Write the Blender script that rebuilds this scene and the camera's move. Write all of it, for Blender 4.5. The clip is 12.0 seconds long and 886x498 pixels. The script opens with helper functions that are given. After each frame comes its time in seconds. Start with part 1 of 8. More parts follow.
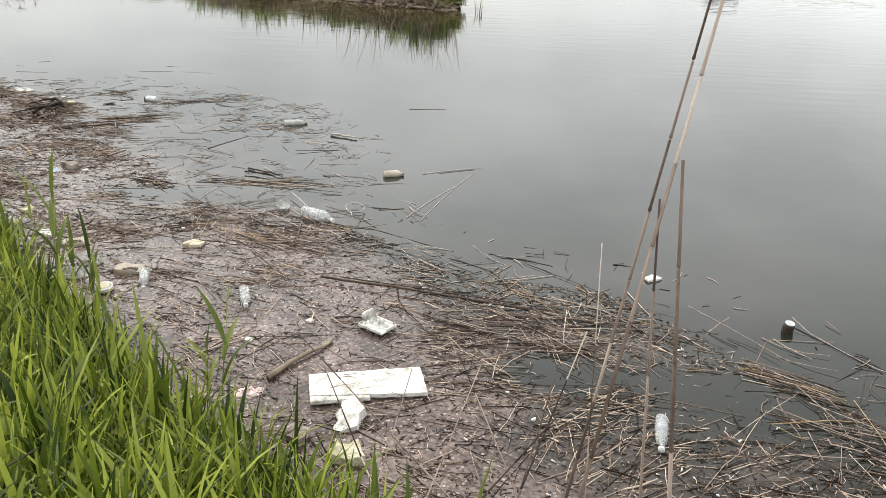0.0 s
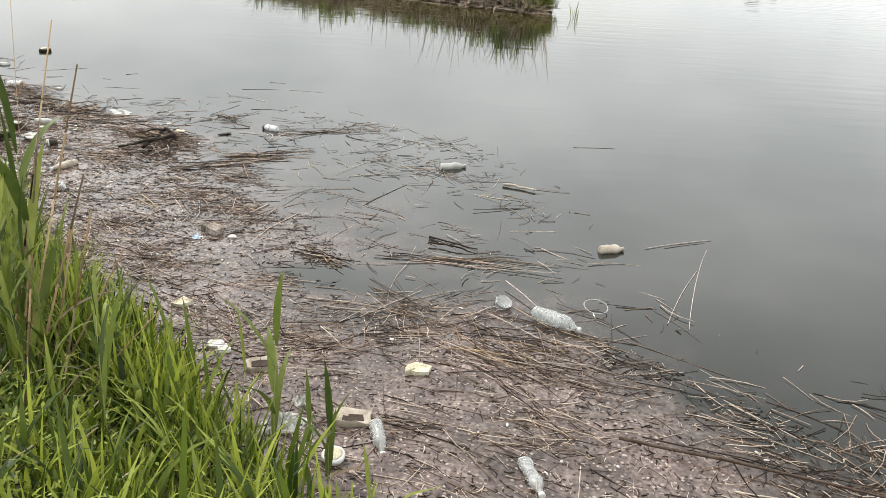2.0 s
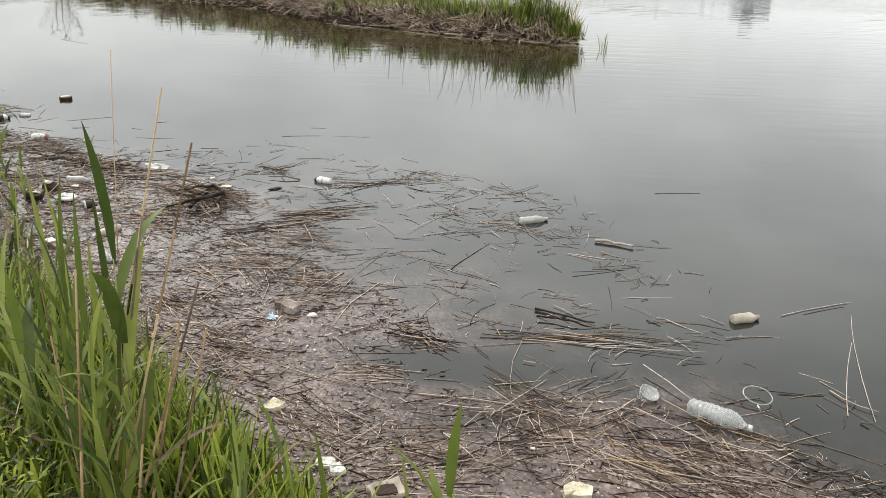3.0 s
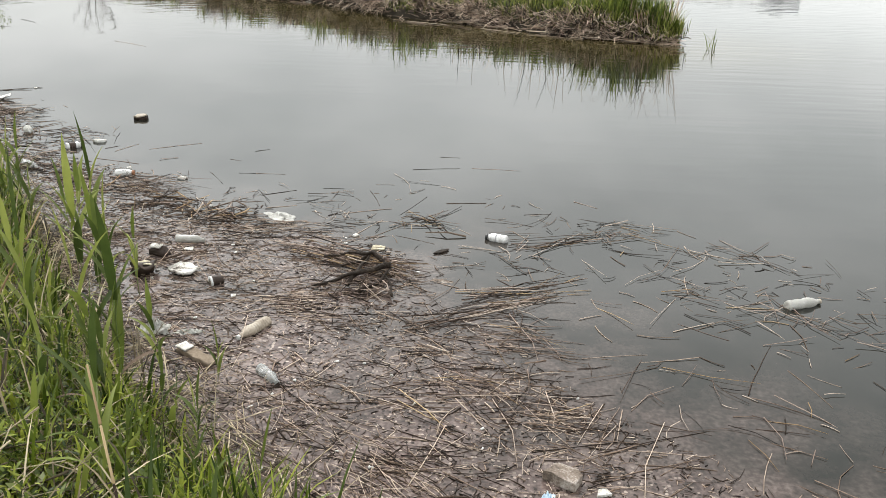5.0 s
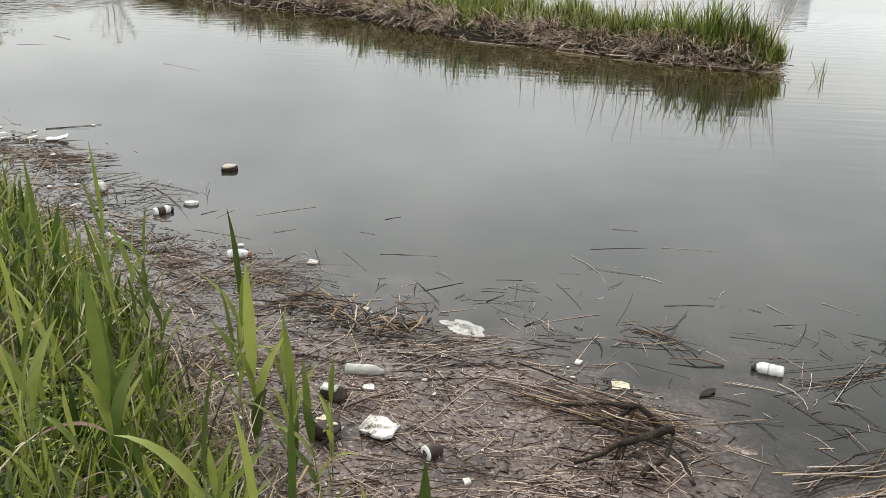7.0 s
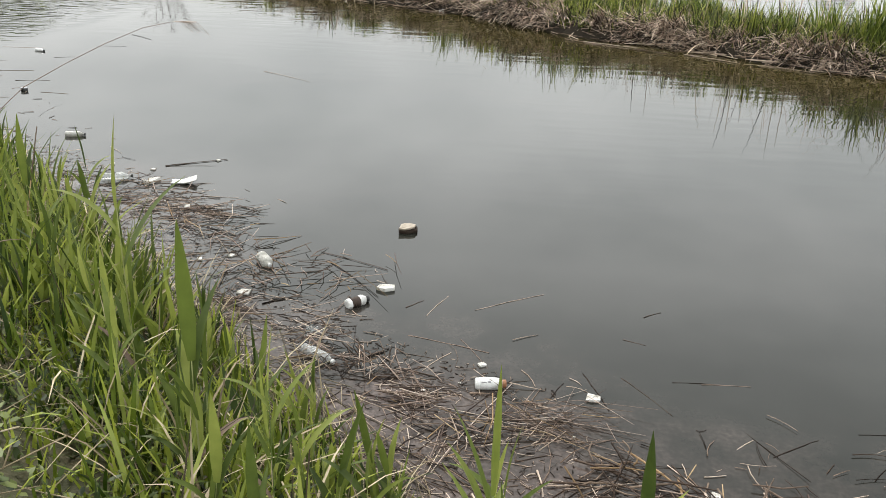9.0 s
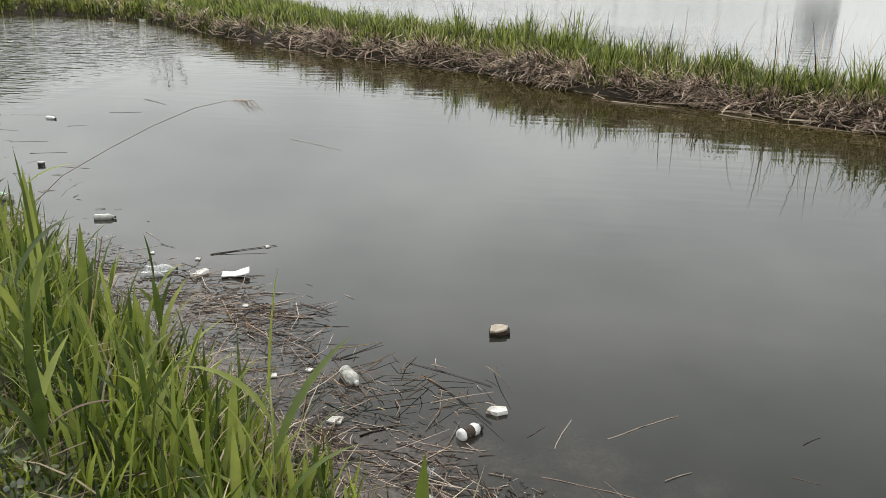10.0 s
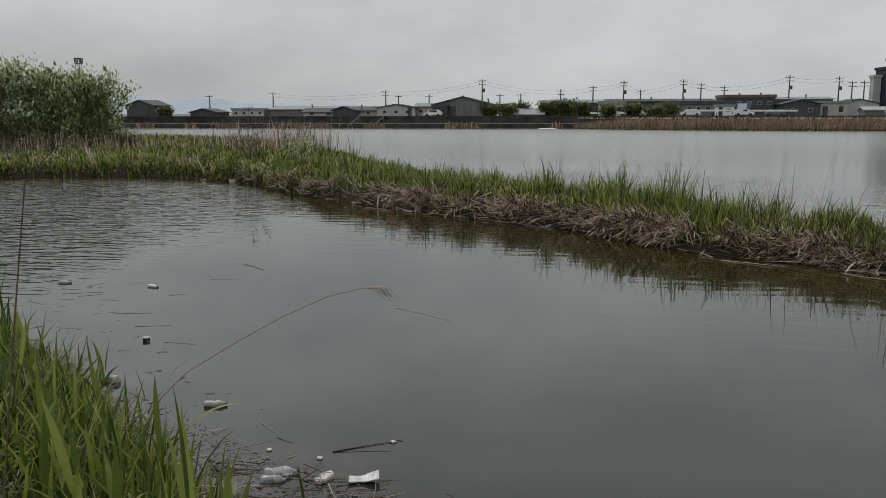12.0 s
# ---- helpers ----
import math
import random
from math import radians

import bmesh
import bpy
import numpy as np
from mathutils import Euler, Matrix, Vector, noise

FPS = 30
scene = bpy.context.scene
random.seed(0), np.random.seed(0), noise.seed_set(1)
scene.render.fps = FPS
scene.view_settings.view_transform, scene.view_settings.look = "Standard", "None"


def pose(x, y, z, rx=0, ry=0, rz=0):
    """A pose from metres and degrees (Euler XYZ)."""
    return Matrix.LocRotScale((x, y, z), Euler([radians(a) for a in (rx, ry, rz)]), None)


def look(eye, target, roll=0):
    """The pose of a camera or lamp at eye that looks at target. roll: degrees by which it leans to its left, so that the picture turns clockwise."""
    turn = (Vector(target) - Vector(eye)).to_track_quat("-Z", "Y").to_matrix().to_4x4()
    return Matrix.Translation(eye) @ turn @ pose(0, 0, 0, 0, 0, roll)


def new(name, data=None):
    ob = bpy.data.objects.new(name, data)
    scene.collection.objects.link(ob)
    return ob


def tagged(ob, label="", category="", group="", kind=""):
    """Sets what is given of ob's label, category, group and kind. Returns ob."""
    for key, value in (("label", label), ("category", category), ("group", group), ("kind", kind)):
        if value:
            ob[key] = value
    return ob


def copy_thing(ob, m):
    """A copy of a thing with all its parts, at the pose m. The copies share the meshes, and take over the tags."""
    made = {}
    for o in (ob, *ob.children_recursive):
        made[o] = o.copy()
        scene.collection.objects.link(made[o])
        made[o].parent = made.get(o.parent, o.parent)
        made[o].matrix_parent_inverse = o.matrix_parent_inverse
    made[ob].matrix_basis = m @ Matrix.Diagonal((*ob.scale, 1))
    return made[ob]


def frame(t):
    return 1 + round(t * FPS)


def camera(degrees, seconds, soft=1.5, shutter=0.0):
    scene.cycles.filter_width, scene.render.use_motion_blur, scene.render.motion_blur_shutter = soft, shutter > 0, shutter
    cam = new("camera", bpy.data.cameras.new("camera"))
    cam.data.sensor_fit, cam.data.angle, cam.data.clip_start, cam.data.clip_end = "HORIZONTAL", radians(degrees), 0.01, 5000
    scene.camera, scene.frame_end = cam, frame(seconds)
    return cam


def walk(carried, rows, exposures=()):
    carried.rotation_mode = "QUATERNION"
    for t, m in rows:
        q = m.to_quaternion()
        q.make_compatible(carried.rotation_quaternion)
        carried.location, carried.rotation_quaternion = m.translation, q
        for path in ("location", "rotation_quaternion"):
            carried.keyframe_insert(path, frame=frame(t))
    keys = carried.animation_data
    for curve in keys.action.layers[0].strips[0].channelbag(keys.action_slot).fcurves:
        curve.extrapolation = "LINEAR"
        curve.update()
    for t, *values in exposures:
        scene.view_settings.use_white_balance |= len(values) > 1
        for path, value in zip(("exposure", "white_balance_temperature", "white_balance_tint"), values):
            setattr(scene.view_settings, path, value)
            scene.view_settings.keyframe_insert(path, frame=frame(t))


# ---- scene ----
cam = camera(56.5, 12.0, soft=0.55)
PATH = [
    (0, (1.125, -0.703, 2.206), (1.116, 1.151, 1.455), 2.0),
    (0.5, (0.74, -0.271, 2.193), (0.693, 1.582, 1.443), 1.9),
    (1, (0.295, 0.104, 2.238), (0.275, 1.919, 1.398), 3.1),
    (1.5, (-0.042, 0.548, 2.228), (-0.112, 2.385, 1.441), 2.0),
    (2, (-0.447, 0.901, 2.28), (-0.498, 2.743, 1.504), 3.0),
    (2.5, (-0.743, 1.264, 2.265), (-0.745, 3.135, 1.558), 2.0),
    (3, (-1.177, 1.674, 2.228), (-1.227, 3.543, 1.518), 1.6),
    (3.5, (-1.569, 2.136, 2.184), (-1.654, 3.999, 1.463), 1.2),
    (3.7, (-1.741, 2.302, 2.212), (-1.849, 4.165, 1.493), 1.1),
    (5.3, (-2.855, 3.607, 2.226), (-2.944, 5.463, 1.486), 1.2),
    (5.5, (-2.996, 3.724, 2.24), (-3.093, 5.581, 1.503), 1.1),
    (6, (-3.39, 4.164, 2.252), (-3.538, 6.018, 1.516), 0.8),
    (6.5, (-3.793, 4.575, 2.281), (-3.885, 6.434, 1.549), 1.5),
    (7, (-4.196, 5.018, 2.275), (-4.283, 6.88, 1.553), 1.8),
    (7.2, (-4.381, 5.202, 2.25), (-4.461, 7.068, 1.536), 2.3),
    (8.8, (-5.705, 6.388, 2.469), (-5.83, 8.229, 1.699), 2.0),
    (9, (-5.911, 6.657, 2.414), (-6.059, 8.498, 1.645), 1.8),
    (9.5, (-6.331, 6.969, 2.459), (-6.524, 8.821, 1.728), 1.3),
    (10, (-6.769, 7.396, 2.502), (-6.886, 9.28, 1.84), 1.4),
    (10.5, (-7.145, 7.764, 2.526), (-7.264, 9.663, 1.912), 1.3),
    (11, (-7.393, 8.023, 2.56), (-7.526, 9.931, 1.975), 0.9),
    (11.5, (-7.418, 8.084, 2.633), (-7.657, 10.023, 2.203), 0.1),
    (12, (-7.453, 8.051, 2.669), (-7.741, 10.004, 2.344), -0.1),
]
EXPOSURES = [(0.0, 0.15, 6500, 10), (1.0, 0.25, 6500, 10), (1.5, 0.22, 6500, 10), (2.0, 0.24, 6500, 10), (2.5, 0.06, 6500, 10), (3.5, 0.1, 6500, 10), (5.5, 0.14, 6500, 10), (6.0, 0.05, 6500, 10), (6.5, 0.18, 6500, 10), (7.0, 0.06, 6500, 10), (9.0, 0.15, 6500, 10), (9.5, 0.2, 6500, 10), (10.0, -0.06, 6500, 10), (10.5, -0.06, 6440, 10), (11.0, -0.08, 6440, 10), (11.5, -0.85, 6370, 10), (12.0, -1.16, 6370, 10)]
walk(cam, [(t, look(eye, target, roll)) for t, eye, target, roll in PATH], EXPOSURES)

# ---------------------------------------------------------------- sky and sun
rng = np.random.default_rng(7)
SUN_EL, SUN_AZ = radians(52), radians(-35)      # azimuth from +y towards +x


def build_world():
    w = bpy.data.worlds.new("overcast_sky")
    scene.world = w
    w.use_nodes = True
    nt = w.node_tree
    nt.nodes.clear()
    out = nt.nodes.new("ShaderNodeOutputWorld")
    bg = nt.nodes.new("ShaderNodeBackground")
    sky = nt.nodes.new("ShaderNodeTexSky")
    sky.sky_type = "NISHITA"
    sky.sun_disc = False
    sky.sun_elevation, sky.sun_rotation = SUN_EL, SUN_AZ
    sky.dust_density = 4.0
    co = nt.nodes.new("ShaderNodeTexCoord")
    mp = nt.nodes.new("ShaderNodeMapping")
    mp.inputs["Scale"].default_value = (1.0, 1.0, 2.6)
    mp.inputs["Location"].default_value = (2.7, 1.3, 0.4)
    nz = nt.nodes.new("ShaderNodeTexNoise")
    nz.inputs["Scale"].default_value = 3.1
    nz.inputs["Detail"].default_value = 4.0
    nz.inputs["Roughness"].default_value = 0.58
    ramp = nt.nodes.new("ShaderNodeValToRGB")
    ramp.color_ramp.elements[0].position, ramp.color_ramp.elements[0].color = 0.34, (10.1, 10.5, 10.4, 1)
    ramp.color_ramp.elements[1].position, ramp.color_ramp.elements[1].color = 0.66, (13.1, 13.35, 13.15, 1)
    mul = nt.nodes.new("ShaderNodeVectorMath")
    mul.operation = "MULTIPLY"
    mix = nt.nodes.new("ShaderNodeMixRGB")
    mix.inputs["Fac"].default_value = 0.9
    bg.inputs["Strength"].default_value = 0.1
    # an overcast sky brightens towards the zenith
    sep = nt.nodes.new("ShaderNodeSeparateXYZ")
    up = nt.nodes.new("ShaderNodeValToRGB")
    steps = ((0.0, 1.03), (0.17, 1.16), (0.28, 1.54), (0.40, 1.76), (0.55, 1.45), (1.0, 1.55))
    while len(up.color_ramp.elements) < len(steps):
        up.color_ramp.elements.new(0.5)
    for el, (at, value) in zip(up.color_ramp.elements, steps):
        el.position, el.color = at, (value, value, value, 1)
    # and unevenly from side to side: heavier cloud away from the sun, a dull bank low on the sun's side
    tilt = nt.nodes.new("ShaderNodeMapRange")
    tilt.inputs["From Min"].default_value, tilt.inputs["From Max"].default_value = 0.04, 0.36
    tilt.inputs["To Min"].default_value, tilt.inputs["To Max"].default_value = 0.3, -0.36
    side = nt.nodes.new("ShaderNodeMath")
    side.operation = "MULTIPLY_ADD"
    side.inputs[2].default_value = 1.0
    nt.links.new(sep.outputs["Z"], tilt.inputs["Value"])
    nt.links.new(tilt.outputs["Result"], side.inputs[0])
    nt.links.new(sep.outputs["X"], side.inputs[1])
    slope = nt.nodes.new("ShaderNodeVectorMath")
    slope.operation = "SCALE"
    nt.links.new(side.outputs[0], slope.inputs["Scale"])
    nt.links.new(co.outputs["Generated"], sep.inputs["Vector"])
    nt.links.new(sep.outputs["Z"], up.inputs["Fac"])
    nt.links.new(up.outputs["Color"], mul.inputs[1])
    nt.links.new(co.outputs["Generated"], mp.inputs["Vector"])
    nt.links.new(mp.outputs["Vector"], nz.inputs["Vector"])
    nt.links.new(nz.outputs["Fac"], ramp.inputs["Fac"])
    nt.links.new(sky.outputs["Color"], mix.inputs["Color1"])
    nt.links.new(ramp.outputs["Color"], mul.inputs[0])
    nt.links.new(mul.outputs["Vector"], slope.inputs[0])
    nt.links.new(slope.outputs["Vector"], mix.inputs["Color2"])
    nt.links.new(mix.outputs["Color"], bg.inputs["Color"])
    nt.links.new(bg.outputs["Background"], out.inputs["Surface"])


build_world()
sun_data = bpy.data.lights.new("sun", "SUN")
sun_data.energy, sun_data.angle, sun_data.color = 2.0, radians(10), (1.0, 0.96, 0.9)
sun = new("sun", sun_data)
sun.matrix_world = look((60 * math.sin(SUN_AZ) * math.cos(SUN_EL), 60 * math.cos(SUN_AZ) * math.cos(SUN_EL), 60 * math.sin(SUN_EL)), (0, 0, 0))


# ---------------------------------------------------------------- materials
def rgb(c):
    return (c[0], c[1], c[2], 1.0)


def surface(name, stops, rough=0.7, scale=8.0, detail=6.0, bump=0.0, bump_scale=None, spread="object", metallic=0.0,
            transmission=0.0, coat=0.0, stretch=(1, 1, 1), fine=0.35, ior=1.45, gloss=0.5):
    """Procedural material: a coarse and a fine noise run through a colour ramp; spread names what shifts the colour from piece to piece."""
    m = bpy.data.materials.new(name)
    m.use_nodes = True
    nt = m.node_tree
    b = nt.nodes["Principled BSDF"]
    co = nt.nodes.new("ShaderNodeTexCoord")
    mp = nt.nodes.new("ShaderNodeMapping")
    mp.inputs["Scale"].default_value = stretch
    nt.links.new(co.outputs["Object"], mp.inputs["Vector"])
    n1 = nt.nodes.new("ShaderNodeTexNoise")
    n1.inputs["Scale"].default_value, n1.inputs["Detail"].default_value = scale, detail
    n2 = nt.nodes.new("ShaderNodeTexNoise")
    n2.inputs["Scale"].default_value, n2.inputs["Detail"].default_value = scale * 9, 4
    for n in (n1, n2):
        nt.links.new(mp.outputs["Vector"], n.inputs["Vector"])
    add = nt.nodes.new("ShaderNodeMixRGB")
    add.inputs["Fac"].default_value = fine
    nt.links.new(n1.outputs["Fac"], add.inputs["Color1"])
    nt.links.new(n2.outputs["Fac"], add.inputs["Color2"])
    value = add.outputs["Color"]
    if spread in ("island", "piece"):
        if spread == "island":
            rnd = nt.nodes.new("ShaderNodeNewGeometry").outputs["Random Per Island"]
        else:
            rnd = nt.nodes.new("ShaderNodeObjectInfo").outputs["Random"]
        mx = nt.nodes.new("ShaderNodeMixRGB")
        mx.inputs["Fac"].default_value = 0.62
        nt.links.new(value, mx.inputs["Color1"])
        nt.links.new(rnd, mx.inputs["Color2"])
        value = mx.outputs["Color"]
    ramp = nt.nodes.new("ShaderNodeValToRGB")
    els = ramp.color_ramp.elements
    while len(els) < len(stops):
        els.new(0.5)
    for e, (p, c) in zip(els, stops):
        e.position, e.color = p, rgb(c)
    nt.links.new(value, ramp.inputs["Fac"])
    nt.links.new(ramp.outputs["Color"], b.inputs["Base Color"])
    b.inputs["Roughness"].default_value = rough
    b.inputs["Metallic"].default_value = metallic
    b.inputs["Transmission Weight"].default_value = transmission
    b.inputs["Coat Weight"].default_value = coat
    b.inputs["IOR"].default_value = ior
    b.inputs["Specular IOR Level"].default_value = gloss
    if bump:
        bp = nt.nodes.new("ShaderNodeBump")
        bp.inputs["Strength"].default_value = bump
        bp.inputs["Distance"].default_value = 0.02
        nb = nt.nodes.new("ShaderNodeTexNoise")
        nb.inputs["Scale"].default_value, nb.inputs["Detail"].default_value = bump_scale or scale * 5, 5
        nt.links.new(mp.outputs["Vector"], nb.inputs["Vector"])
        nt.links.new(nb.outputs["Fac"], bp.inputs["Height"])
        nt.links.new(bp.outputs["Normal"], b.inputs["Normal"])
    return m


def leafy(name, stops, through_light=0.4, rough=0.45, spread="island", patch=0.9):
    """Leaf material: diffuse and gloss from Principled, with light passing through the blade."""
    m = surface(name, stops, rough=rough, scale=patch, detail=3, spread=spread, fine=0.15)
    nt = m.node_tree
    b = nt.nodes["Principled BSDF"]
    b.inputs["Specular IOR Level"].default_value = 0.35
    out = [n for n in nt.nodes if n.bl_idname == "ShaderNodeOutputMaterial"][0]
    tr = nt.nodes.new("ShaderNodeBsdfTranslucent")
    link = b.inputs["Base Color"].links[0].from_socket
    nt.links.new(link, tr.inputs["Color"])
    mx = nt.nodes.new("ShaderNodeMixShader")
    mx.inputs["Fac"].default_value = through_light
    nt.links.new(b.outputs["BSDF"], mx.inputs[1])
    nt.links.new(tr.outputs["BSDF"], mx.inputs[2])
    nt.links.new(mx.outputs["Shader"], out.inputs["Surface"])
    return m


def water_material():
    m = bpy.data.materials.new("murky_pond_water")
    m.use_nodes = True
    nt = m.node_tree
    b = nt.nodes["Principled BSDF"]
    b.inputs["IOR"].default_value = 1.333
    at = nt.nodes.new("ShaderNodeAttribute")
    at.attribute_name = "shallow"
    co = nt.nodes.new("ShaderNodeTexCoord")
    n1 = nt.nodes.new("ShaderNodeTexNoise")
    n1.inputs["Scale"].default_value, n1.inputs["Detail"].default_value = 1.4, 8
    n1.inputs["Roughness"].default_value = 0.65
    nt.links.new(co.outputs["Object"], n1.inputs["Vector"])
    n2 = nt.nodes.new("ShaderNodeTexNoise")
    n2.inputs["Scale"].default_value, n2.inputs["Detail"].default_value = 38.0, 5
    nt.links.new(co.outputs["Object"], n2.inputs["Vector"])
    # silt and scum colour
    silt = nt.nodes.new("ShaderNodeValToRGB")
    e = silt.color_ramp.elements
    e[0].position, e[0].color = 0.36, rgb((0.034, 0.025, 0.022))
    e[1].position, e[1].color = 0.64, rgb((0.275, 0.218, 0.194))
    mid = e.new(0.5)
    mid.color = rgb((0.13, 0.094, 0.085))
    blend = nt.nodes.new("ShaderNodeMixRGB")
    blend.inputs["Fac"].default_value = 0.55
    n3 = nt.nodes.new("ShaderNodeTexNoise")
    n3.inputs["Scale"].default_value, n3.inputs["Detail"].default_value = 4.5, 6
    n3.inputs["Roughness"].default_value = 0.7
    nt.links.new(co.outputs["Object"], n3.inputs["Vector"])
    nt.links.new(n2.outputs["Fac"], blend.inputs["Color1"])
    nt.links.new(n3.outputs["Fac"], blend.inputs["Color2"])
    nt.links.new(blend.outputs["Color"], silt.inputs["Fac"])
    # flecks of chaff and rotten leaf in the scum
    cell = nt.nodes.new("ShaderNodeTexVoronoi")
    cell.inputs["Scale"].default_value = 52.0
    nt.links.new(co.outputs["Object"], cell.inputs["Vector"])
    pick = nt.nodes.new("ShaderNodeSeparateColor")
    nt.links.new(cell.outputs["Color"], pick.inputs["Color"])
    spot = nt.nodes.new("ShaderNodeMath")
    spot.operation = "LESS_THAN"
    spot.inputs[1].default_value = 0.42
    nt.links.new(cell.outputs["Distance"], spot.inputs[0])
    some = nt.nodes.new("ShaderNodeMath")
    some.operation = "GREATER_THAN"
    some.inputs[1].default_value = 0.5
    nt.links.new(pick.outputs["Red"], some.inputs[0])
    both = nt.nodes.new("ShaderNodeMath")
    both.operation = "MULTIPLY"
    nt.links.new(spot.outputs[0], both.inputs[0])
    thick = nt.nodes.new("ShaderNodeMapRange")
    thick.inputs["From Min"].default_value, thick.inputs["From Max"].default_value = 0.42, 0.62
    nt.links.new(at.outputs["Fac"], thick.inputs["Value"])
    keep = nt.nodes.new("ShaderNodeMath")
    keep.operation = "MULTIPLY"
    nt.links.new(some.outputs[0], keep.inputs[0])
    nt.links.new(thick.outputs["Result"], keep.inputs[1])
    nt.links.new(keep.outputs[0], both.inputs[1])
    chaff = nt.nodes.new("ShaderNodeValToRGB")
    e = chaff.color_ramp.elements
    e[0].position, e[0].color = 0.35, rgb((0.025, 0.017, 0.013))
    e[1].position, e[1].color = 0.95, rgb((0.42, 0.34, 0.29))
    nt.links.new(pick.outputs["Green"], chaff.inputs["Fac"])
    fleck = nt.nodes.new("ShaderNodeMixRGB")
    nt.links.new(both.outputs[0], fleck.inputs["Fac"])
    nt.links.new(silt.outputs["Color"], fleck.inputs["Color1"])
    nt.links.new(chaff.outputs["Color"], fleck.inputs["Color2"])
    deep = nt.nodes.new("ShaderNodeValToRGB")
    e = deep.color_ramp.elements
    e[0].position, e[0].color = 0.3, rgb((0.0125, 0.0128, 0.0102))
    e[1].position, e[1].color = 0.75, rgb((0.0195, 0.02, 0.0165))
    nt.links.new(n1.outputs["Fac"], deep.inputs["Fac"])
    # the edge of the scum is broken up
    ad = nt.nodes.new("ShaderNodeMath")
    ad.operation = "MULTIPLY_ADD"
    ad.inputs[1].default_value, ad.inputs[2].default_value = 2.0, -1.02
    nt.links.new(n1.outputs["Fac"], ad.inputs[0])
    sm = nt.nodes.new("ShaderNodeMath")
    sm.operation, sm.use_clamp = "ADD", True
    nt.links.new(ad.outputs[0], sm.inputs[0])
    nt.links.new(at.outputs["Fac"], sm.inputs[1])
    zero = nt.nodes.new("ShaderNodeMath")
    zero.operation, zero.use_clamp = "MULTIPLY", True
    nt.links.new(sm.outputs[0], zero.inputs[0])
    gate = nt.nodes.new("ShaderNodeMapRange")
    gate.inputs["From Min"].default_value, gate.inputs["From Max"].default_value = 0.02, 0.35
    nt.links.new(at.outputs["Fac"], gate.inputs["Value"])
    nt.links.new(gate.outputs["Result"], zero.inputs[1])
    mx = nt.nodes.new("ShaderNodeMixRGB")
    nt.links.new(zero.outputs[0], mx.inputs["Fac"])
    # muddy water and the dyke's olive reflection, put into the colour along the dyke
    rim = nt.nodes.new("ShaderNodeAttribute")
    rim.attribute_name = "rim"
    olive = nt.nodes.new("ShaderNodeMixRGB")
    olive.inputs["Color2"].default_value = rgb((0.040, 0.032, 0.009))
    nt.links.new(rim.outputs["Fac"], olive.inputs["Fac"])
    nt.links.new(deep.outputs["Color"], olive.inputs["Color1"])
    # sky sheen on the wide lagoon behind the dyke, put into its colour as grey
    sky_sheen = nt.nodes.new("ShaderNodeAttribute")
    sky_sheen.attribute_name = "ruffle"
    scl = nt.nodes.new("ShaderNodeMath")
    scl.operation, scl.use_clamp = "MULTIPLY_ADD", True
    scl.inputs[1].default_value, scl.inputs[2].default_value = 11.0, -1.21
    nt.links.new(sky_sheen.outputs["Fac"], scl.inputs[0])
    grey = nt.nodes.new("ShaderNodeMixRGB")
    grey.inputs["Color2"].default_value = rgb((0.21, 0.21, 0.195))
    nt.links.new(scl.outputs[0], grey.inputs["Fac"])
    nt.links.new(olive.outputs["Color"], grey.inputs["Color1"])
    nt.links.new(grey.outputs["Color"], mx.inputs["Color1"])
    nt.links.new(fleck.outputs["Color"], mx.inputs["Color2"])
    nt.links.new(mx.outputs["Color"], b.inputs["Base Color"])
    ro = nt.nodes.new("ShaderNodeMapRange")
    ro.inputs["To Min"].default_value, ro.inputs["To Max"].default_value = 0.02, 0.13
    nt.links.new(zero.outputs[0], ro.inputs["Value"])
    ruffle = nt.nodes.new("ShaderNodeAttribute")
    ruffle.attribute_name = "ruffle"
    rr = nt.nodes.new("ShaderNodeMath")
    rr.operation = "MULTIPLY_ADD"
    rr.inputs[1].default_value = 1.0
    nt.links.new(ruffle.outputs["Fac"], rr.inputs[0])
    nt.links.new(ro.outputs["Result"], rr.inputs[2])
    nt.links.new(rr.outputs[0], b.inputs["Roughness"])
    # ripples: short waves lying across the view, stronger in breezy patches
    mp = nt.nodes.new("ShaderNodeMapping")
    mp.inputs["Scale"].default_value = (0.5, 2.1, 1.0)
    mp.inputs["Rotation"].default_value = (0, 0, radians(12))
    nt.links.new(co.outputs["Object"], mp.inputs["Vector"])
    r1 = nt.nodes.new("ShaderNodeTexNoise")
    r1.inputs["Scale"].default_value, r1.inputs["Detail"].default_value = 1.7, 1.0
    nt.links.new(mp.outputs["Vector"], r1.inputs["Vector"])
    breeze = nt.nodes.new("ShaderNodeTexNoise")
    breeze.inputs["Scale"].default_value, breeze.inputs["Detail"].default_value = 0.09, 2
    nt.links.new(co.outputs["Object"], breeze.inputs["Vector"])
    br = nt.nodes.new("ShaderNodeMapRange")
    br.inputs["From Min"].default_value, br.inputs["From Max"].default_value = 0.38, 0.62
    br.inputs["To Min"].default_value, br.inputs["To Max"].default_value = 0.25, 1.0
    nt.links.new(breeze.outputs["Fac"], br.inputs["Value"])
    wind = nt.nodes.new("ShaderNodeAttribute")
    wind.attribute_name = "breeze"
    mul = nt.nodes.new("ShaderNodeMath")
    mul.operation = "MULTIPLY"
    nt.links.new(br.outputs["Result"], mul.inputs[0])
    nt.links.new(wind.outputs["Fac"], mul.inputs[1])
    hgt = nt.nodes.new("ShaderNodeMath")
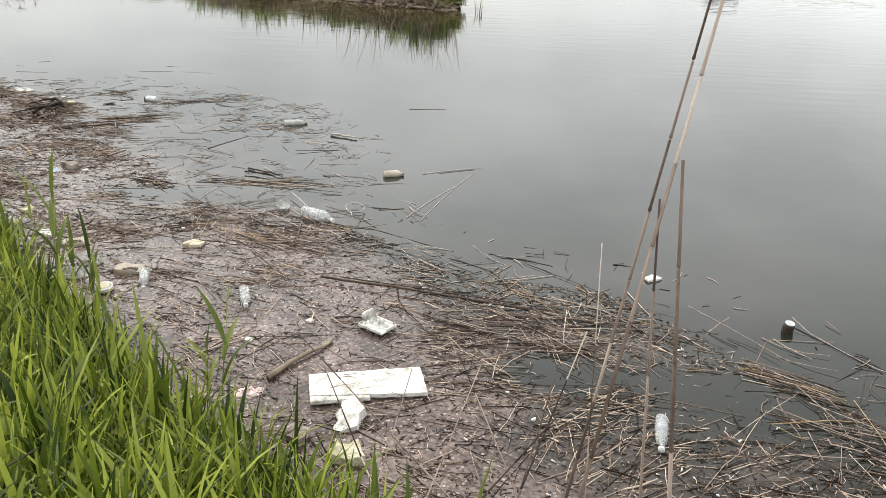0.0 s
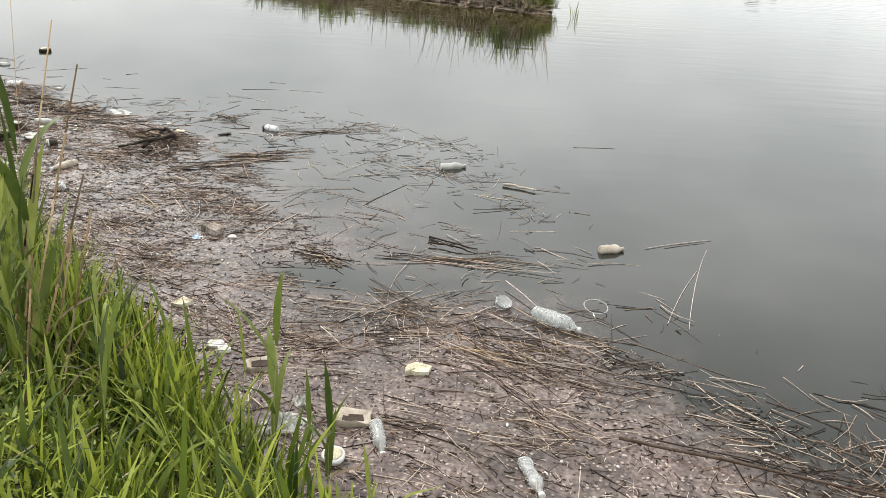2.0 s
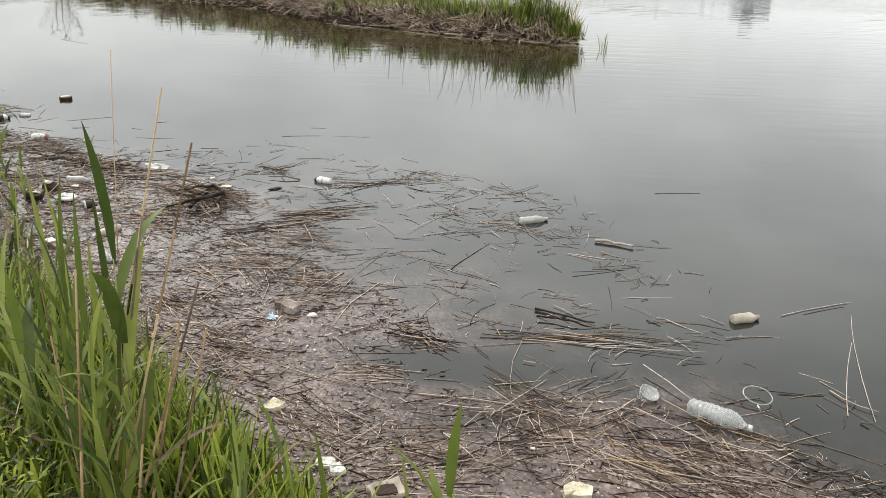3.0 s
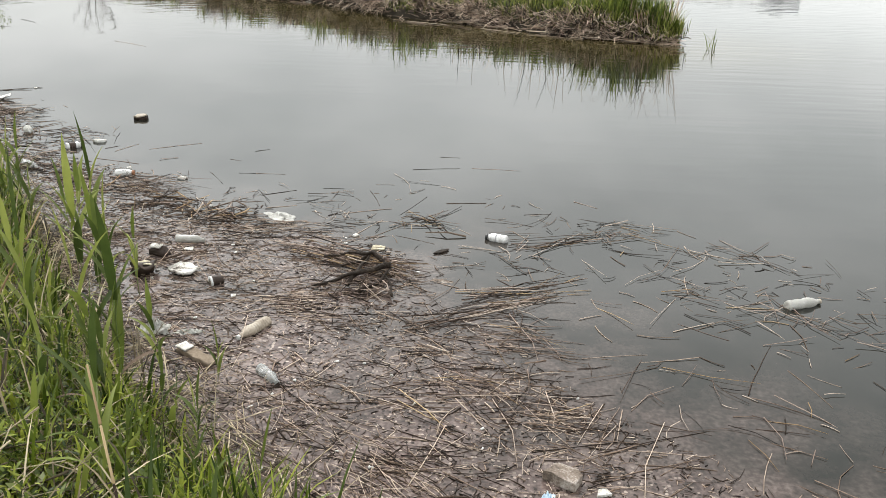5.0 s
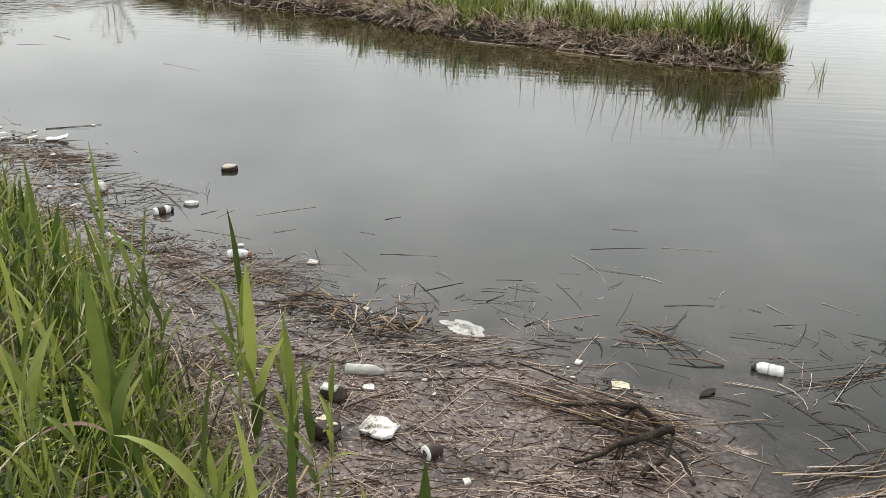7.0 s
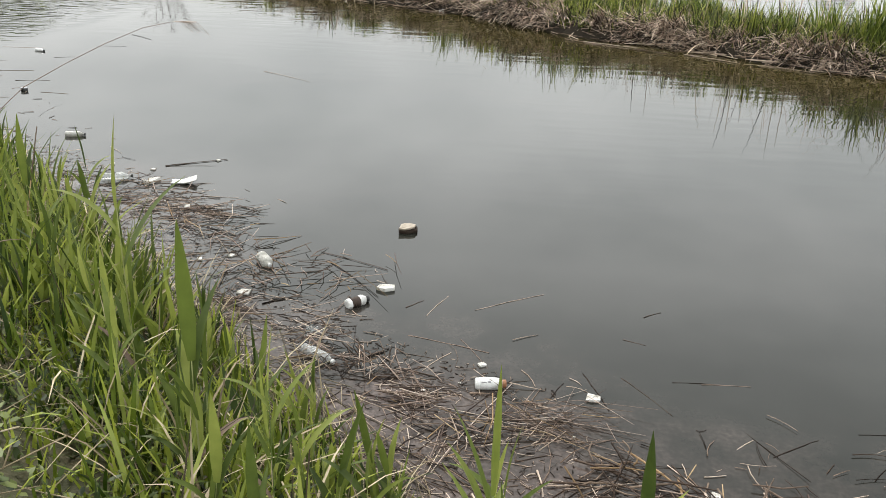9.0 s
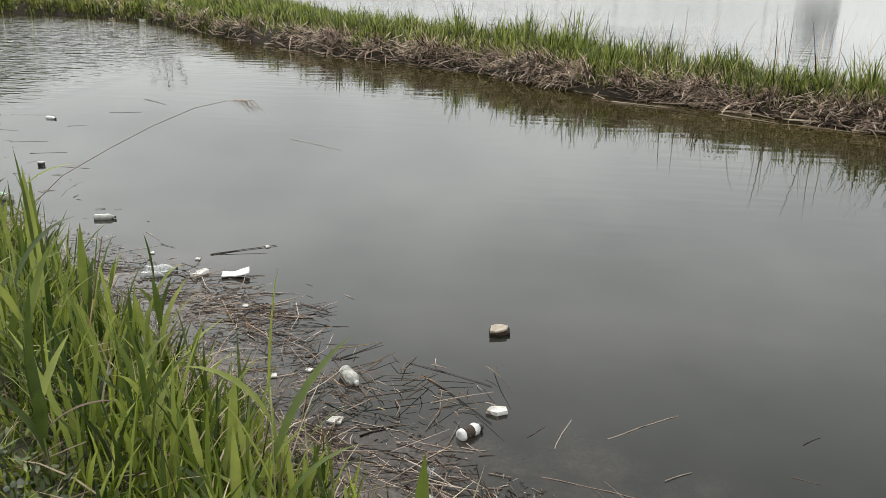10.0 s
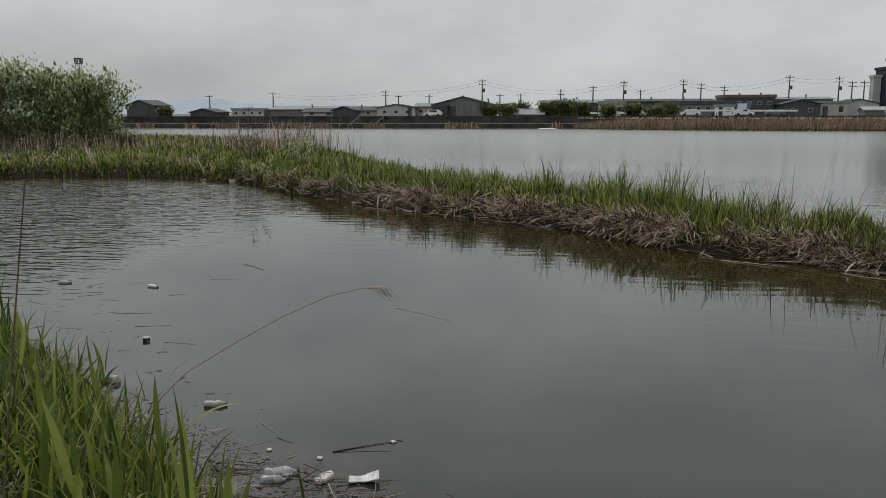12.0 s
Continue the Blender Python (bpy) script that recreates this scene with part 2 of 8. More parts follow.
    hgt.operation = "MULTIPLY"
    nt.links.new(r1.outputs["Fac"], hgt.inputs[0])
    nt.links.new(mul.outputs[0], hgt.inputs[1])
    # a finer chop where the wind reaches the channel
    mp2 = nt.nodes.new("ShaderNodeMapping")
    mp2.inputs["Scale"].default_value = (1.1, 2.6, 1.0)
    nt.links.new(co.outputs["Object"], mp2.inputs["Vector"])
    r2 = nt.nodes.new("ShaderNodeTexNoise")
    r2.inputs["Scale"].default_value, r2.inputs["Detail"].default_value = 1.5, 2.0
    nt.links.new(mp2.outputs["Vector"], r2.inputs["Vector"])
    chop = nt.nodes.new("ShaderNodeAttribute")
    chop.attribute_name = "chop"
    fine = nt.nodes.new("ShaderNodeMath")
    fine.operation = "MULTIPLY_ADD"
    nt.links.new(r2.outputs["Fac"], fine.inputs[0])
    nt.links.new(chop.outputs["Fac"], fine.inputs[1])
    nt.links.new(hgt.outputs[0], fine.inputs[2])
    bp = nt.nodes.new("ShaderNodeBump")
    bp.inputs["Strength"].default_value, bp.inputs["Distance"].default_value = 1.0, 0.05
    nt.links.new(fine.outputs[0], bp.inputs["Height"])
    nt.links.new(bp.outputs["Normal"], b.inputs["Normal"])
    return m


M_WATER = water_material()
M_SOIL = surface("damp_bank_soil", [(0.25, (0.016, 0.012, 0.008)), (0.5, (0.034, 0.026, 0.018)), (0.75, (0.075, 0.06, 0.042))], rough=0.95, scale=3, bump=0.6, bump_scale=30)
M_TURF = surface("trodden_turf", [(0.3, (0.024, 0.027, 0.012)), (0.5, (0.06, 0.058, 0.028)), (0.72, (0.15, 0.122, 0.075))], rough=0.95, scale=2.2, bump=0.6, bump_scale=40)
M_GRASS = leafy("fresh_grass", [(0.26, (0.020, 0.040, 0.004)), (0.5, (0.120, 0.166, 0.016)), (0.76, (0.34, 0.38, 0.058))], 0.36)
M_REEDLEAF = leafy("reed_leaf", [(0.2, (0.046, 0.07, 0.016)), (0.5, (0.125, 0.163, 0.032)), (0.8, (0.28, 0.31, 0.075))], 0.38, spread="piece", patch=11)
M_REEDGRASS = leafy("reed_grass", [(0.22, (0.030, 0.052, 0.008)), (0.5, (0.12, 0.16, 0.025)), (0.8, (0.30, 0.34, 0.075))], 0.36)
M_WEED = leafy("dull_weed_leaf", [(0.22, (0.016, 0.028, 0.007)), (0.5, (0.06, 0.086, 0.02)), (0.8, (0.17, 0.2, 0.055))], 0.25)
M_REEDSTEM = surface("reed_stem", [(0.3, (0.12, 0.16, 0.05)), (0.7, (0.26, 0.27, 0.11))], rough=0.5, spread="piece")
M_ISLGRASS = leafy("dyke_grass", [(0.28, (0.013, 0.021, 0.004)), (0.5, (0.098, 0.130, 0.022)), (0.76, (0.37, 0.39, 0.085))], 0.28, patch=0.9)
M_THATCH = leafy("dead_grass_thatch", [(0.30, (0.016, 0.011, 0.008)), (0.48, (0.31, 0.22, 0.16)), (0.75, (0.69, 0.565, 0.45))], 0.1, rough=0.8)
M_STRAW = surface("reed_straw", [(0.25, (0.016, 0.011, 0.008)), (0.40, (0.066, 0.046, 0.034)), (0.56, (0.245, 0.176, 0.132)), (0.78, (0.57, 0.465, 0.38))], rough=0.75, scale=14, spread="island", bump=0.2, gloss=0.12)
M_STALK = surface("dry_reed_stalk", [(0.25, (0.08, 0.056, 0.046)), (0.5, (0.255, 0.19, 0.155)), (0.8, (0.49, 0.405, 0.34))], rough=0.65, scale=10, spread="piece", stretch=(1, 1, 0.25), bump=0.2, gloss=0.12)
M_DARKWOOD = surface("wet_dark_wood", [(0.25, (0.018, 0.012, 0.009)), (0.55, (0.062, 0.042, 0.031)), (0.8, (0.19, 0.14, 0.105))], rough=0.6, scale=9, bump=0.5, spread="piece", gloss=0.12)
M_WOOD = surface("weathered_driftwood", [(0.25, (0.11, 0.085, 0.06)), (0.55, (0.25, 0.2, 0.15)), (0.8, (0.42, 0.36, 0.29))], rough=0.8, scale=7, bump=0.5, gloss=0.12)
M_FOAM = surface("dirty_polystyrene", [(0.3, (0.13, 0.11, 0.085)), (0.42, (0.42, 0.395, 0.35)), (0.52, (0.66, 0.645, 0.61)), (0.7, (0.76, 0.755, 0.74))], rough=0.85, scale=13, bump=0.35, bump_scale=120)
M_FOAM_S = surface("blotched_dirty_foam", [(0.40, (0.05, 0.04, 0.03)), (0.46, (0.36, 0.33, 0.29)), (0.53, (0.62, 0.60, 0.57)), (0.7, (0.72, 0.71, 0.69))], rough=0.85, scale=22, bump=0.6, bump_scale=70)
M_FOAM_Y = surface("yellowed_foam", [(0.3, (0.17, 0.14, 0.09)), (0.48, (0.48, 0.43, 0.31)), (0.7, (0.68, 0.64, 0.52))], rough=0.9, scale=14, bump=0.5, bump_scale=60)
M_FOAM_B = surface("mud_stained_foam", [(0.3, (0.05, 0.037, 0.028)), (0.5, (0.20, 0.16, 0.13)), (0.68, (0.50, 0.46, 0.42))], rough=0.9, scale=12, bump=0.5, bump_scale=60)
M_PET = surface("cloudy_clear_plastic", [(0.3, (0.72, 0.74, 0.72)), (0.7, (0.90, 0.92, 0.91))], rough=0.16, scale=18, transmission=0.72, bump=0.25, bump_scale=40, ior=1.35)
M_PETW = surface("milky_plastic", [(0.3, (0.27, 0.26, 0.23)), (0.7, (0.56, 0.55, 0.52))], rough=0.3, scale=14, transmission=0.25, bump=0.2, bump_scale=40)
M_WHITE = surface("scuffed_white_plastic", [(0.3, (0.20, 0.19, 0.18)), (0.42, (0.46, 0.45, 0.44)), (0.55, (0.64, 0.64, 0.63)), (0.8, (0.72, 0.72, 0.72))], rough=0.35, scale=16, bump=0.1)
M_TANPL = surface("silted_plastic", [(0.25, (0.14, 0.11, 0.08)), (0.5, (0.32, 0.27, 0.21)), (0.8, (0.54, 0.49, 0.42))], rough=0.5, scale=12, bump=0.2)
M_FILM = surface("wet_creased_film", [(0.3, (0.16, 0.15, 0.12)), (0.42, (0.40, 0.39, 0.34)), (0.55, (0.54, 0.53, 0.49)), (0.75, (0.63, 0.62, 0.59))], rough=0.35, scale=18, transmission=0.3, bump=1.0, bump_scale=22)
M_TANSTALK = surface("orange_tan_stalk", [(0.25, (0.13, 0.085, 0.045)), (0.55, (0.30, 0.20, 0.11)), (0.8, (0.46, 0.34, 0.2))], rough=0.65, scale=12, spread="piece", bump=0.2, gloss=0.12)
M_BRANCH = surface("black_wet_branch", [(0.3, (0.010, 0.008, 0.006)), (0.55, (0.03, 0.022, 0.017)), (0.8, (0.10, 0.08, 0.062))], rough=0.55, scale=14, bump=0.8, bump_scale=50, gloss=0.12)
M_DEADLEAF = leafy("withered_bank_straw", [(0.22, (0.025, 0.02, 0.012)), (0.5, (0.21, 0.165, 0.10)), (0.8, (0.56, 0.47, 0.33))], 0.15, rough=0.8)
M_PLUME = surface("pale_reed_plume", [(0.3, (0.42, 0.33, 0.28)), (0.7, (0.66, 0.55, 0.48))], rough=0.8, scale=20)
M_BLACK = surface("black_plastic", [(0.3, (0.012, 0.012, 0.012)), (0.8, (0.04, 0.04, 0.04))], rough=0.4)
M_RUST = surface("rusty_brown_cap", [(0.3, (0.18, 0.07, 0.03)), (0.7, (0.42, 0.22, 0.12))], rough=0.6, scale=30)
M_BLUEPL = surface("pale_blue_film", [(0.3, (0.30, 0.48, 0.66)), (0.7, (0.74, 0.82, 0.88))], rough=0.35, scale=22)
M_GREENPL = surface("green_plastic_label", [(0.3, (0.06, 0.22, 0.10)), (0.7, (0.18, 0.40, 0.2))], rough=0.4)
M_ALU = surface("dull_aluminium", [(0.3, (0.45, 0.45, 0.45)), (0.7, (0.75, 0.75, 0.75))], rough=0.35, scale=20, metallic=0.8)
M_CANSIDE = surface("dark_printed_can_side", [(0.3, (0.02, 0.015, 0.012)), (0.7, (0.07, 0.05, 0.04))], rough=0.5, scale=14, gloss=0.2)
M_PINK = surface("faded_pink_wrapper", [(0.3, (0.48, 0.33, 0.31)), (0.7, (0.72, 0.60, 0.57))], rough=0.6, scale=20)
M_INK = surface("faded_grey_print", [(0.3, (0.22, 0.22, 0.23)), (0.7, (0.40, 0.40, 0.42))], rough=0.5)


# ---------------------------------------------------------------- mesh helpers
def quads_mesh(name, verts, faces):
    """A mesh from an (n, 3) array of places and an (m, 4) array of corners."""
    me = bpy.data.meshes.new(name)
    me.vertices.add(len(verts))
    me.vertices.foreach_set("co", np.ascontiguousarray(verts, dtype=np.float32).ravel())
    me.loops.add(faces.size)
    me.loops.foreach_set("vertex_index", np.ascontiguousarray(faces, dtype=np.int32).ravel())
    me.polygons.add(len(faces))
    me.polygons.foreach_set("loop_start", np.arange(0, faces.size, 4, dtype=np.int32))
    me.update(calc_edges=True)
    return me


def ribbons(base, yaw, length, width, lean, curve, segs=4, side_turn=None, droop=0.0, blunt=0.25):
    """Blades as bent tapering ribbons: places and faces. lean and curve are angles from the vertical, at the foot and added by the tip."""
    n = len(base)
    t = np.linspace(0, 1, segs + 1)
    th = lean[:, None] + curve[:, None] * t[None, :] ** 1.4
    d = np.stack([np.cos(yaw), np.sin(yaw), np.zeros(n)], 1)
    step = (length / segs)[:, None]
    mid = 0.5 * (th[:, 1:] + th[:, :-1])
    hx = np.concatenate([np.zeros((n, 1)), np.cumsum(np.sin(mid) * step, 1)], 1)
    hz = np.concatenate([np.zeros((n, 1)), np.cumsum(np.cos(mid) * step, 1)], 1)
    c = base[:, None, :] + hx[:, :, None] * d[:, None, :]
    c[:, :, 2] += hz
    sa = yaw + np.pi / 2 if side_turn is None else yaw + np.pi / 2 + side_turn
    s = np.stack([np.cos(sa), np.sin(sa), np.zeros(n)], 1)
    prof = np.interp(t, [0, 0.35, 0.75, 1], [0.6, 1.0, 0.7, 0.06])
    w = 0.5 * width[:, None] * prof[None, :]
    left = c - w[:, :, None] * s[:, None, :]
    right = c + w[:, :, None] * s[:, None, :]
    v = np.stack([left, right], 2).reshape(-1, 3)
    k = np.arange(n)[:, None] * (2 * (segs + 1)) + 2 * np.arange(segs)[None, :]
    f = np.stack([k, k + 1, k + 3, k + 2], 2).reshape(-1, 4)
    return v, f


def straws(mid, yaw, length, radius, tilt, bend, sides=4, segs=2):
    """Thin bent tubes lying about the places mid: places and faces."""
    n = len(mid)
    t = np.linspace(-0.5, 0.5, segs + 1)
    d = np.stack([np.cos(yaw) * np.cos(tilt), np.sin(yaw) * np.cos(tilt), np.sin(tilt)], 1)
    s = np.stack([-np.sin(yaw), np.cos(yaw), np.zeros(n)], 1)
    up = np.cross(d, s)
    c = mid[:, None, :] + (t[None, :] * length[:, None])[:, :, None] * d[:, None, :]
    c = c + ((0.25 - t ** 2)[None, :] * (bend * length)[:, None])[:, :, None] * s[:, None, :]
    a = np.arange(sides) * 2 * np.pi / sides + 0.4
    ring = np.cos(a)[None, :, None] * s[:, None, :] + np.sin(a)[None, :, None] * up[:, None, :]
    taper = np.linspace(1.0, 0.65, segs + 1)
    v = c[:, :, None, :] + ring[:, None, :, :] * (radius[:, None] * taper[None, :])[:, :, None, None]
    v = v.reshape(-1, 3)
    per = (segs + 1) * sides
    base = np.arange(n)[:, None, None] * per
    i = np.arange(segs)[None, :, None] * sides
    j = np.arange(sides)[None, None, :]
    j2 = (j + 1) % sides
    f = np.stack([base + i + j, base + i + j2, base + i + sides + j2, base + i + sides + j], 3).reshape(-1, 4)
    e0 = np.arange(n)[:, None] * per + np.arange(4)[None, ::-1] * (sides // 4)
    e1 = np.arange(n)[:, None] * per + segs * sides + np.arange(4)[None, :] * (sides // 4)
    return v, np.concatenate([f, e0, e1]) if sides == 4 else f


def stuff(name, parts, material, label, category):
    """One object of kind stuff out of several (places, faces) pairs."""
    vs, fs, k = [], [], 0
    for v, f in parts:
        vs.append(v)
        fs.append(f + k)
        k += len(v)
    me = quads_mesh(name, np.concatenate(vs), np.concatenate(fs))
    me.materials.append(material)
    return tagged(new(name, me), label, category, kind="stuff")


def from_bm(name, bm, material, smooth=True):
    me = bpy.data.meshes.new(name)
    bmesh.ops.recalc_face_normals(bm, faces=bm.faces)
    bm.to_mesh(me)
    bm.free()
    me.materials.append(material)
    if smooth:
        me.polygons.foreach_set("use_smooth", np.ones(len(me.polygons), dtype=bool))
    return me


def part(name, bm, material, parent, label="", smooth=True, at=None):
    """Link a bmesh (or a ready mesh) as one mesh object under a thing or a part."""
    me = from_bm(name, bm, material, smooth) if isinstance(bm, bmesh.types.BMesh) else bm
    ob = new(name, me)
    ob.parent = parent
    if at is not None:
        ob.matrix_basis = at
    return tagged(ob, label)


def thing(name, m, label, category, group="", kind="", mesh=None):
    ob = new(name, mesh)
    ob.matrix_basis = m
    return tagged(ob, label, category, group, kind)


def lathe(profile, segs=20, axis_x=True, squash=1.0):
    """A turned solid from (radius, along) pairs, its axis along x (or z)."""
    bm = bmesh.new()
    rings = []
    for r, a in profile:
        ring = []
        for k in range(segs):
            q = 2 * math.pi * k / segs
            p = (a, r * math.cos(q), r * math.sin(q) * squash) if axis_x else (r * math.cos(q), r * math.sin(q), a)
            ring.append(bm.verts.new(p))
        rings.append(ring)
    for r0, r1 in zip(rings, rings[1:]):
        for k in range(segs):
            bm.faces.new((r0[k], r0[(k + 1) % segs], r1[(k + 1) % segs], r1[k]))
    bm.faces.new(rings[0][::-1])
    bm.faces.new(rings[-1])
    return bm


def tube(points, radii, sides=7, bm=None):
    """A tapered limb along a line of points."""
    bm = bm or bmesh.new()
    pts = [Vector(p) for p in points]
    rings = []
    for i, p in enumerate(pts):
        d = (pts[min(i + 1, len(pts) - 1)] - pts[max(i - 1, 0)]).normalized()
        a = d.orthogonal().normalized()
        b = d.cross(a)
        if rings and i:
            a = (pa - d * pa.dot(d)).normalized()
            b = d.cross(a)
        pa = a
        rings.append([bm.verts.new(p + radii[i] * (math.cos(2 * math.pi * k / sides) * a + math.sin(2 * math.pi * k / sides) * b)) for k in range(sides)])
    for r0, r1 in zip(rings, rings[1:]):
        for k in range(sides):
            bm.faces.new((r0[k], r0[(k + 1) % sides], r1[(k + 1) % sides], r1[k]))
    bm.faces.new(rings[0][::-1])
    bm.faces.new(rings[-1])
    return bm


def box(sx, sy, sz, bevel=0.0, base=True, bm=None, at=(0, 0, 0)):
    bm = bm or bmesh.new()
    got = bmesh.ops.create_cube(bm, size=1)["verts"]
    for v in got:
        v.co = Vector((v.co.x * sx + at[0], v.co.y * sy + at[1], (v.co.z + (0.5 if base else 0)) * sz + at[2]))
    if bevel:
        es = list({e for v in got for e in v.link_edges})
        bmesh.ops.bevel(bm, geom=es, offset=bevel, segments=2, affect="EDGES")
    return bm


def slab(outline, thick, rough=0.006, bevel=0.006, seed=1, dish=0.0):
    """A broken slab with this outline: bevelled, with a bumpy face and chipped sides."""
    r = random.Random(seed)
    bm = bmesh.new()
    pts = []
    n = len(outline)
    for i in range(n):
        a, b = Vector(outline[i]), Vector(outline[(i + 1) % n])
        k = max(1, int((b - a).length / 0.035))
        for j in range(k):
            p = a.lerp(b, j / k)
            pts.append((p.x + r.uniform(-1, 1) * rough, p.y + r.uniform(-1, 1) * rough))
    cx, cy = sum(p[0] for p in pts) / len(pts), sum(p[1] for p in pts) / len(pts)
    levels = [(0.95, 0.0), (1.0, bevel), (1.0, thick - bevel * 0.6), (0.97, thick), (0.55, thick - dish)]
    rings = []
    for s, z in levels:
        rings.append([bm.verts.new((cx + (x - cx) * s, cy + (y - cy) * s, z + (r.uniform(-1, 1) * rough * 0.6 if z > bevel else 0))) for x, y in pts])
    m = len(pts)
    for r0, r1 in zip(rings, rings[1:]):
        for k in range(m):
            bm.faces.new((r0[k], r0[(k + 1) % m], r1[(k + 1) % m], r1[k]))
    top = bm.verts.new((cx, cy, thick - dish))
    for k in range(m):
        bm.faces.new((rings[-1][k], rings[-1][(k + 1) % m], top))
    bm.faces.new(rings[0][::-1])
    return bm


def crumple(sx, sy, h, seed, n=14, folds=5.0):
    """A crumpled sheet of film lying on the water, closed below."""
    bm = bmesh.new()
    r = random.Random(seed)
    ox = r.uniform(0, 50)
    rings = []
    for i in range(n + 1):
        q = i / n
        ring = []
        for k in range(28):
            a = 2 * math.pi * k / 28
            e = 1 + 0.5 * noise.noise((math.cos(a) * 1.9 + ox, math.sin(a) * 1.9, seed))
            rad = (1 - q) * e if i else e * 0.98
            x, y = math.cos(a) * rad * sx / 2, math.sin(a) * rad * sy / 2
            z = h * (1 - (1 - q) ** 2.2) * (0.5 + 1.3 * noise.noise((x * folds / sx * 2 + ox, y * folds / sy * 2, seed * 1.7))) if i else -0.01
            ring.append(bm.verts.new((x + 0.012 * noise.noise((x * 60, y * 60, seed)), y + 0.012 * noise.noise((y * 60, x * 60, seed + 9)), max(z + 0.18 * h * noise.noise((x * 55, y * 55, seed)), -0.012))))
        rings.append(ring)
    for r0, r1 in zip(rings, rings[1:]):
        for k in range(28):
            bm.faces.new((r0[k], r0[(k + 1) % 28], r1[(k + 1) % 28], r1[k]))
    bm.faces.new(rings[0][::-1])
    bmesh.ops.remove_doubles(bm, verts=bm.verts, dist=0.0008)
    return bm


def crush(bm, amount, size, seed):
    """Dent a thing: push its corners about by a slow noise."""
    for v in bm.verts:
        v.co += amount * Vector(noise.noise_vector(v.co / size + Vector((seed * 3.1, seed, 0))))
    return bm


# ---------------------------------------------------------------- plan
# the near waterline, walked from behind the camera to the far left
WATERLINE = [(14.0, -11.0), (9.0, -6.0), (4.5, -1.6), (2.2, 0.6), (0.55, 2.05), (-0.15, 2.65), (-1.15, 3.65), (-1.9, 4.5), (-2.7, 5.25), (-3.6, 6.25), (-4.7, 7.35), (-5.4, 8.3),
             (-6.2, 9.4), (-7.2, 10.45), (-8.4, 11.6), (-10.2, 13.35), (-12.6, 15.5), (-15.8, 18.6), (-20.0, 22.5), (-27.0, 29.0), (-36.0, 36.0), (-50.0, 43.0)]
INLAND = np.array((-0.735, -0.678))
# outer edge of the dense mat of drift, and of the scattered straws beyond it
MAT_EDGE = [(6.5, -2.0), (4.0, 0.8), (3.3, 2.6), (2.7, 3.4), (2.2, 4.1), (1.3, 4.3), (0.9, 4.7), (0.35, 5.15), (-0.4, 5.5), (-1.2, 5.4), (-1.3, 6.2), (-1.6, 6.6), (-2.0, 6.9), (-2.4, 7.5),
            (-2.9, 8.1), (-3.2, 8.9), (-4.1, 9.4), (-4.9, 9.8), (-5.5, 10.1), (-5.5, 10.5), (-6.5, 10.95), (-7.0, 11.3), (-7.7, 11.9), (-8.2, 12.9), (-8.9, 13.45), (-9.7, 13.9), (-10.4, 14.4), (-12.5, 15.9)]
DRIFT_EDGE = [(6.5, -0.5), (4.6, 2.0), (3.6, 3.2), (2.9, 4.4), (1.7, 4.9), (0.9, 5.4), (0.6, 6.3), (0.45, 7.8), (-0.3, 8.9), (-0.6, 9.2), (-1.2, 9.7), (-2.2, 10.3), (-3.2, 10.7), (-4.3, 10.2), (-5.6, 10.5),
              (-5.0, 10.7), (-6.2, 11.4), (-7.0, 11.9), (-8.0, 12.5), (-8.4, 13.4), (-9.5, 14.4), (-10.5, 15.5), (-13.5, 18.3), (-14.6, 20.2)]


# clear pools inside the drift: middle, half length, half width, turn
POOLS = [(-1.1, 5.72, 0.6, 0.26, -0.05), (1.85, 3.05, 0.5, 0.2, -0.15), (2.6, 2.85, 0.5, 0.28, -0.4)]


def pool_depth(x, y):
    """1 well inside a clear pool, 0 outside."""
    out = np.zeros(np.shape(x))
    for px, py, a, b, turn in POOLS:
        u = ((x - px) * math.cos(turn) + (y - py) * math.sin(turn)) / a
        v = (-(x - px) * math.sin(turn) + (y - py) * math.cos(turn)) / b
        out = np.maximum(out, np.clip(1.6 - 1.2 * (u * u + v * v), 0, 1))
    return out


def resample(line, step):
    p = np.array(line, dtype=float)
    seg = np.hypot(*np.diff(p, axis=0).T)
    s = np.concatenate([[0], np.cumsum(seg)])
    q = np.arange(0, s[-1], step)
    out = np.stack([np.interp(q, s, p[:, 0]), np.interp(q, s, p[:, 1])], 1)
    return out


SHORE = resample(WATERLINE, 0.25)
for _ in range(3):
    SHORE[1:-1] = 0.25 * SHORE[:-2] + 0.5 * SHORE[1:-1] + 0.25 * SHORE[2:]


def inside(poly, x, y):
    """Which of the points lie inside the closed polygon."""
    p = np.array(poly, dtype=float)
    hit = np.zeros(x.shape, dtype=bool)
    for (x0, y0), (x1, y1) in zip(p, np.roll(p, -1, 0)):
        cross = (y0 > y) != (y1 > y)
        with np.errstate(divide="ignore", invalid="ignore"):
            hit ^= cross & (x < (x1 - x0) * (y - y0) / (y1 - y0) + x0)
    return hit


def line_distance(line, x, y):
    p = np.array(line, dtype=float)
    best = np.full(x.shape, 1e9)
    for a, b in zip(p, p[1:]):
        d = b - a
        t = np.clip(((x - a[0]) * d[0] + (y - a[1]) * d[1]) / (d @ d), 0, 1)
        best = np.minimum(best, np.hypot(x - a[0] - t * d[0], y - a[1] - t * d[1]))
    return best


MAT_POLY = WATERLINE[2:17] + MAT_EDGE[::-1]
DRIFT_POLY = WATERLINE[2:18] + DRIFT_EDGE[::-1]


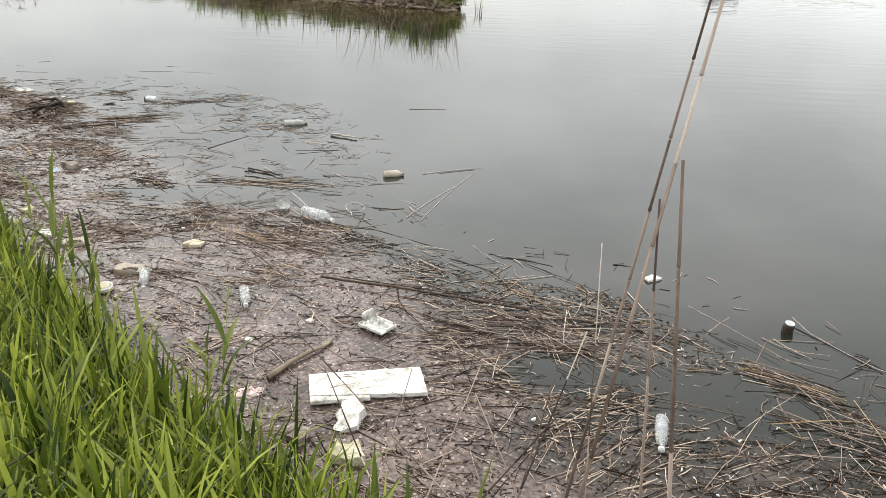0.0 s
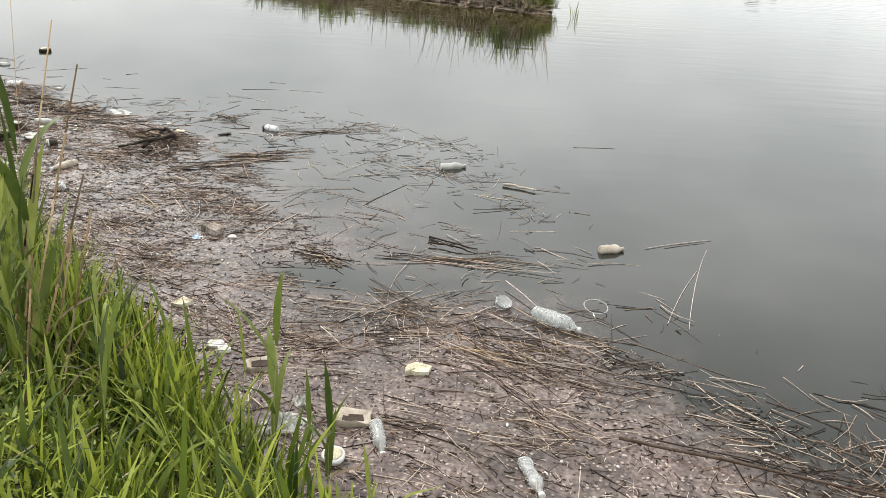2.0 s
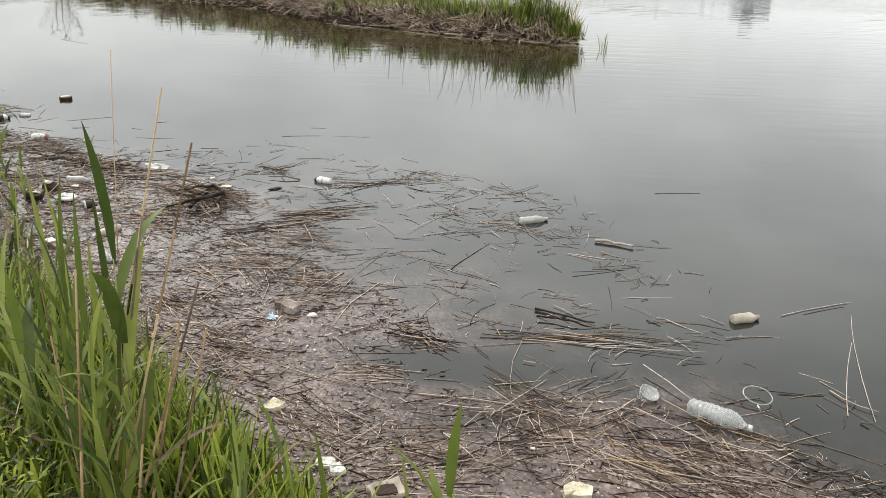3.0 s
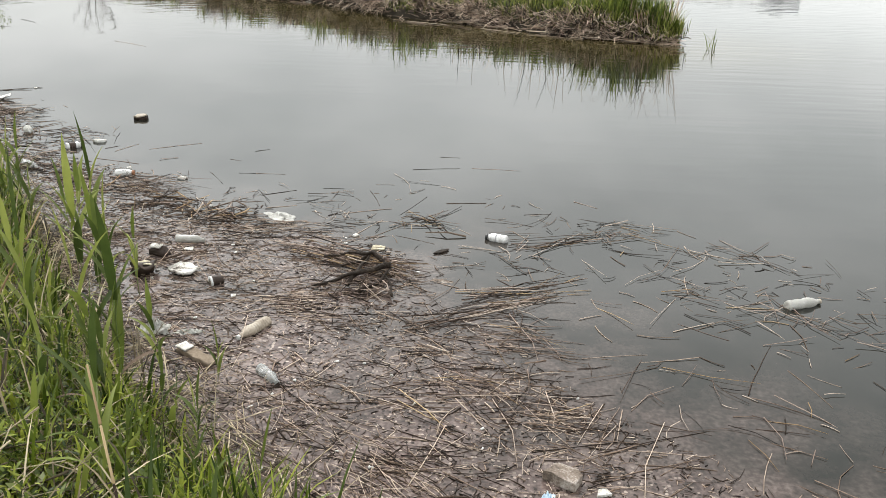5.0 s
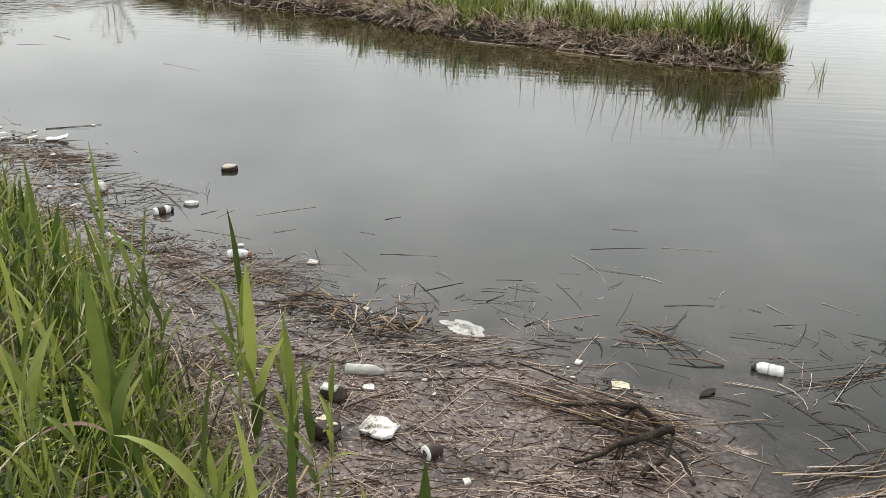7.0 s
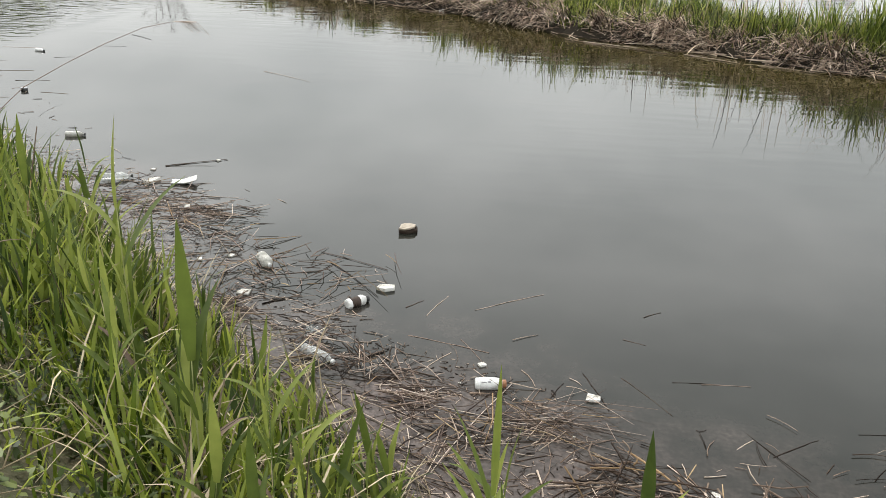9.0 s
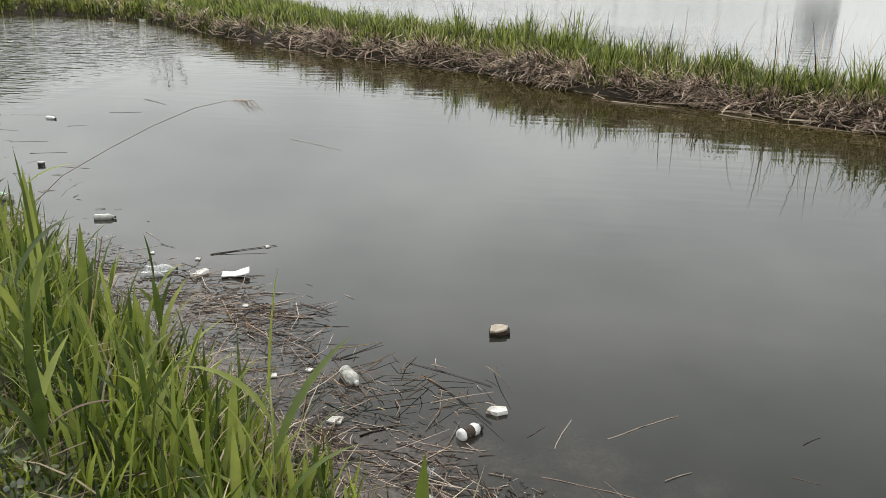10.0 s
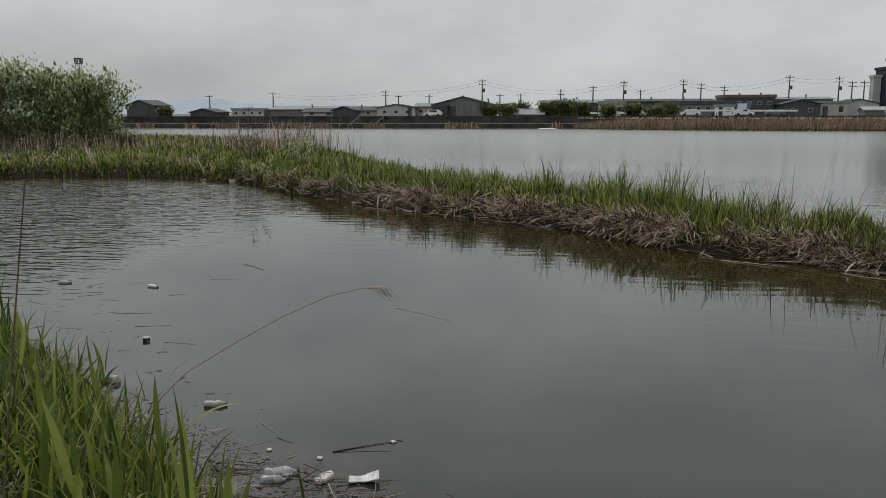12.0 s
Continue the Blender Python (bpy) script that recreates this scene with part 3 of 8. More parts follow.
def bank_height(d, y):
    """Height of the near bank, d metres inland of the waterline; it is a little higher further along."""
    h = np.interp(d, [-3, -1.2, 0, 0.25, 0.7, 1.2, 1.7, 2.6, 6, 40, 4000], [-0.9, -0.3, 0.0, 0.09, 0.28, 0.52, 0.72, 0.84, 0.95, 1.1, 1.2])
    return h * np.interp(y, [-5, 5, 12], [1.0, 1.05, 1.25])


def lumps(x, y, size):
    return np.sin(x / size * 2.1 + 1.3) * np.sin(y / size * 1.7 + 0.4) * 0.5 + np.sin((x + y) / size * 3.3) * 0.3 + np.sin((x - 1.7 * y) / size * 5.1) * 0.2


# the dyke across the channel: its near edge and its back edge, from its tip to the far left
DYKE_NEAR = [(1.0, 20.55), (0.2, 20.9), (-0.9, 21.4), (-2.2, 22.5), (-3.2, 23.35), (-4.8, 24.1), (-6.2, 25.9), (-7.4, 27.3), (-9.2, 28.5), (-11.7, 30.3), (-15.3, 33.6), (-20.4, 39.3), (-25.0, 41.2), (-29.0, 40.8), (-32.0, 39.3), (-50.0, 40.0), (-120.0, 45.0)]
DYKE_BACK = [(1.25, 21.0), (1.0, 21.7), (0.0, 22.9), (-1.3, 24.4), (-2.4, 25.6), (-3.8, 27.0), (-5.0, 28.9), (-6.2, 30.5), (-8.0, 32.3), (-10.5, 35.0), (-14.0, 40.0), (-18.5, 50.0), (-25.0, 62.0), (-34.0, 75.0), (-46.0, 84.0), (-75.0, 92.0), (-150.0, 105.0)]


# ---------------------------------------------------------------- water and ground
def build_water():
    ax = np.concatenate([-np.geomspace(3000, 16.5, 26), np.arange(-16, 6, 0.13), np.geomspace(6.5, 3000, 26)])
    ay = np.concatenate([-np.geomspace(600, 3.2, 12), np.arange(-3, 22, 0.13), np.geomspace(22.5, 160, 26)])
    X, Y = np.meshgrid(ax, ay, indexing="ij")
    n, m = X.shape
    v = np.stack([X, Y, np.zeros_like(X)], 2).reshape(-1, 3)
    i, j = np.meshgrid(np.arange(n - 1), np.arange(m - 1), indexing="ij")
    k = (i * m + j).ravel()
    me = quads_mesh("water", v, np.stack([k, k + m, k + m + 1, k + 1], 1))
    me.materials.append(M_WATER)
    x, y = v[:, 0], v[:, 1]
    dense = inside(MAT_POLY, x, y)
    drift = inside(DRIFT_POLY, x, y)
    ds, dm, dd = line_distance(WATERLINE, x, y), line_distance(MAT_EDGE, x, y), line_distance(DRIFT_EDGE, x, y)
    sh = np.where(dense, 0.42 + 0.4 * np.clip(dm / 0.7, 0, 1), np.where(drift, 0.14 + 0.28 * np.exp(-dm / 0.45), 0.14 * np.exp(-dd / 0.35)))
    sh = np.maximum(sh, 0.75 * np.exp(-ds / 0.5)) * np.interp(x + 0.5 * (y - 3), [0.9, 1.9], [1.0, 0.25]) * np.interp(y, [6.5, 8.5, 11.0], [1.0, 0.8, 0.42])
    sh = sh * (1 - 0.95 * pool_depth(x, y))
    a = me.attributes.new("shallow", "FLOAT", "POINT")
    a.data.foreach_set("value", sh.astype(np.float32))
    calm = np.clip(line_distance(WATERLINE, x, y) / 24.0, 0.05, 1.0) ** 2
    b = me.attributes.new("breeze", "FLOAT", "POINT")
    left = np.interp(-x, [14.5, 17, 22], [0.0, 0.4, 0.8]) * np.interp(line_distance(WATERLINE, x, y), [0.4, 2.5], [0.1, 1.0])
    calm = (calm * np.interp(x, [-6, -2, 2], [1.1, 0.8, 0.3]) + left) * np.interp(y, [32, 46], [1.0, 0.3])
    off = line_distance(DYKE_NEAR, x, y)
    calm = calm + 0.12 * np.exp(-((off - 2.0) / 1.8) ** 2) * np.interp(x, [-14, -11, -4, -1], [0.3, 1.0, 1.0, 0.25])
    b.data.foreach_set("value", calm.astype(np.float32))
    # roughness of the lagoon, and where its colour is paled for sky sheen
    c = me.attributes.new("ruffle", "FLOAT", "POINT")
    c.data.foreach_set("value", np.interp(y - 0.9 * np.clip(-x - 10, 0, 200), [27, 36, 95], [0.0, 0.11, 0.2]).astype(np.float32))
    g = me.attributes.new("chop", "FLOAT", "POINT")
    g.data.foreach_set("value", (2.4 * np.interp(-x, [14.5, 16.5, 20], [0.0, 0.5, 1.0]) * np.interp(y, [32, 46], [1.0, 0.0])).astype(np.float32))
    # how strongly the dyke's reflection tints the water colour
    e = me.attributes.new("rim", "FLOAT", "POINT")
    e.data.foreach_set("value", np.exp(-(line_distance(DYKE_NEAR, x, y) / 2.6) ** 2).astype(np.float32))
    tagged(new("water", me), "still murky grey-green pond water with faint ripples", "water", kind="structure")


build_water()


def build_bank():
    line = np.concatenate([SHORE[:1] + np.array([[400, -400]]) * 0.75, SHORE, SHORE[-1:] + np.array([[-1500, 500]])])
    d = np.concatenate([[-3, -1.2, -0.5], np.arange(-0.25, 3.2, 0.14), [3.6, 4.3, 5.2, 6.5, 9, 14, 25, 60, 160, 500, 2000]])
    P = line[:, None, :] + d[None, :, None] * INLAND[None, None, :]
    X, Y = P[:, :, 0], P[:, :, 1]
    near = np.exp(-np.abs(d) / 4.0)[None, :]
    Z = bank_height(d[None, :] + 0 * X, Y) + near * (0.05 * lumps(X, Y, 0.5) + 0.03 * lumps(X, Y, 0.16)) * np.clip(d[None, :] + 0.4, 0, 1)
    n, m = X.shape
    i, j = np.meshgrid(np.arange(n - 1), np.arange(m - 1), indexing="ij")
    k = (i * m + j).ravel()
    me = quads_mesh("ground", np.stack([X, Y, Z], 2).reshape(-1, 3), np.stack([k, k + m, k + m + 1, k + 1], 1))
    me.materials.append(M_TURF)
    me.polygons.foreach_set("use_smooth", np.ones(len(me.polygons), dtype=bool))
    tagged(new("ground", me), "sloping grassy earth bank with dry straw and weeds", "ground", kind="structure")


build_bank()

def along(line, u):
    p = np.array(line, dtype=float)
    k = np.linspace(0, 1, len(p))
    return np.stack([np.interp(u, k, p[:, 0]), np.interp(u, k, p[:, 1])], -1)


def dyke_point(u, v):
    """A place on the dyke: u from tip to the far left, v from the near edge to the back."""
    a, b = along(DYKE_NEAR, u), along(DYKE_BACK, u)
    p = a + (b - a) * v[..., None]
    w = np.hypot(*(b - a).T).T
    e = np.minimum(v, 1 - v) * w
    z = np.interp(e, [0, 0.05, 0.25, 0.6, 2.0], [-0.25, 0.12, 0.34, 0.42, 0.5]) * np.interp(u, [0, 0.05, 1], [0.75, 1.0, 1.1])
    z = z + 0.05 * lumps(p[..., 0], p[..., 1], 0.8) * np.clip(e / 0.3, 0, 1)
    return p[..., 0], p[..., 1], z


def build_dyke():
    u = np.linspace(0, 1, 330)
    v = np.concatenate([[0, 0.01, 0.03, 0.06, 0.1, 0.15], np.linspace(0.2, 0.8, 13), [0.85, 0.9, 0.94, 0.97, 0.99, 1]])
    U, V = np.meshgrid(u, v, indexing="ij")
    X, Y, Z = dyke_point(U, V)
    n, m = X.shape
    i, j = np.meshgrid(np.arange(n - 1), np.arange(m - 1), indexing="ij")
    k = (i * m + j).ravel()
    f = np.stack([k, k + m, k + m + 1, k + 1], 1)
    me = quads_mesh("dyke", np.stack([X, Y, Z], 2).reshape(-1, 3), f[:, ::-1])
    me.materials.append(M_SOIL)
    tagged(new("dyke", me), "low earth dyke with a dark undercut edge at the water", "ground", kind="structure")


build_dyke()

# ---------------------------------------------------------------- plants on the near bank
def bank_points(n, s0, s1, d0, d1, power=1.0):
    """n places on the bank: a stretch of the waterline by its y, and a band inland of it."""
    y = rng.uniform(s0, s1, n)
    o = np.argsort(SHORE[:, 1])
    x = np.interp(y, SHORE[o, 1], SHORE[o, 0])
    d = d0 + (d1 - d0) * rng.random(n) ** power
    px, py = x + d * INLAND[0], y + d * INLAND[1]
    z = bank_height(d, py) + 0.05 * lumps(px, py, 0.5) * np.clip(d + 0.4, 0, 1) - 0.02
    return np.stack([px, py, z], 1), d


def thin_out(p, size, keep):
    """Clumps: keep places where a slow pattern is high."""
    f = lumps(p[:, 0], p[:, 1], size) * 0.5 + 0.5 + rng.normal(0, 0.18, len(p))
    return p[f > 1 - keep], f > 1 - keep


def build_bank_grass():
    sets = []
    # lush fine grass along the first stretch, thinner further on
    for n, y0, y1, d0, d1, h0, h1, w in ((11000, -1.5, 5.4, -0.02, 1.25, 0.2, 0.48, 0.013), (2600, -1.5, 5.0, 0.0, 1.2, 0.3, 0.55, 0.024), (2600, 4.0, 6.0, 0.1, 0.9, 0.25, 0.5, 0.013), (6500, 5.4, 9.2, 0.05, 1.4, 0.07, 0.24, 0.012), (700, 5.4, 9.2, 0.08, 0.9, 0.2, 0.42, 0.018), (5200, 9.2, 16.0, 0.05, 1.4, 0.12, 0.36, 0.015), (2300, 9.2, 16.0, 0.05, 1.2, 0.22, 0.5, 0.020), (5000, 16.0, 34.0, 0.0, 2.5, 0.3, 0.7, 0.02)):
        p, d = bank_points(n, y0, y1, d0, d1, 0.9)
        p, k = thin_out(p, 0.35, 0.8)
        n = len(p)
        yaw = rng.uniform(0, 2 * np.pi, n)
        L = rng.uniform(h0, h1, n) * np.interp(d[k], [0, 0.15, 0.9, 1.3], [0.55, 1.0, 0.9, 0.45])
        L *= np.where((p[:, 1] > 3.1) & (p[:, 1] < 5.6) & (d[k] > 0.42), 0.5, 1.0)
        sets.append(ribbons(p, yaw, L, rng.uniform(0.6, 1.3, n) * w, rng.uniform(0.02, 0.4, n), rng.uniform(0.1, 1.15, n) ** 1.3 * np.where(rng.random(n) < 0.15, 1.9, 1.0), 5))
    stuff("bank_grass", sets, M_GRASS, "dense bright yellow-green grass growing on the bank slope", "grass")
    # low turf and trodden grass on the path
    sets = []
    for n, y0, y1, d0, d1 in ((12000, -1.0, 16.0, 0.9, 2.9), (9000, 5.0, 16.0, 0.15, 2.4)):
        p, d = bank_points(n, y0, y1, d0, d1)
        n = len(p)
        sets.append(ribbons(p, rng.uniform(0, 2 * np.pi, n), rng.uniform(0.05, 0.17, n), rng.uniform(0.007, 0.015, n), rng.uniform(0.1, 0.7, n), rng.uniform(0.2, 1.6, n), 3))
    for n, y0, y1, d0, d1 in ((34000, -7.0, 17.0, 2.4, 8.0), (7000, -8.0, -0.8, 0.0, 2.6)):
        p, d = bank_points(n, y0, y1, d0, d1)
        p, k = thin_out(p, 0.6, 0.85)
        n = len(p)
        sets.append(ribbons(p, rng.uniform(0, 2 * np.pi, n), rng.uniform(0.07, 0.24, n), rng.uniform(0.007, 0.014, n), rng.uniform(0.1, 0.7, n), rng.uniform(0.2, 1.6, n), 2))
    stuff("short_turf", sets, M_GRASS, "short trodden turf beside the grassy slope", "grass")
    # taller reed grass, duller green
    sets = []
    for n, y0, y1, d0, d1, h0, h1 in ((260, -0.5, 5.6, 0.0, 0.8, 0.4, 0.7), (300, 4.3, 5.7, 0.1, 0.8, 0.3, 0.65), (60, 5.6, 7.4, 0.12, 0.8, 0.25, 0.4), (150, 7.4, 10.4, 0.12, 1.1, 0.3, 0.55), (1300, 10.4, 16.5, 0.08, 1.1, 0.35, 0.75), (3000, 16.5, 36.0, 0.0, 2.0, 0.6, 1.1)):
        p, d = bank_points(n, y0, y1, d0, d1, 0.85)
        p, k = thin_out(p, 0.6, 0.62)
        n = len(p)
        sets.append(ribbons(p, rng.uniform(0, 2 * np.pi, n), rng.uniform(h0, h1, n), rng.uniform(0.016, 0.036, n), rng.uniform(0.0, 0.25, n), rng.uniform(0.05, 1.1, n) ** 1.5, 5, side_turn=rng.uniform(-0.6, 0.6, n)))
    stuff("reed_grass", sets, M_REEDGRASS, "tall green reed grass leaning over the water's edge", "reeds")
    # dead straw among the grass
    sets = []
    for n, y0, y1, d0, d1 in ((1500, -1.0, 6.0, 0.0, 1.3), (3600, 5.2, 9.0, 0.0, 2.2), (2000, 9.0, 16.0, 0.0, 2.4)):
        p, d = bank_points(n, y0, y1, d0, d1)
        p[:, 2] += rng.uniform(0.0, 0.09, n)
        sets.append(straws(p, rng.uniform(0, 2 * np.pi, n), rng.uniform(0.12, 0.6, n), rng.uniform(0.0014, 0.0036, n), rng.normal(0, 0.22, n), rng.normal(0, 0.25, n)))
    p, d = bank_points(1300, 5.4, 16, 0.0, 1.1)
    n = len(p)
    sets.append(ribbons(p, rng.uniform(0, 2 * np.pi, n), rng.uniform(0.25, 0.65, n), rng.uniform(0.005, 0.012, n), rng.uniform(0.1, 0.8, n), rng.uniform(0.2, 1.6, n), 4))
    for n, y0, y1, d0, d1 in ((1500, 9.8, 16.0, -0.22, 0.3), (900, 5.2, 9.8, -0.15, 0.35)):
        p, d = bank_points(n, y0, y1, d0, d1)
        p, k = thin_out(p, 0.5, 0.7)
        n = len(p)
        p[:, 2] = np.maximum(p[:, 2], 0.0) + rng.uniform(0.0, 0.1, n)
        sets.append(straws(p, rng.normal(-0.75, 0.6, n), rng.uniform(0.15, 0.55, n), rng.uniform(0.0015, 0.0035, n), rng.normal(-0.1, 0.2, n), rng.normal(0, 0.25, n)))
    stuff("dead_straw", sets, M_DEADLEAF, "dead tan straw tangled in the bank grass", "straw")
    # small round-leaved weeds
    p, d = bank_points(46000, 5.0, 16.0, 0.3, 2.6)
    p, k = thin_out(p, 0.45, 0.66)
    n = len(p)
    p[:, 2] += rng.uniform(0.02, 0.12, n)
    sets = [ribbons(p, rng.uniform(0, 2 * np.pi, n), rng.uniform(0.02, 0.06, n), rng.uniform(0.012, 0.032, n), rng.uniform(0.5, 1.5, n), rng.uniform(0, 0.5, n), 2)]
    p, d = bank_points(46000, 1.5, 8.6, 0.25, 1.9)
    p, k = thin_out(p, 0.5, 0.6)
    n = len(p)
    p[:, 2] += rng.uniform(0.04, 0.2, n)
    stuff("leafy_weeds", [ribbons(p, rng.uniform(0, 2 * np.pi, n), rng.uniform(0.02, 0.06, n), rng.uniform(0.007, 0.017, n), rng.uniform(0.2, 1.4, n), rng.uniform(0, 0.9, n), 2)], M_GRASS, "bright leafy weeds crowding between the grass blades", "weeds")
    stuff("low_weeds", sets, M_WEED, "low leafy green weeds spreading beside the path", "weeds")


build_bank_grass()


def leaf_mesh(length, width, lean, curve, seed, segs=7):
    """A reed leaf: a folded tapering blade that bends over, its foot at the origin, leaning along +x."""
    r = random.Random(seed)
    bm = bmesh.new()
    rows = []
    x = z = 0.0
    twist = r.uniform(-0.5, 0.5)
    for i in range(segs + 1):
        t = i / segs
        a = lean + curve * t ** 1.5
        if i:
            x += length / segs * math.sin(a)
            z += length / segs * math.cos(a)
        w = width * 0.5 * float(np.interp(t, [0, 0.25, 0.6, 0.9, 1], [0.45, 0.95, 0.85, 0.3, 0.03]))
        tw = twist * t
        s = Vector((math.sin(tw) * math.cos(a), math.cos(tw), 0))
        nrm = Vector((-math.cos(a), 0, math.sin(a)))
        c = Vector((x, 0, z))
        rows.append([bm.verts.new(c - s * w + nrm * w * 0.35), bm.verts.new(c), bm.verts.new(c + s * w + nrm * w * 0.35)])
    for a, b in zip(rows, rows[1:]):
        for k in range(2):
            bm.faces.new((a[k], a[k + 1], b[k + 1], b[k]))
    return bm


def build_reed_shoot(seed, height, leaves, leaf_len, leaf_w, m):
    """A reed shoot: one stem with alternating leaves."""
    r = random.Random(seed)
    ob = thing("reed_shoot", m, "green reed shoot with broad pointed leaves rising from the bank grass", "reed", group="reed shoots on the bank")
    sway = r.uniform(-0.06, 0.06)
    pts = [(sway * (k / 5) ** 2, 0.4 * sway * (k / 5), height * 0.72 * k / 5) for k in range(6)]
    part("stem", tube(pts, [0.0042 - 0.0005 * k for k in range(6)], 6), M_REEDSTEM, ob)
    if seed % 2:
        p = Vector(pts[1])
        part("dead_leaf", leaf_mesh(leaf_len * 0.8, leaf_w * 0.55, r.uniform(0.5, 1.0), r.uniform(0.8, 1.8), seed * 17), M_THATCH, ob, "withered tan leaf", at=Matrix.Translation(p) @ pose(0, 0, 0, 0, 0, r.uniform(0, 360)))
    for k in range(leaves):
        q = 0.3 + 0.7 * k / max(1, leaves - 1)
        i = min(4, int(q * 5))
        p = Vector(pts[i]).lerp(Vector(pts[i + 1]), q * 5 - i)
        top = k == leaves - 1
        bm = leaf_mesh(leaf_len * r.uniform(0.75, 1.1) * (1.15 if top else 1), leaf_w * r.uniform(0.8, 1.15), 0.05 if top else r.uniform(0.15, 0.5), r.uniform(0.05, 0.35) if top else r.uniform(0.2, 1.3), seed * 31 + k)
        part("leaf", bm, M_REEDLEAF, ob, at=Matrix.Translation(p) @ pose(0, 0, 0, 0, 0, 180 * k + r.uniform(-50, 50)))
    return ob


def shore_x(y):
    o = np.argsort(SHORE[:, 1])
    return float(np.interp(y, SHORE[o, 1], SHORE[o, 0]))


def build_reed_shoots():
    r = random.Random(5)
    kinds = []
    for k, (h, n, ll, lw) in enumerate(((0.55, 4, 0.30, 0.032), (0.72, 5, 0.34, 0.042), (0.46, 3, 0.28, 0.030), (0.85, 6, 0.34, 0.036), (0.62, 4, 0.40, 0.05), (0.95, 6, 0.36, 0.024), (0.5, 4, 0.36, 0.02), (0.7, 3, 0.30, 0.02), (1.25, 6, 0.42, 0.046))):
        kinds.append(build_reed_shoot(k + 1, h, n, ll, lw, pose(-3.4 - 0.5 * k, 5.1 + 0.55 * k, 0.25 + 0.02 * k, 0, 0, 70 * k)))
    # single shoots that stand clear at the water's edge, then the thicket
    spots = [(0.1, 2.6, -0.02, 1, 0.85, 20), (0.02, 2.62, 0.0, 0, 0.75, 120), (-1.2, 3.78, -0.02, 1, 1.12, 60), (-1.02, 3.6, -0.02, 0, 0.9, 250), (-0.95, 3.66, -0.02, 4, 0.7, 40), (-1.35, 3.8, 0.0, 7, 0.9, 170), (-0.75, 3.32, 0.0, 2, 0.8, 100),
             (-2.2, 3.72, 0.34, 3, 0.8, 200), (-2.35, 3.85, 0.36, 1, 0.9, 310), (-2.0, 3.6, 0.32, 6, 0.9, 30), (-1.5, 4.0, 0.0, 1, 0.7, 140), (-1.75, 3.45, 0.3, 5, 0.8, 75),
             (-2.24, 3.97, 0.25, 8, 1.15, 80), (-2.27, 4.03, 0.25, 5, 1.1, 130), (-2.38, 3.93, 0.3, 8, 0.78, 160), (-2.52, 4.1, 0.3, 8, 0.7, 250), (-2.3, 3.98, 0.27, 4, 1.05, 200), (-2.36, 4.0, 0.28, 3, 0.95, 320), (-2.2, 3.92, 0.25, 7, 1.2, 20), (-2.42, 4.02, 0.3, 7, 1.05, 100), (-2.16, 3.95, 0.22, 6, 1.1, 250), (-2.5, 4.15, 0.3, 5, 0.8, 40), (-2.6, 4.2, 0.32, 3, 0.8, 140),
             (-2.45, 4.25, 0.25, 1, 0.8, 260), (-2.0, 4.1, 0.1, 4, 0.7, 15), (-2.2, 4.02, 0.22, 5, 1.2, 150), (-2.3, 4.06, 0.24, 3, 1.2, 340), (-2.42, 4.08, 0.27, 5, 1.15, 210), (-2.5, 4.16, 0.28, 3, 1.15, 90), (-2.34, 3.9, 0.3, 5, 1.1, 300), (-2.6, 4.26, 0.29, 8, 0.72, 20), (-2.12, 4.02, 0.18, 7, 1.25, 60), (-2.46, 4.0, 0.31, 7, 1.4, 240), (-2.7, 4.35, 0.32, 5, 1.0, 10), (-2.55, 4.1, 0.33, 7, 1.1, 120), (-2.8, 4.45, 0.33, 3, 1.0, 230), (-2.9, 4.5, 0.35, 5, 0.9, 330), (-2.65, 4.15, 0.36, 0, 1.3, 70), (-2.75, 4.25, 0.37, 6, 1.5, 180), (-3.0, 4.6, 0.36, 7, 1.2, 290), (-2.35, 4.1, 0.24, 6, 1.5, 45), (-2.48, 3.95, 0.36, 3, 1.0, 160), (-2.2, 4.12, 0.17, 7, 1.0, 300),
             (-4.9, 7.75, 0.08, 4, 0.9, 50), (-4.75, 7.6, 0.08, 1, 0.9, 140), (-5.1, 7.95, 0.1, 4, 1.0, 260), (-5.2, 8.1, 0.08, 3, 0.8, 20), (-4.65, 7.45, 0.05, 1, 0.6, 190), (-5.3, 8.35, 0.1, 1, 0.9, 320), (-8.62, 11.52, 0.08, 8, 0.78, 60), (-8.72, 10.45, 0.46, 8, 0.88, 30), (-8.78, 10.5, 0.46, 1, 1.0, 200), (-8.9, 11.3, 0.3, 4, 0.95, 110), (-8.5, 11.25, 0.15, 1, 1.0, 280), (-5.93, 8.66, 0.27, 1, 0.85, 20), (-5.88, 8.74, 0.25, 3, 0.75, 200), (-4.3, 6.68, 0.15, 4, 1.02, 60), (-4.37, 6.62, 0.18, 1, 1.15, 220), (-4.19, 6.87, 0.06, 1, 0.7, 130), (-3.96, 7.0, 0.0, 4, 0.4, 20), (-4.62, 6.56, 0.3, 5, 0.95, 300), (-4.7, 6.7, 0.3, 3, 0.9, 10),
             (-5.42, 8.8, 0.05, 4, 1.0, 30), (-5.04, 8.23, 0.04, 4, 0.75, 200), (-4.79, 8.02, 0.0, 1, 0.7, 80), (-5.87, 8.42, 0.28, 5, 1.0, 120)]
    spots += [(-8.42, 9.96, 0.6, 8, 1.02, 60), (-8.36, 9.9, 0.6, 4, 0.9, 150), (-5.7, 7.35, 0.5, 4, 1.0, 30), (-6.9, 8.9, 0.55, 4, 1.05, 80), (-6.6, 8.75, 0.5, 8, 0.6, 200)]
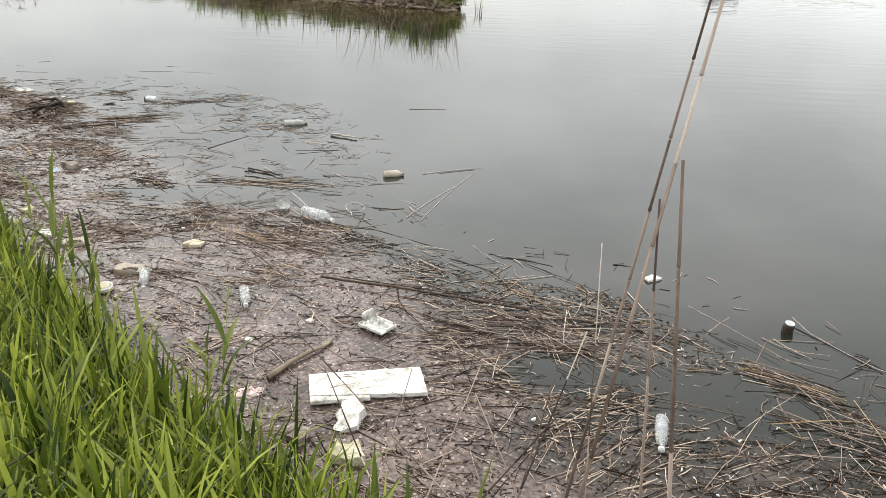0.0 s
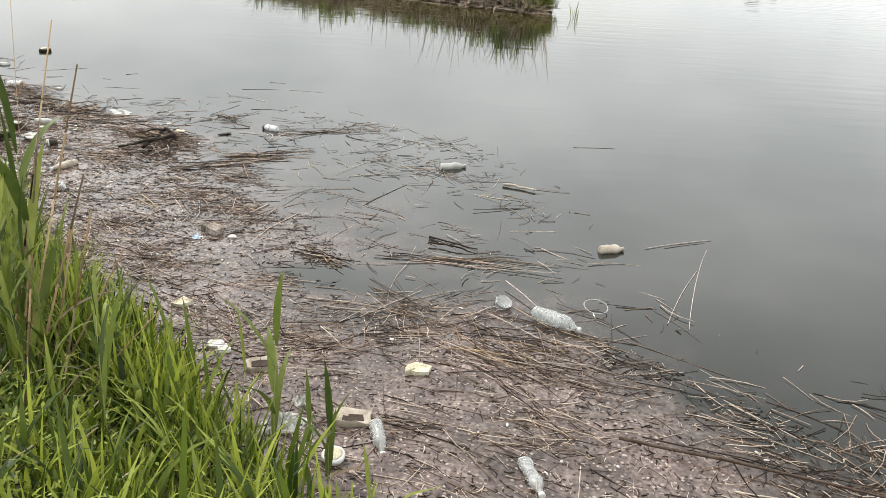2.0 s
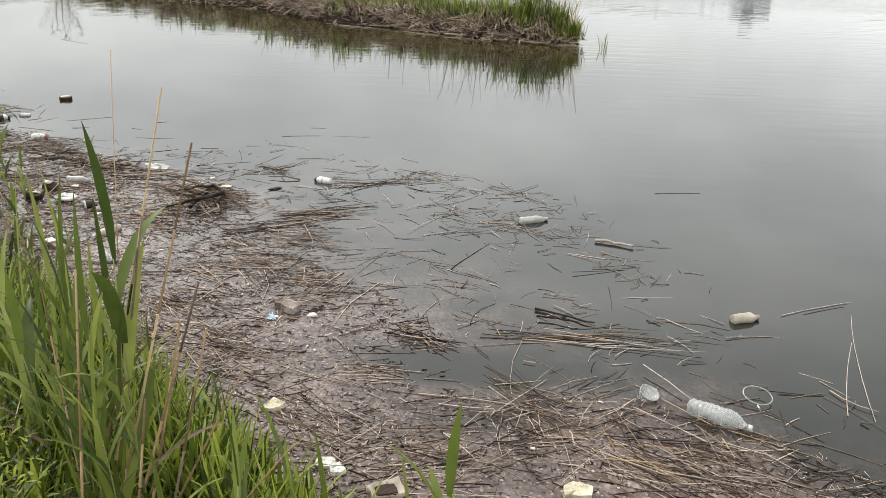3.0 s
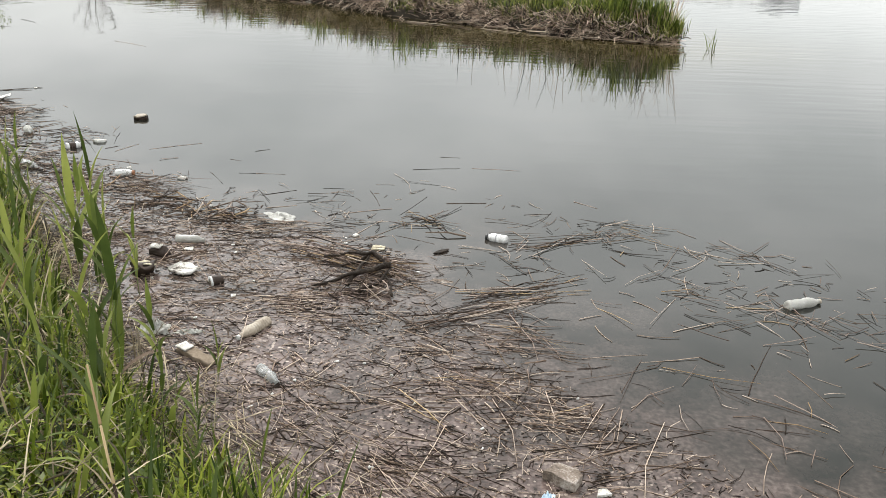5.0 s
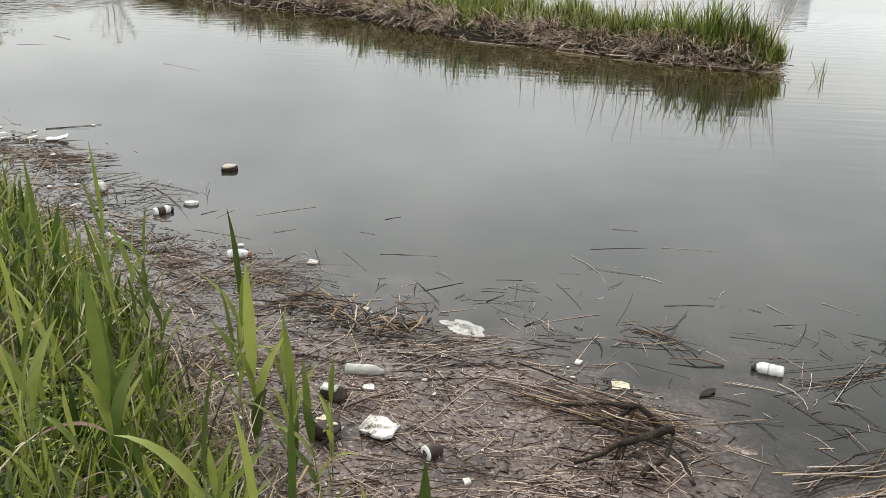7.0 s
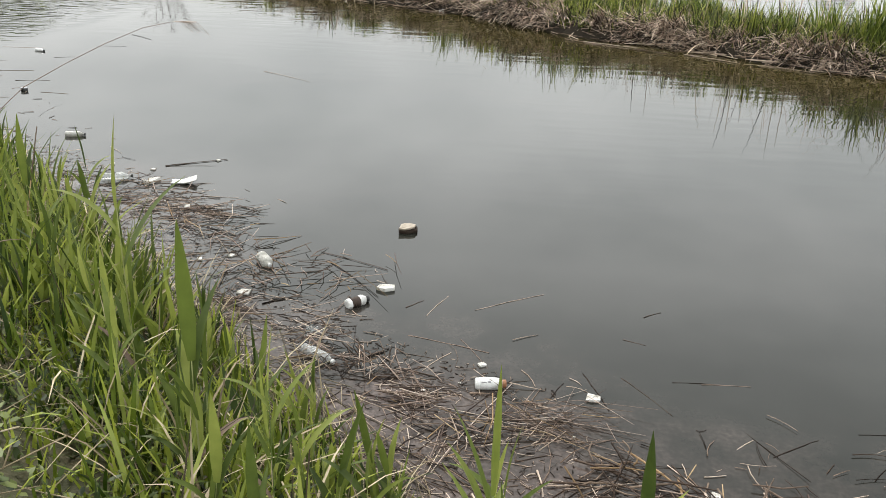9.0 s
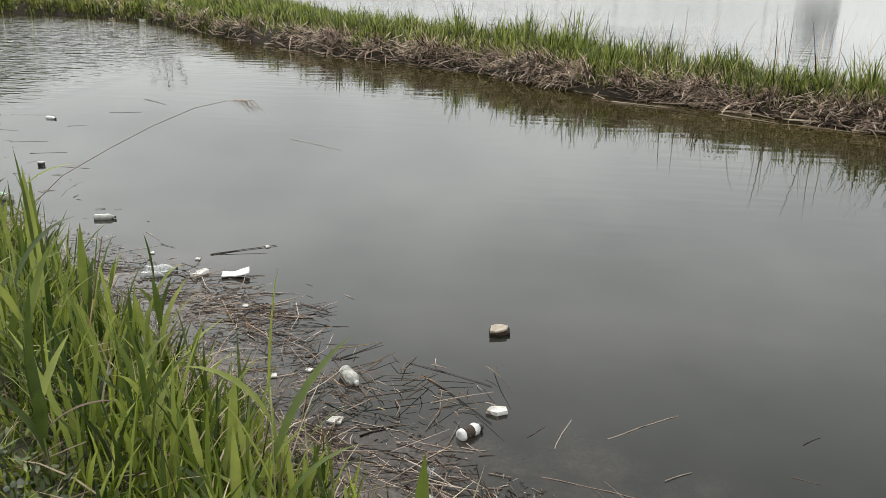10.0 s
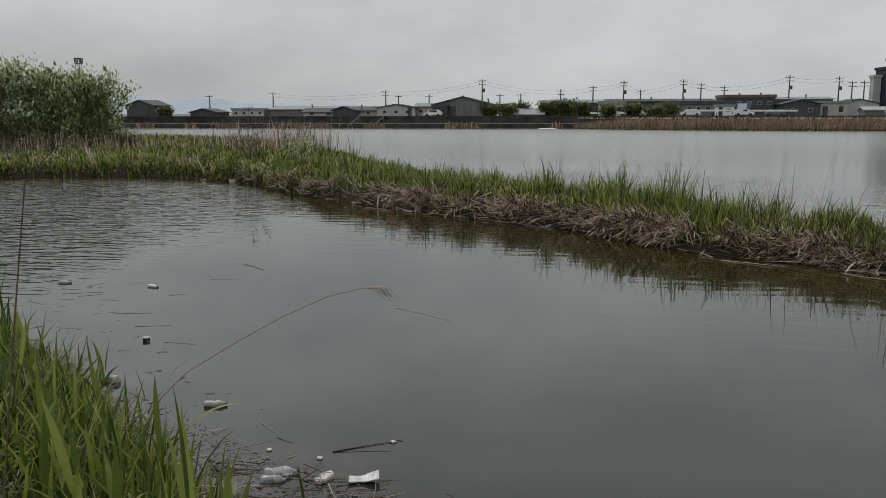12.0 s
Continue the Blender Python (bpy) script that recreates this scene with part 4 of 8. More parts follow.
    spots = [p if not (p[3] == 8 and i != 12 and 3.85 < p[1] < 4.65) else p[:3] + (5,) + p[4:] for i, p in enumerate(spots)]
    slim = {1: 2, 3: 5, 4: 0}
    spots = [p[:3] + (slim.get(p[3], p[3]),) + p[4:] if 3.4 < p[1] < 4.65 and p[0] < -1.4 else p for p in spots]
    spots = [p for i, p in enumerate(spots) if not (3.85 < p[1] < 4.65 and p[0] < -1.9 and i % 5 < 2)]
    for x, y, z, k, s, a in spots:
        copy_thing(kinds[k], pose(x, y, z, 0, 0, a) @ Matrix.Scale(s, 4))
    for n, y0, y1, d0, d1, s0, s1 in ((16, 1.2, 5.4, 0.05, 1.0, 0.55, 0.85), (8, 5.2, 6.4, 0.1, 0.9, 0.45, 0.7), (34, 6.2, 7.6, 0.1, 0.75, 0.4, 0.7), (84, 7.5, 10.0, 0.1, 0.95, 0.45, 0.85), (104, 10.0, 15.8, 0.08, 1.05, 0.5, 1.05)):
        for _ in range(n):
            y = r.uniform(y0, y1)
            d = d0 + (d1 - d0) * r.random()
            x = shore_x(y)
            px, py = x + d * INLAND[0], y + d * INLAND[1]
            z = float(bank_height(d, py)) - 0.02
            kind = r.choice((0, 2, 6, 7) if y1 < 6 else (0, 0, 1, 2, 2, 3, 4, 5, 6, 7) if y1 < 10.5 else (0, 1, 1, 2, 3, 4, 4, 4, 5, 7, 8, 8))
            copy_thing(kinds[kind], pose(px, py, z, r.uniform(-11, 11), r.uniform(-11, 11), r.uniform(0, 360)) @ Matrix.Scale(r.uniform(s0, s1) * (0.68 if kind == 8 else 1), 4))


build_reed_shoots()


def build_tall_shoot(base, yaw):
    """A tall reed shoot whose broad top leaf stands upright, with one leaf bent over beside it."""
    ob = thing("reed_shoot", Matrix.Translation(base) @ pose(0, 0, 0, 0, 0, yaw), "tall green reed shoot with one broad upright leaf", "reed", group="reed shoots on the bank")
    part("stem", tube([(0, 0, -0.1), (0.01, 0, 0.3), (0.015, 0.005, 0.6), (0.012, 0.008, 0.85)], [0.005, 0.0046, 0.004, 0.0034], 6), M_REEDSTEM, ob)
    for z, length, width, lean, bend, turn in ((0.66, 0.60, 0.056, 0.03, 0.12, 0), (0.55, 0.46, 0.034, 0.22, 0.9, 100), (0.42, 0.44, 0.036, 0.3, 0.7, 250), (0.84, 0.5, 0.018, 0.04, 0.2, 20), (1.18, 0.24, 0.024, 0.9, 0.8, 270)):
        part("leaf", leaf_mesh(length, width, lean, bend, int(z * 100)), M_REEDLEAF, ob, at=pose(0.012, 0.006, z, 0, 0, turn))


build_tall_shoot((-8.78, 10.71, 0.36), 124)


def build_plume_reed(base, way, label, radius=0.0042, plume=34, drop=0.45, strand=(0.10, 0.24)):
    """A long dry reed that arches over along the way given, with a drooping plume at its end."""
    ob = thing("plume_reed", Matrix.Translation(base), label, "reed", group="plume reeds")
    pts = [Vector(p) - Vector(base) for p in way]
    n = len(pts)
    part("stem", tube(pts, [radius * (1 - 0.65 * k / n) for k in range(n)], 6), M_STALK, ob)
    r = random.Random(3)
    bm = bmesh.new()
    run = (pts[-1] - pts[-2])
    run.z = 0
    run.normalize()
    side = Vector((-run.y, run.x, 0))
    for _ in range(plume):
        p = pts[-2].lerp(pts[-1], r.uniform(0.0, 1.0))
        L = r.uniform(*strand)
        d = run * 0.8 + side * r.uniform(-0.35, 0.35)
        tube([p, p + d * L * 0.5 + Vector((0, 0, 0.004)), p + d * L + Vector((0, 0, -L * drop))], [0.0016, 0.0013, 0.0006], 3, bm)
    part("plume", bm, M_PLUME, ob, "feathery tan plume")


build_plume_reed((-10.75, 12.45, 0.35), [(-10.75, 12.45, 0.35), (-10.45, 12.78, 0.52), (-10.19, 13.02, 0.70), (-10.0, 13.2, 0.91), (-9.7, 13.38, 1.09), (-9.42, 13.54, 1.24), (-9.12, 13.66, 1.37), (-8.89, 13.74, 1.42), (-8.78, 13.8, 1.41)], "long dry reed arching over the water with a drooping feathery plume")
build_plume_reed((-9.2, 10.05, 0.75), [(-9.2, 10.05, 0.75), (-9.1, 10.15, 1.5), (-9.03, 10.2, 2.15), (-8.99, 10.2, 2.38), (-8.975, 10.2, 2.47), (-8.94, 10.2, 2.51), (-8.895, 10.2, 2.554), (-8.858, 10.2, 2.581), (-8.828, 10.2, 2.588), (-8.799, 10.2, 2.575), (-8.775, 10.2, 2.555)], "tall dry reed bent over at its top", 0.0026, 5, 1.0, (0.02, 0.06))


def build_dry_stalk(foot, top, radius, nodes, label):
    """A dead reed stalk with joints, from its foot to its broken top."""
    a, b = Vector(foot), Vector(top)
    length = (b - a).length
    ob = thing("dry_reed_stalk", Matrix.Translation(a) @ (b - a).to_track_quat("Z", "Y").to_matrix().to_4x4(), label, "reed", group="dry reed stalks")
    cuts = [length * k / nodes for k in range(nodes + 1)]
    for p, q in zip(cuts, cuts[1:]):
        ra, rb = radius * (1 - 0.4 * p / length), radius * (1 - 0.4 * q / length)
        part("segment", lathe([(ra * 0.9, p), (ra * 1.28, p + 0.004), (ra * 1.25, p + 0.009), (ra, p + 0.02), (rb, q - 0.004)], 8, axis_x=False), M_DARKWOOD if round(p * 97) % 4 == 1 else M_TANSTALK if label == ON_BANK else M_STALK, ob)


IN_WATER, ON_BANK = "dry tan reed stalk standing at the water's edge", "dry tan reed stalk leaning in the bank grass"
for foot, top, radius, nodes, label in (((1.68, 2.0, -0.05), (1.97, 2.0, 2.05), 0.009, 7, IN_WATER), ((1.64, 2.05, -0.05), (1.94, 2.02, 2.06), 0.007, 8, IN_WATER), ((2.07, 2.0, -0.1), (1.91, 2.0, 1.47), 0.0095, 4, IN_WATER),
                                        ((1.96, 2.05, -0.1), (1.85, 2.0, 1.33), 0.0065, 4, IN_WATER), ((1.72, 2.0, -0.05), (1.67, 2.0, 1.16), 0.003, 3, IN_WATER), ((1.2, 2.0, 0.0), (0.59, 2.0, 0.75), 0.0035, 4, IN_WATER),
                                        ((1.28, 2.0, 0.0), (1.57, 2.0, 0.43), 0.005, 2, IN_WATER), ((1.44, 2.0, 0.0), (1.55, 2.0, 0.61), 0.004, 2, IN_WATER), ((0.78, 2.0, 0.0), (0.64, 2.0, 0.32), 0.005, 2, IN_WATER),
                                        ((-2.42, 3.95, 0.25), (-2.09, 4.1, 1.79), 0.0045, 5, ON_BANK), ((-2.38, 3.98, 0.25), (-2.17, 4.05, 1.4), 0.005, 4, ON_BANK), ((-2.3, 3.95, 0.25), (-2.21, 4.05, 1.9), 0.002, 6, ON_BANK), ((-2.1, 3.5, 0.35), (-2.05, 3.65, 1.0), 0.005, 5, ON_BANK), ((-2.3, 3.65, 0.4), (-2.3, 3.85, 1.3), 0.005, 5, ON_BANK), ((-3.6, 5.2, 0.4), (-3.7, 5.3, 1.1), 0.005, 4, ON_BANK),
                                        ((-2.34, 3.92, 0.25), (-2.02, 4.12, 1.62), 0.0055, 5, ON_BANK), ((-2.28, 3.9, 0.25), (-2.0, 4.02, 1.2), 0.006, 4, ON_BANK), ((-2.22, 3.92, 0.2), (-1.9, 4.1, 0.85), 0.005, 4, ON_BANK), ((-2.16, 3.88, 0.2), (-1.98, 4.0, 1.05), 0.0055, 4, ON_BANK),
                                        ((-2.4, 3.9, 0.3), (-2.5, 4.0, 1.25), 0.004, 4, ON_BANK), ((-2.26, 4.0, 0.2), (-2.12, 4.15, 1.0), 0.006, 4, ON_BANK), ((-2.1, 3.8, 0.2), (-1.72, 4.02, 0.62), 0.004, 3, ON_BANK),
                                        ((1.02, 1.6, 0.05), (0.62, 2.35, 0.42), 0.004, 4, IN_WATER), ((1.35, 1.75, 0.0), (1.75, 2.5, 0.55), 0.0045, 4, IN_WATER), ((1.05, 1.9, 0.0), (1.3, 2.6, 0.3), 0.0035, 3, IN_WATER), ((0.85, 1.9, 0.0), (1.0, 2.3, 0.45), 0.0035, 3, IN_WATER), ((1.5, 1.85, 0.0), (1.2, 2.7, 0.3), 0.004, 4, IN_WATER),
                                        ((-8.75, 10.3, 0.6), (-8.85, 10.4, 1.3), 0.003, 4, ON_BANK), ((-8.9, 11.2, 0.45), (-8.8, 11.35, 1.1), 0.005, 4, ON_BANK), ((-4.9, 6.6, 0.45), (-4.6, 6.75, 1.0), 0.005, 4, ON_BANK)):
    build_dry_stalk(foot, top, radius, nodes, label)


# ---------------------------------------------------------------- plants on the dyke
def dyke_places(n, u0, u1, v0, v1, power=1.0):
    u = rng.uniform(u0, u1, n)
    v = v0 + (v1 - v0) * rng.random(n) ** power
    x, y, z = dyke_point(u, v)
    return np.stack([x, y, z - 0.02], 1), u, v


def patchy(x, y):
    """A slow uneven pattern along the dyke, 0 to 1: where it is high the turf spills over the edge."""
    return np.clip(0.5 + 0.3 * np.exp(-((x - 0.4) / 1.4) ** 2) + 0.55 * np.sin(x * 1.9 + 0.7 * np.sin(y * 1.3)) * np.sin(y * 0.9 + 1.1) + 0.3 * np.sin(x * 0.7 - y * 1.6), 0, 1)


def tussocks(count, per, u0, u1, v0, v1, h0, h1, w):
    """Clumps of blades that radiate from their feet."""
    c, u, v = dyke_places(count, u0, u1, v0, v1)
    size = rng.uniform(0.4, 1.15, count)
    k = np.repeat(np.arange(count), per)
    n = len(k)
    p = c[k] + rng.normal(0, 1, (n, 3)) * np.array((0.13, 0.13, 0.0)) * size[k][:, None]
    return ribbons(p, rng.uniform(0, 2 * np.pi, n), rng.uniform(h0, h1, n) * size[k], rng.uniform(0.6, 1.3, n) * w, rng.uniform(0.0, 0.5, n), rng.uniform(0.1, 1.2, n), 4)


def build_dyke_plants():
    # a carpet of short grass, spilling over the edge in places
    sets = []
    for n, u0, u1, v0, v1, h0, h1, w in ((13000, 0.0, 0.34, 0.03, 0.97, 0.12, 0.38, 0.017), (28000, 0.3, 0.67, 0.02, 0.97, 0.14, 0.42, 0.022), (20000, 0.64, 0.95, 0.0, 0.4, 0.16, 0.42, 0.05), (9000, 0.6, 0.8, 0.3, 1.0, 0.2, 0.5, 0.045), (7000, 0.62, 0.95, 0.0, 0.03, 0.12, 0.4, 0.028), (15000, 0.68, 0.95, 0.3, 1.0, 0.3, 0.65, 0.08)):
        p, u, v = dyke_places(n, u0, u1, v0, v1)
        edge = np.interp(v, [0.015, 0.10], [0.0, 1.0]) + np.interp(u, [0.6, 0.68], [0.0, 0.75])
        hollow = lumps(p[:, 0] * 1.3, p[:, 1] * 1.3 + 4, 0.7) + 0.6 * lumps(p[:, 0], p[:, 1], 0.3) < -0.42
        k = edge - 0.8 * hollow + 0.9 * (patchy(p[:, 0], p[:, 1]) - 0.45) + rng.normal(0, 0.15, n) > 0.16
        p = p[k]
        n = len(p)
        L = rng.uniform(h0, h1, n) * (0.75 + 0.55 * np.clip(lumps(p[:, 0] + 2, p[:, 1], 0.9), -0.7, 1))
        sets.append(ribbons(p, rng.uniform(0, 2 * np.pi, n), L, rng.uniform(0.6, 1.4, n) * w, rng.uniform(0.0, 0.7, n), rng.uniform(0.1, 1.4, n), 3))
    sets.append(tussocks(95, 36, 0.0, 0.34, 0.08, 0.97, 0.3, 0.6, 0.017))
    sets.append(tussocks(170, 36, 0.34, 0.67, 0.06, 0.97, 0.32, 0.66, 0.022))
    stuff("dyke_grass", sets, M_ISLGRASS, "thick bright green grass on the dyke", "grass")
    # darker young reeds in loose tufts
    sets = [tussocks(20, 50, 0.02, 0.5, 0.3, 0.95, 0.75, 1.15, 0.021), tussocks(50, 28, 0.0, 0.3, 0.2, 0.95, 0.4, 0.8, 0.018), tussocks(110, 28, 0.3, 0.68, 0.2, 0.97, 0.4, 0.85, 0.023), tussocks(110, 30, 0.62, 0.95, 0.004, 0.45, 0.4, 0.7, 0.045)]
    stuff("dyke_reeds", sets, M_REEDGRASS, "tufts of darker young reeds on the dyke", "reeds")
    # dead thatch hanging over the near edge, in tussocks with dark gaps between
    sets = []
    for count, per, u0, u1, w, L0, L1 in ((110, 26, 0.0, 0.34, 0.022, 0.3, 0.75), (140, 26, 0.34, 0.66, 0.032, 0.4, 0.95), (60, 24, 0.66, 0.95, 0.05, 0.3, 0.6)):
        c, u, v = dyke_places(count, u0, u1, 0.02, 0.13)
        size = 0.2 + 1.1 * rng.random(count) ** 1.5
        size *= np.clip(1.25 - 1.1 * patchy(c[:, 0], c[:, 1]) + rng.normal(0, 0.15, count), 0.12, 1.1)
        k = np.repeat(np.arange(count), per)
        k = k[rng.random(len(k)) < size[k]]
        n = len(k)
        a, b = along(DYKE_NEAR, np.clip(u - 0.004, 0, 1)), along(DYKE_NEAR, np.clip(u + 0.004, 0, 1))
        d = b - a
        out = np.arctan2(d[:, 1], d[:, 0]) + np.pi / 2 + rng.normal(0, 0.5, count)
        p = c[k] + rng.normal(0, 1, (n, 3)) * np.array((0.16, 0.12, 0.03)) * size[k][:, None]
        p[:, 2] = np.clip(c[k, 2], 0.04, 0.28) + 0.15 * size[k] * rng.random(n) + rng.uniform(-0.12, 0.03, n)
        sets.append(ribbons(p, out[k] + rng.normal(0, 0.75, n), 0.8 * rng.uniform(L0, L1, n) * (0.5 + 0.5 * size[k]), rng.uniform(0.5, 1.3, n) * w, rng.uniform(0.8, 1.9, n), rng.uniform(0.3, 1.0, n), 6))
    # thick broken stems lying about on the slope
    p, u, v = dyke_places(6200, 0.0, 0.7, 0.0, 0.15)
    k = patchy(p[:, 0], p[:, 1]) + rng.normal(0, 0.25, len(p)) < 0.7
    p, u = p[k], u[k]
    n = len(p)
    p[:, 2] = np.maximum(p[:, 2], 0.02) + rng.uniform(0.0, 0.12, n)
    a, b = along(DYKE_NEAR, np.clip(u - 0.004, 0, 1)), along(DYKE_NEAR, np.clip(u + 0.004, 0, 1))
    d = b - a
    sets.append(straws(p, np.arctan2(d[:, 1], d[:, 0]) + rng.normal(0.8, 0.8, n), rng.uniform(0.25, 0.8, n), rng.uniform(0.004, 0.009, n) * np.interp(u, [0.2, 0.6], [0.95, 1.7]), rng.normal(0, 0.45, n), rng.normal(0, 0.35, n), segs=3))
    # broken stems scattered through the living grass
    p, u, v = dyke_places(3200, 0.0, 0.7, 0.03, 0.9)
    n = len(p)
    sets.append(ribbons(p, rng.uniform(0, 6.28, n), rng.uniform(0.2, 0.5, n), rng.uniform(0.008, 0.02, n), rng.uniform(0.1, 1.2, n), rng.uniform(0.0, 1.5, n), 4))
    p, u, v = dyke_places(6000, 0.62, 0.95, 0.005, 0.5)
    k = patchy(p[:, 0] * 0.5, p[:, 1]) > 0.45
    p = p[k]
    n = len(p)
    sets.append(ribbons(p, rng.uniform(0, 6.28, n), rng.uniform(0.25, 0.6, n), rng.uniform(0.02, 0.04, n), rng.uniform(0.3, 1.3, n), rng.uniform(0.0, 1.2, n), 4))
    # sticks along the waterline
    p, u, v = dyke_places(170, 0.0, 0.72, 0.0, 0.02)
    a, b = along(DYKE_NEAR, np.clip(u - 0.004, 0, 1)), along(DYKE_NEAR, np.clip(u + 0.004, 0, 1))
    d = b - a
    n = len(p)
    p[:, 2] = rng.uniform(0.01, 0.05, n)
    p[:, 0] += rng.uniform(-0.05, 0.25, n) * 0.6
    p[:, 1] -= rng.uniform(-0.05, 0.25, n)
    sets.append(straws(p, np.arctan2(d[:, 1], d[:, 0]) + rng.normal(0, 0.3, n), rng.uniform(0.15, 0.8, n), rng.uniform(0.005, 0.012, n), rng.normal(0, 0.03, n), rng.normal(0, 0.1, n)))
    stuff("dead_thatch", sets, M_THATCH, "dead tan grass drooping over the dyke's edge", "dead grass")
    # thin dry flower stems standing above the grass, and pinkish stands of dead reed further back
    p, u, v = dyke_places(330, 0.0, 0.5, 0.3, 0.97)
    p, k = thin_out(p, 1.1, 0.62)
    u = u[k]
    n = len(p)
    sets = [ribbons(p, rng.uniform(0, 6.28, n), rng.uniform(0.6, 1.35, n) * np.interp(u, [0.1, 0.3], [1.25, 1.0]), rng.uniform(0.010, 0.017, n), rng.uniform(0, 0.3, n), rng.uniform(0.0, 0.9, n), 5)]
    for n, x, y, sx, sy, h0, h1 in ((520, -21.6, 50.5, 1.2, 1.0, 0.8, 2.2), (420, -25.0, 52.5, 1.8, 1.2, 0.6, 1.6), (900, -39.0, 53.5, 5.0, 1.0, 0.5, 1.5), (240, -32.0, 53.0, 2.5, 1.0, 0.4, 1.0)):
        p = np.stack([rng.normal(x, sx, n), rng.normal(y, sy, n), np.full(n, 0.45)], 1)
        sets.append(ribbons(p, rng.uniform(0, 6.28, n), rng.uniform(h0, h1, n), rng.uniform(0.012, 0.032, n), rng.uniform(0, 0.25, n), rng.uniform(0.0, 0.6, n), 4))
    stuff("dry_reeds", sets, M_THATCH, "thin dry reeds standing above the dyke grass", "reeds")


build_dyke_plants()


def build_thatch_tussocks():
    """Mops of dead grass that hang from the dyke's edge into the water."""
    r = random.Random(21)
    edge = resample(DYKE_NEAR[:13], 0.1)
    spots = [(-11.54, 29.7, 1.25), (-10.1, 29.0, 0.9), (-8.83, 28.1, 1.1), (-6.9, 26.7, 0.95), (-5.81, 25.8, 1.35), (-5.1, 24.5, 0.9), (-4.3, 23.9, 0.8), (-3.2, 23.0, 0.95), (-16.5, 35.5, 1.0), (-14.3, 33.5, 1.0), (-2.1, 22.2, 0.7), (0.5, 20.8, 0.8), (-0.5, 21.3, 0.9)]
    for _ in range(14):
        q = edge[r.randrange(5, 300)]
        spots.append((float(q[0]), float(q[1]), r.uniform(0.45, 0.85)))
    for x, y, size in spots:
        k = int(np.argmin(np.hypot(edge[:, 0] - x, edge[:, 1] - y)))
        k = min(max(k, 2), len(edge) - 3)
        d = edge[k + 2] - edge[k - 2]
        out = math.atan2(d[1], d[0]) + math.pi / 2
        n = int(60 + 70 * size)
        foot = np.stack([rng.normal(0, 0.13 * size, n), rng.normal(0, 0.10 * size, n), rng.uniform(0.16, 0.34, n) * (0.6 + 0.5 * size)], 1)
        v, f = ribbons(foot, out + rng.normal(0, 0.85, n), rng.uniform(0.4, 0.75, n) * size, rng.uniform(0.011, 0.024, n), rng.uniform(0.3, 1.2, n), rng.uniform(0.9, 1.7, n), 7)
        v[:, 2] = np.maximum(v[:, 2], -0.02)
        me = quads_mesh("grass_tussock", v, f)
        me.materials.append(M_THATCH)
        inward = (-math.cos(out) * 0.18, -math.sin(out) * 0.18)
        thing("grass_tussock", pose(float(edge[k][0]) + inward[0], float(edge[k][1]) + inward[1], 0.05), "mop of dead tan grass drooping into the water", "grass tussock", group="dead grass tussocks", mesh=me)


build_thatch_tussocks()

M_BARK = surface("grey_bark", [(0.3, (0.06, 0.05, 0.04)), (0.7, (0.17, 0.145, 0.12))], rough=0.9, scale=5, bump=0.5)
M_WILLOW = leafy("willow_leaf", [(0.22, (0.06, 0.085, 0.026)), (0.5, (0.25, 0.31, 0.10)), (0.76, (0.68, 0.72, 0.44))], 0.35, patch=0.35)
M_HEDGE = leafy("dark_evergreen_leaf", [(0.2, (0.03, 0.05, 0.018)), (0.5, (0.095, 0.11, 0.036)), (0.85, (0.28, 0.26, 0.09))], 0.25, patch=0.25)


def leaf_cloud(centers, spread, per, size, wide):
    """Many small leaves about each centre."""
    n = len(centers) * per
    c = np.repeat(np.array(centers), per, 0) + rng.normal(0, 1, (n, 3)) * spread
    return ribbons(c, rng.uniform(0, 6.28, n), rng.uniform(0.6, 1.3, n) * size, rng.uniform(0.6, 1.3, n) * wide, rng.uniform(0.2, 2.4, n), rng.uniform(-0.6, 0.8, n), 2)


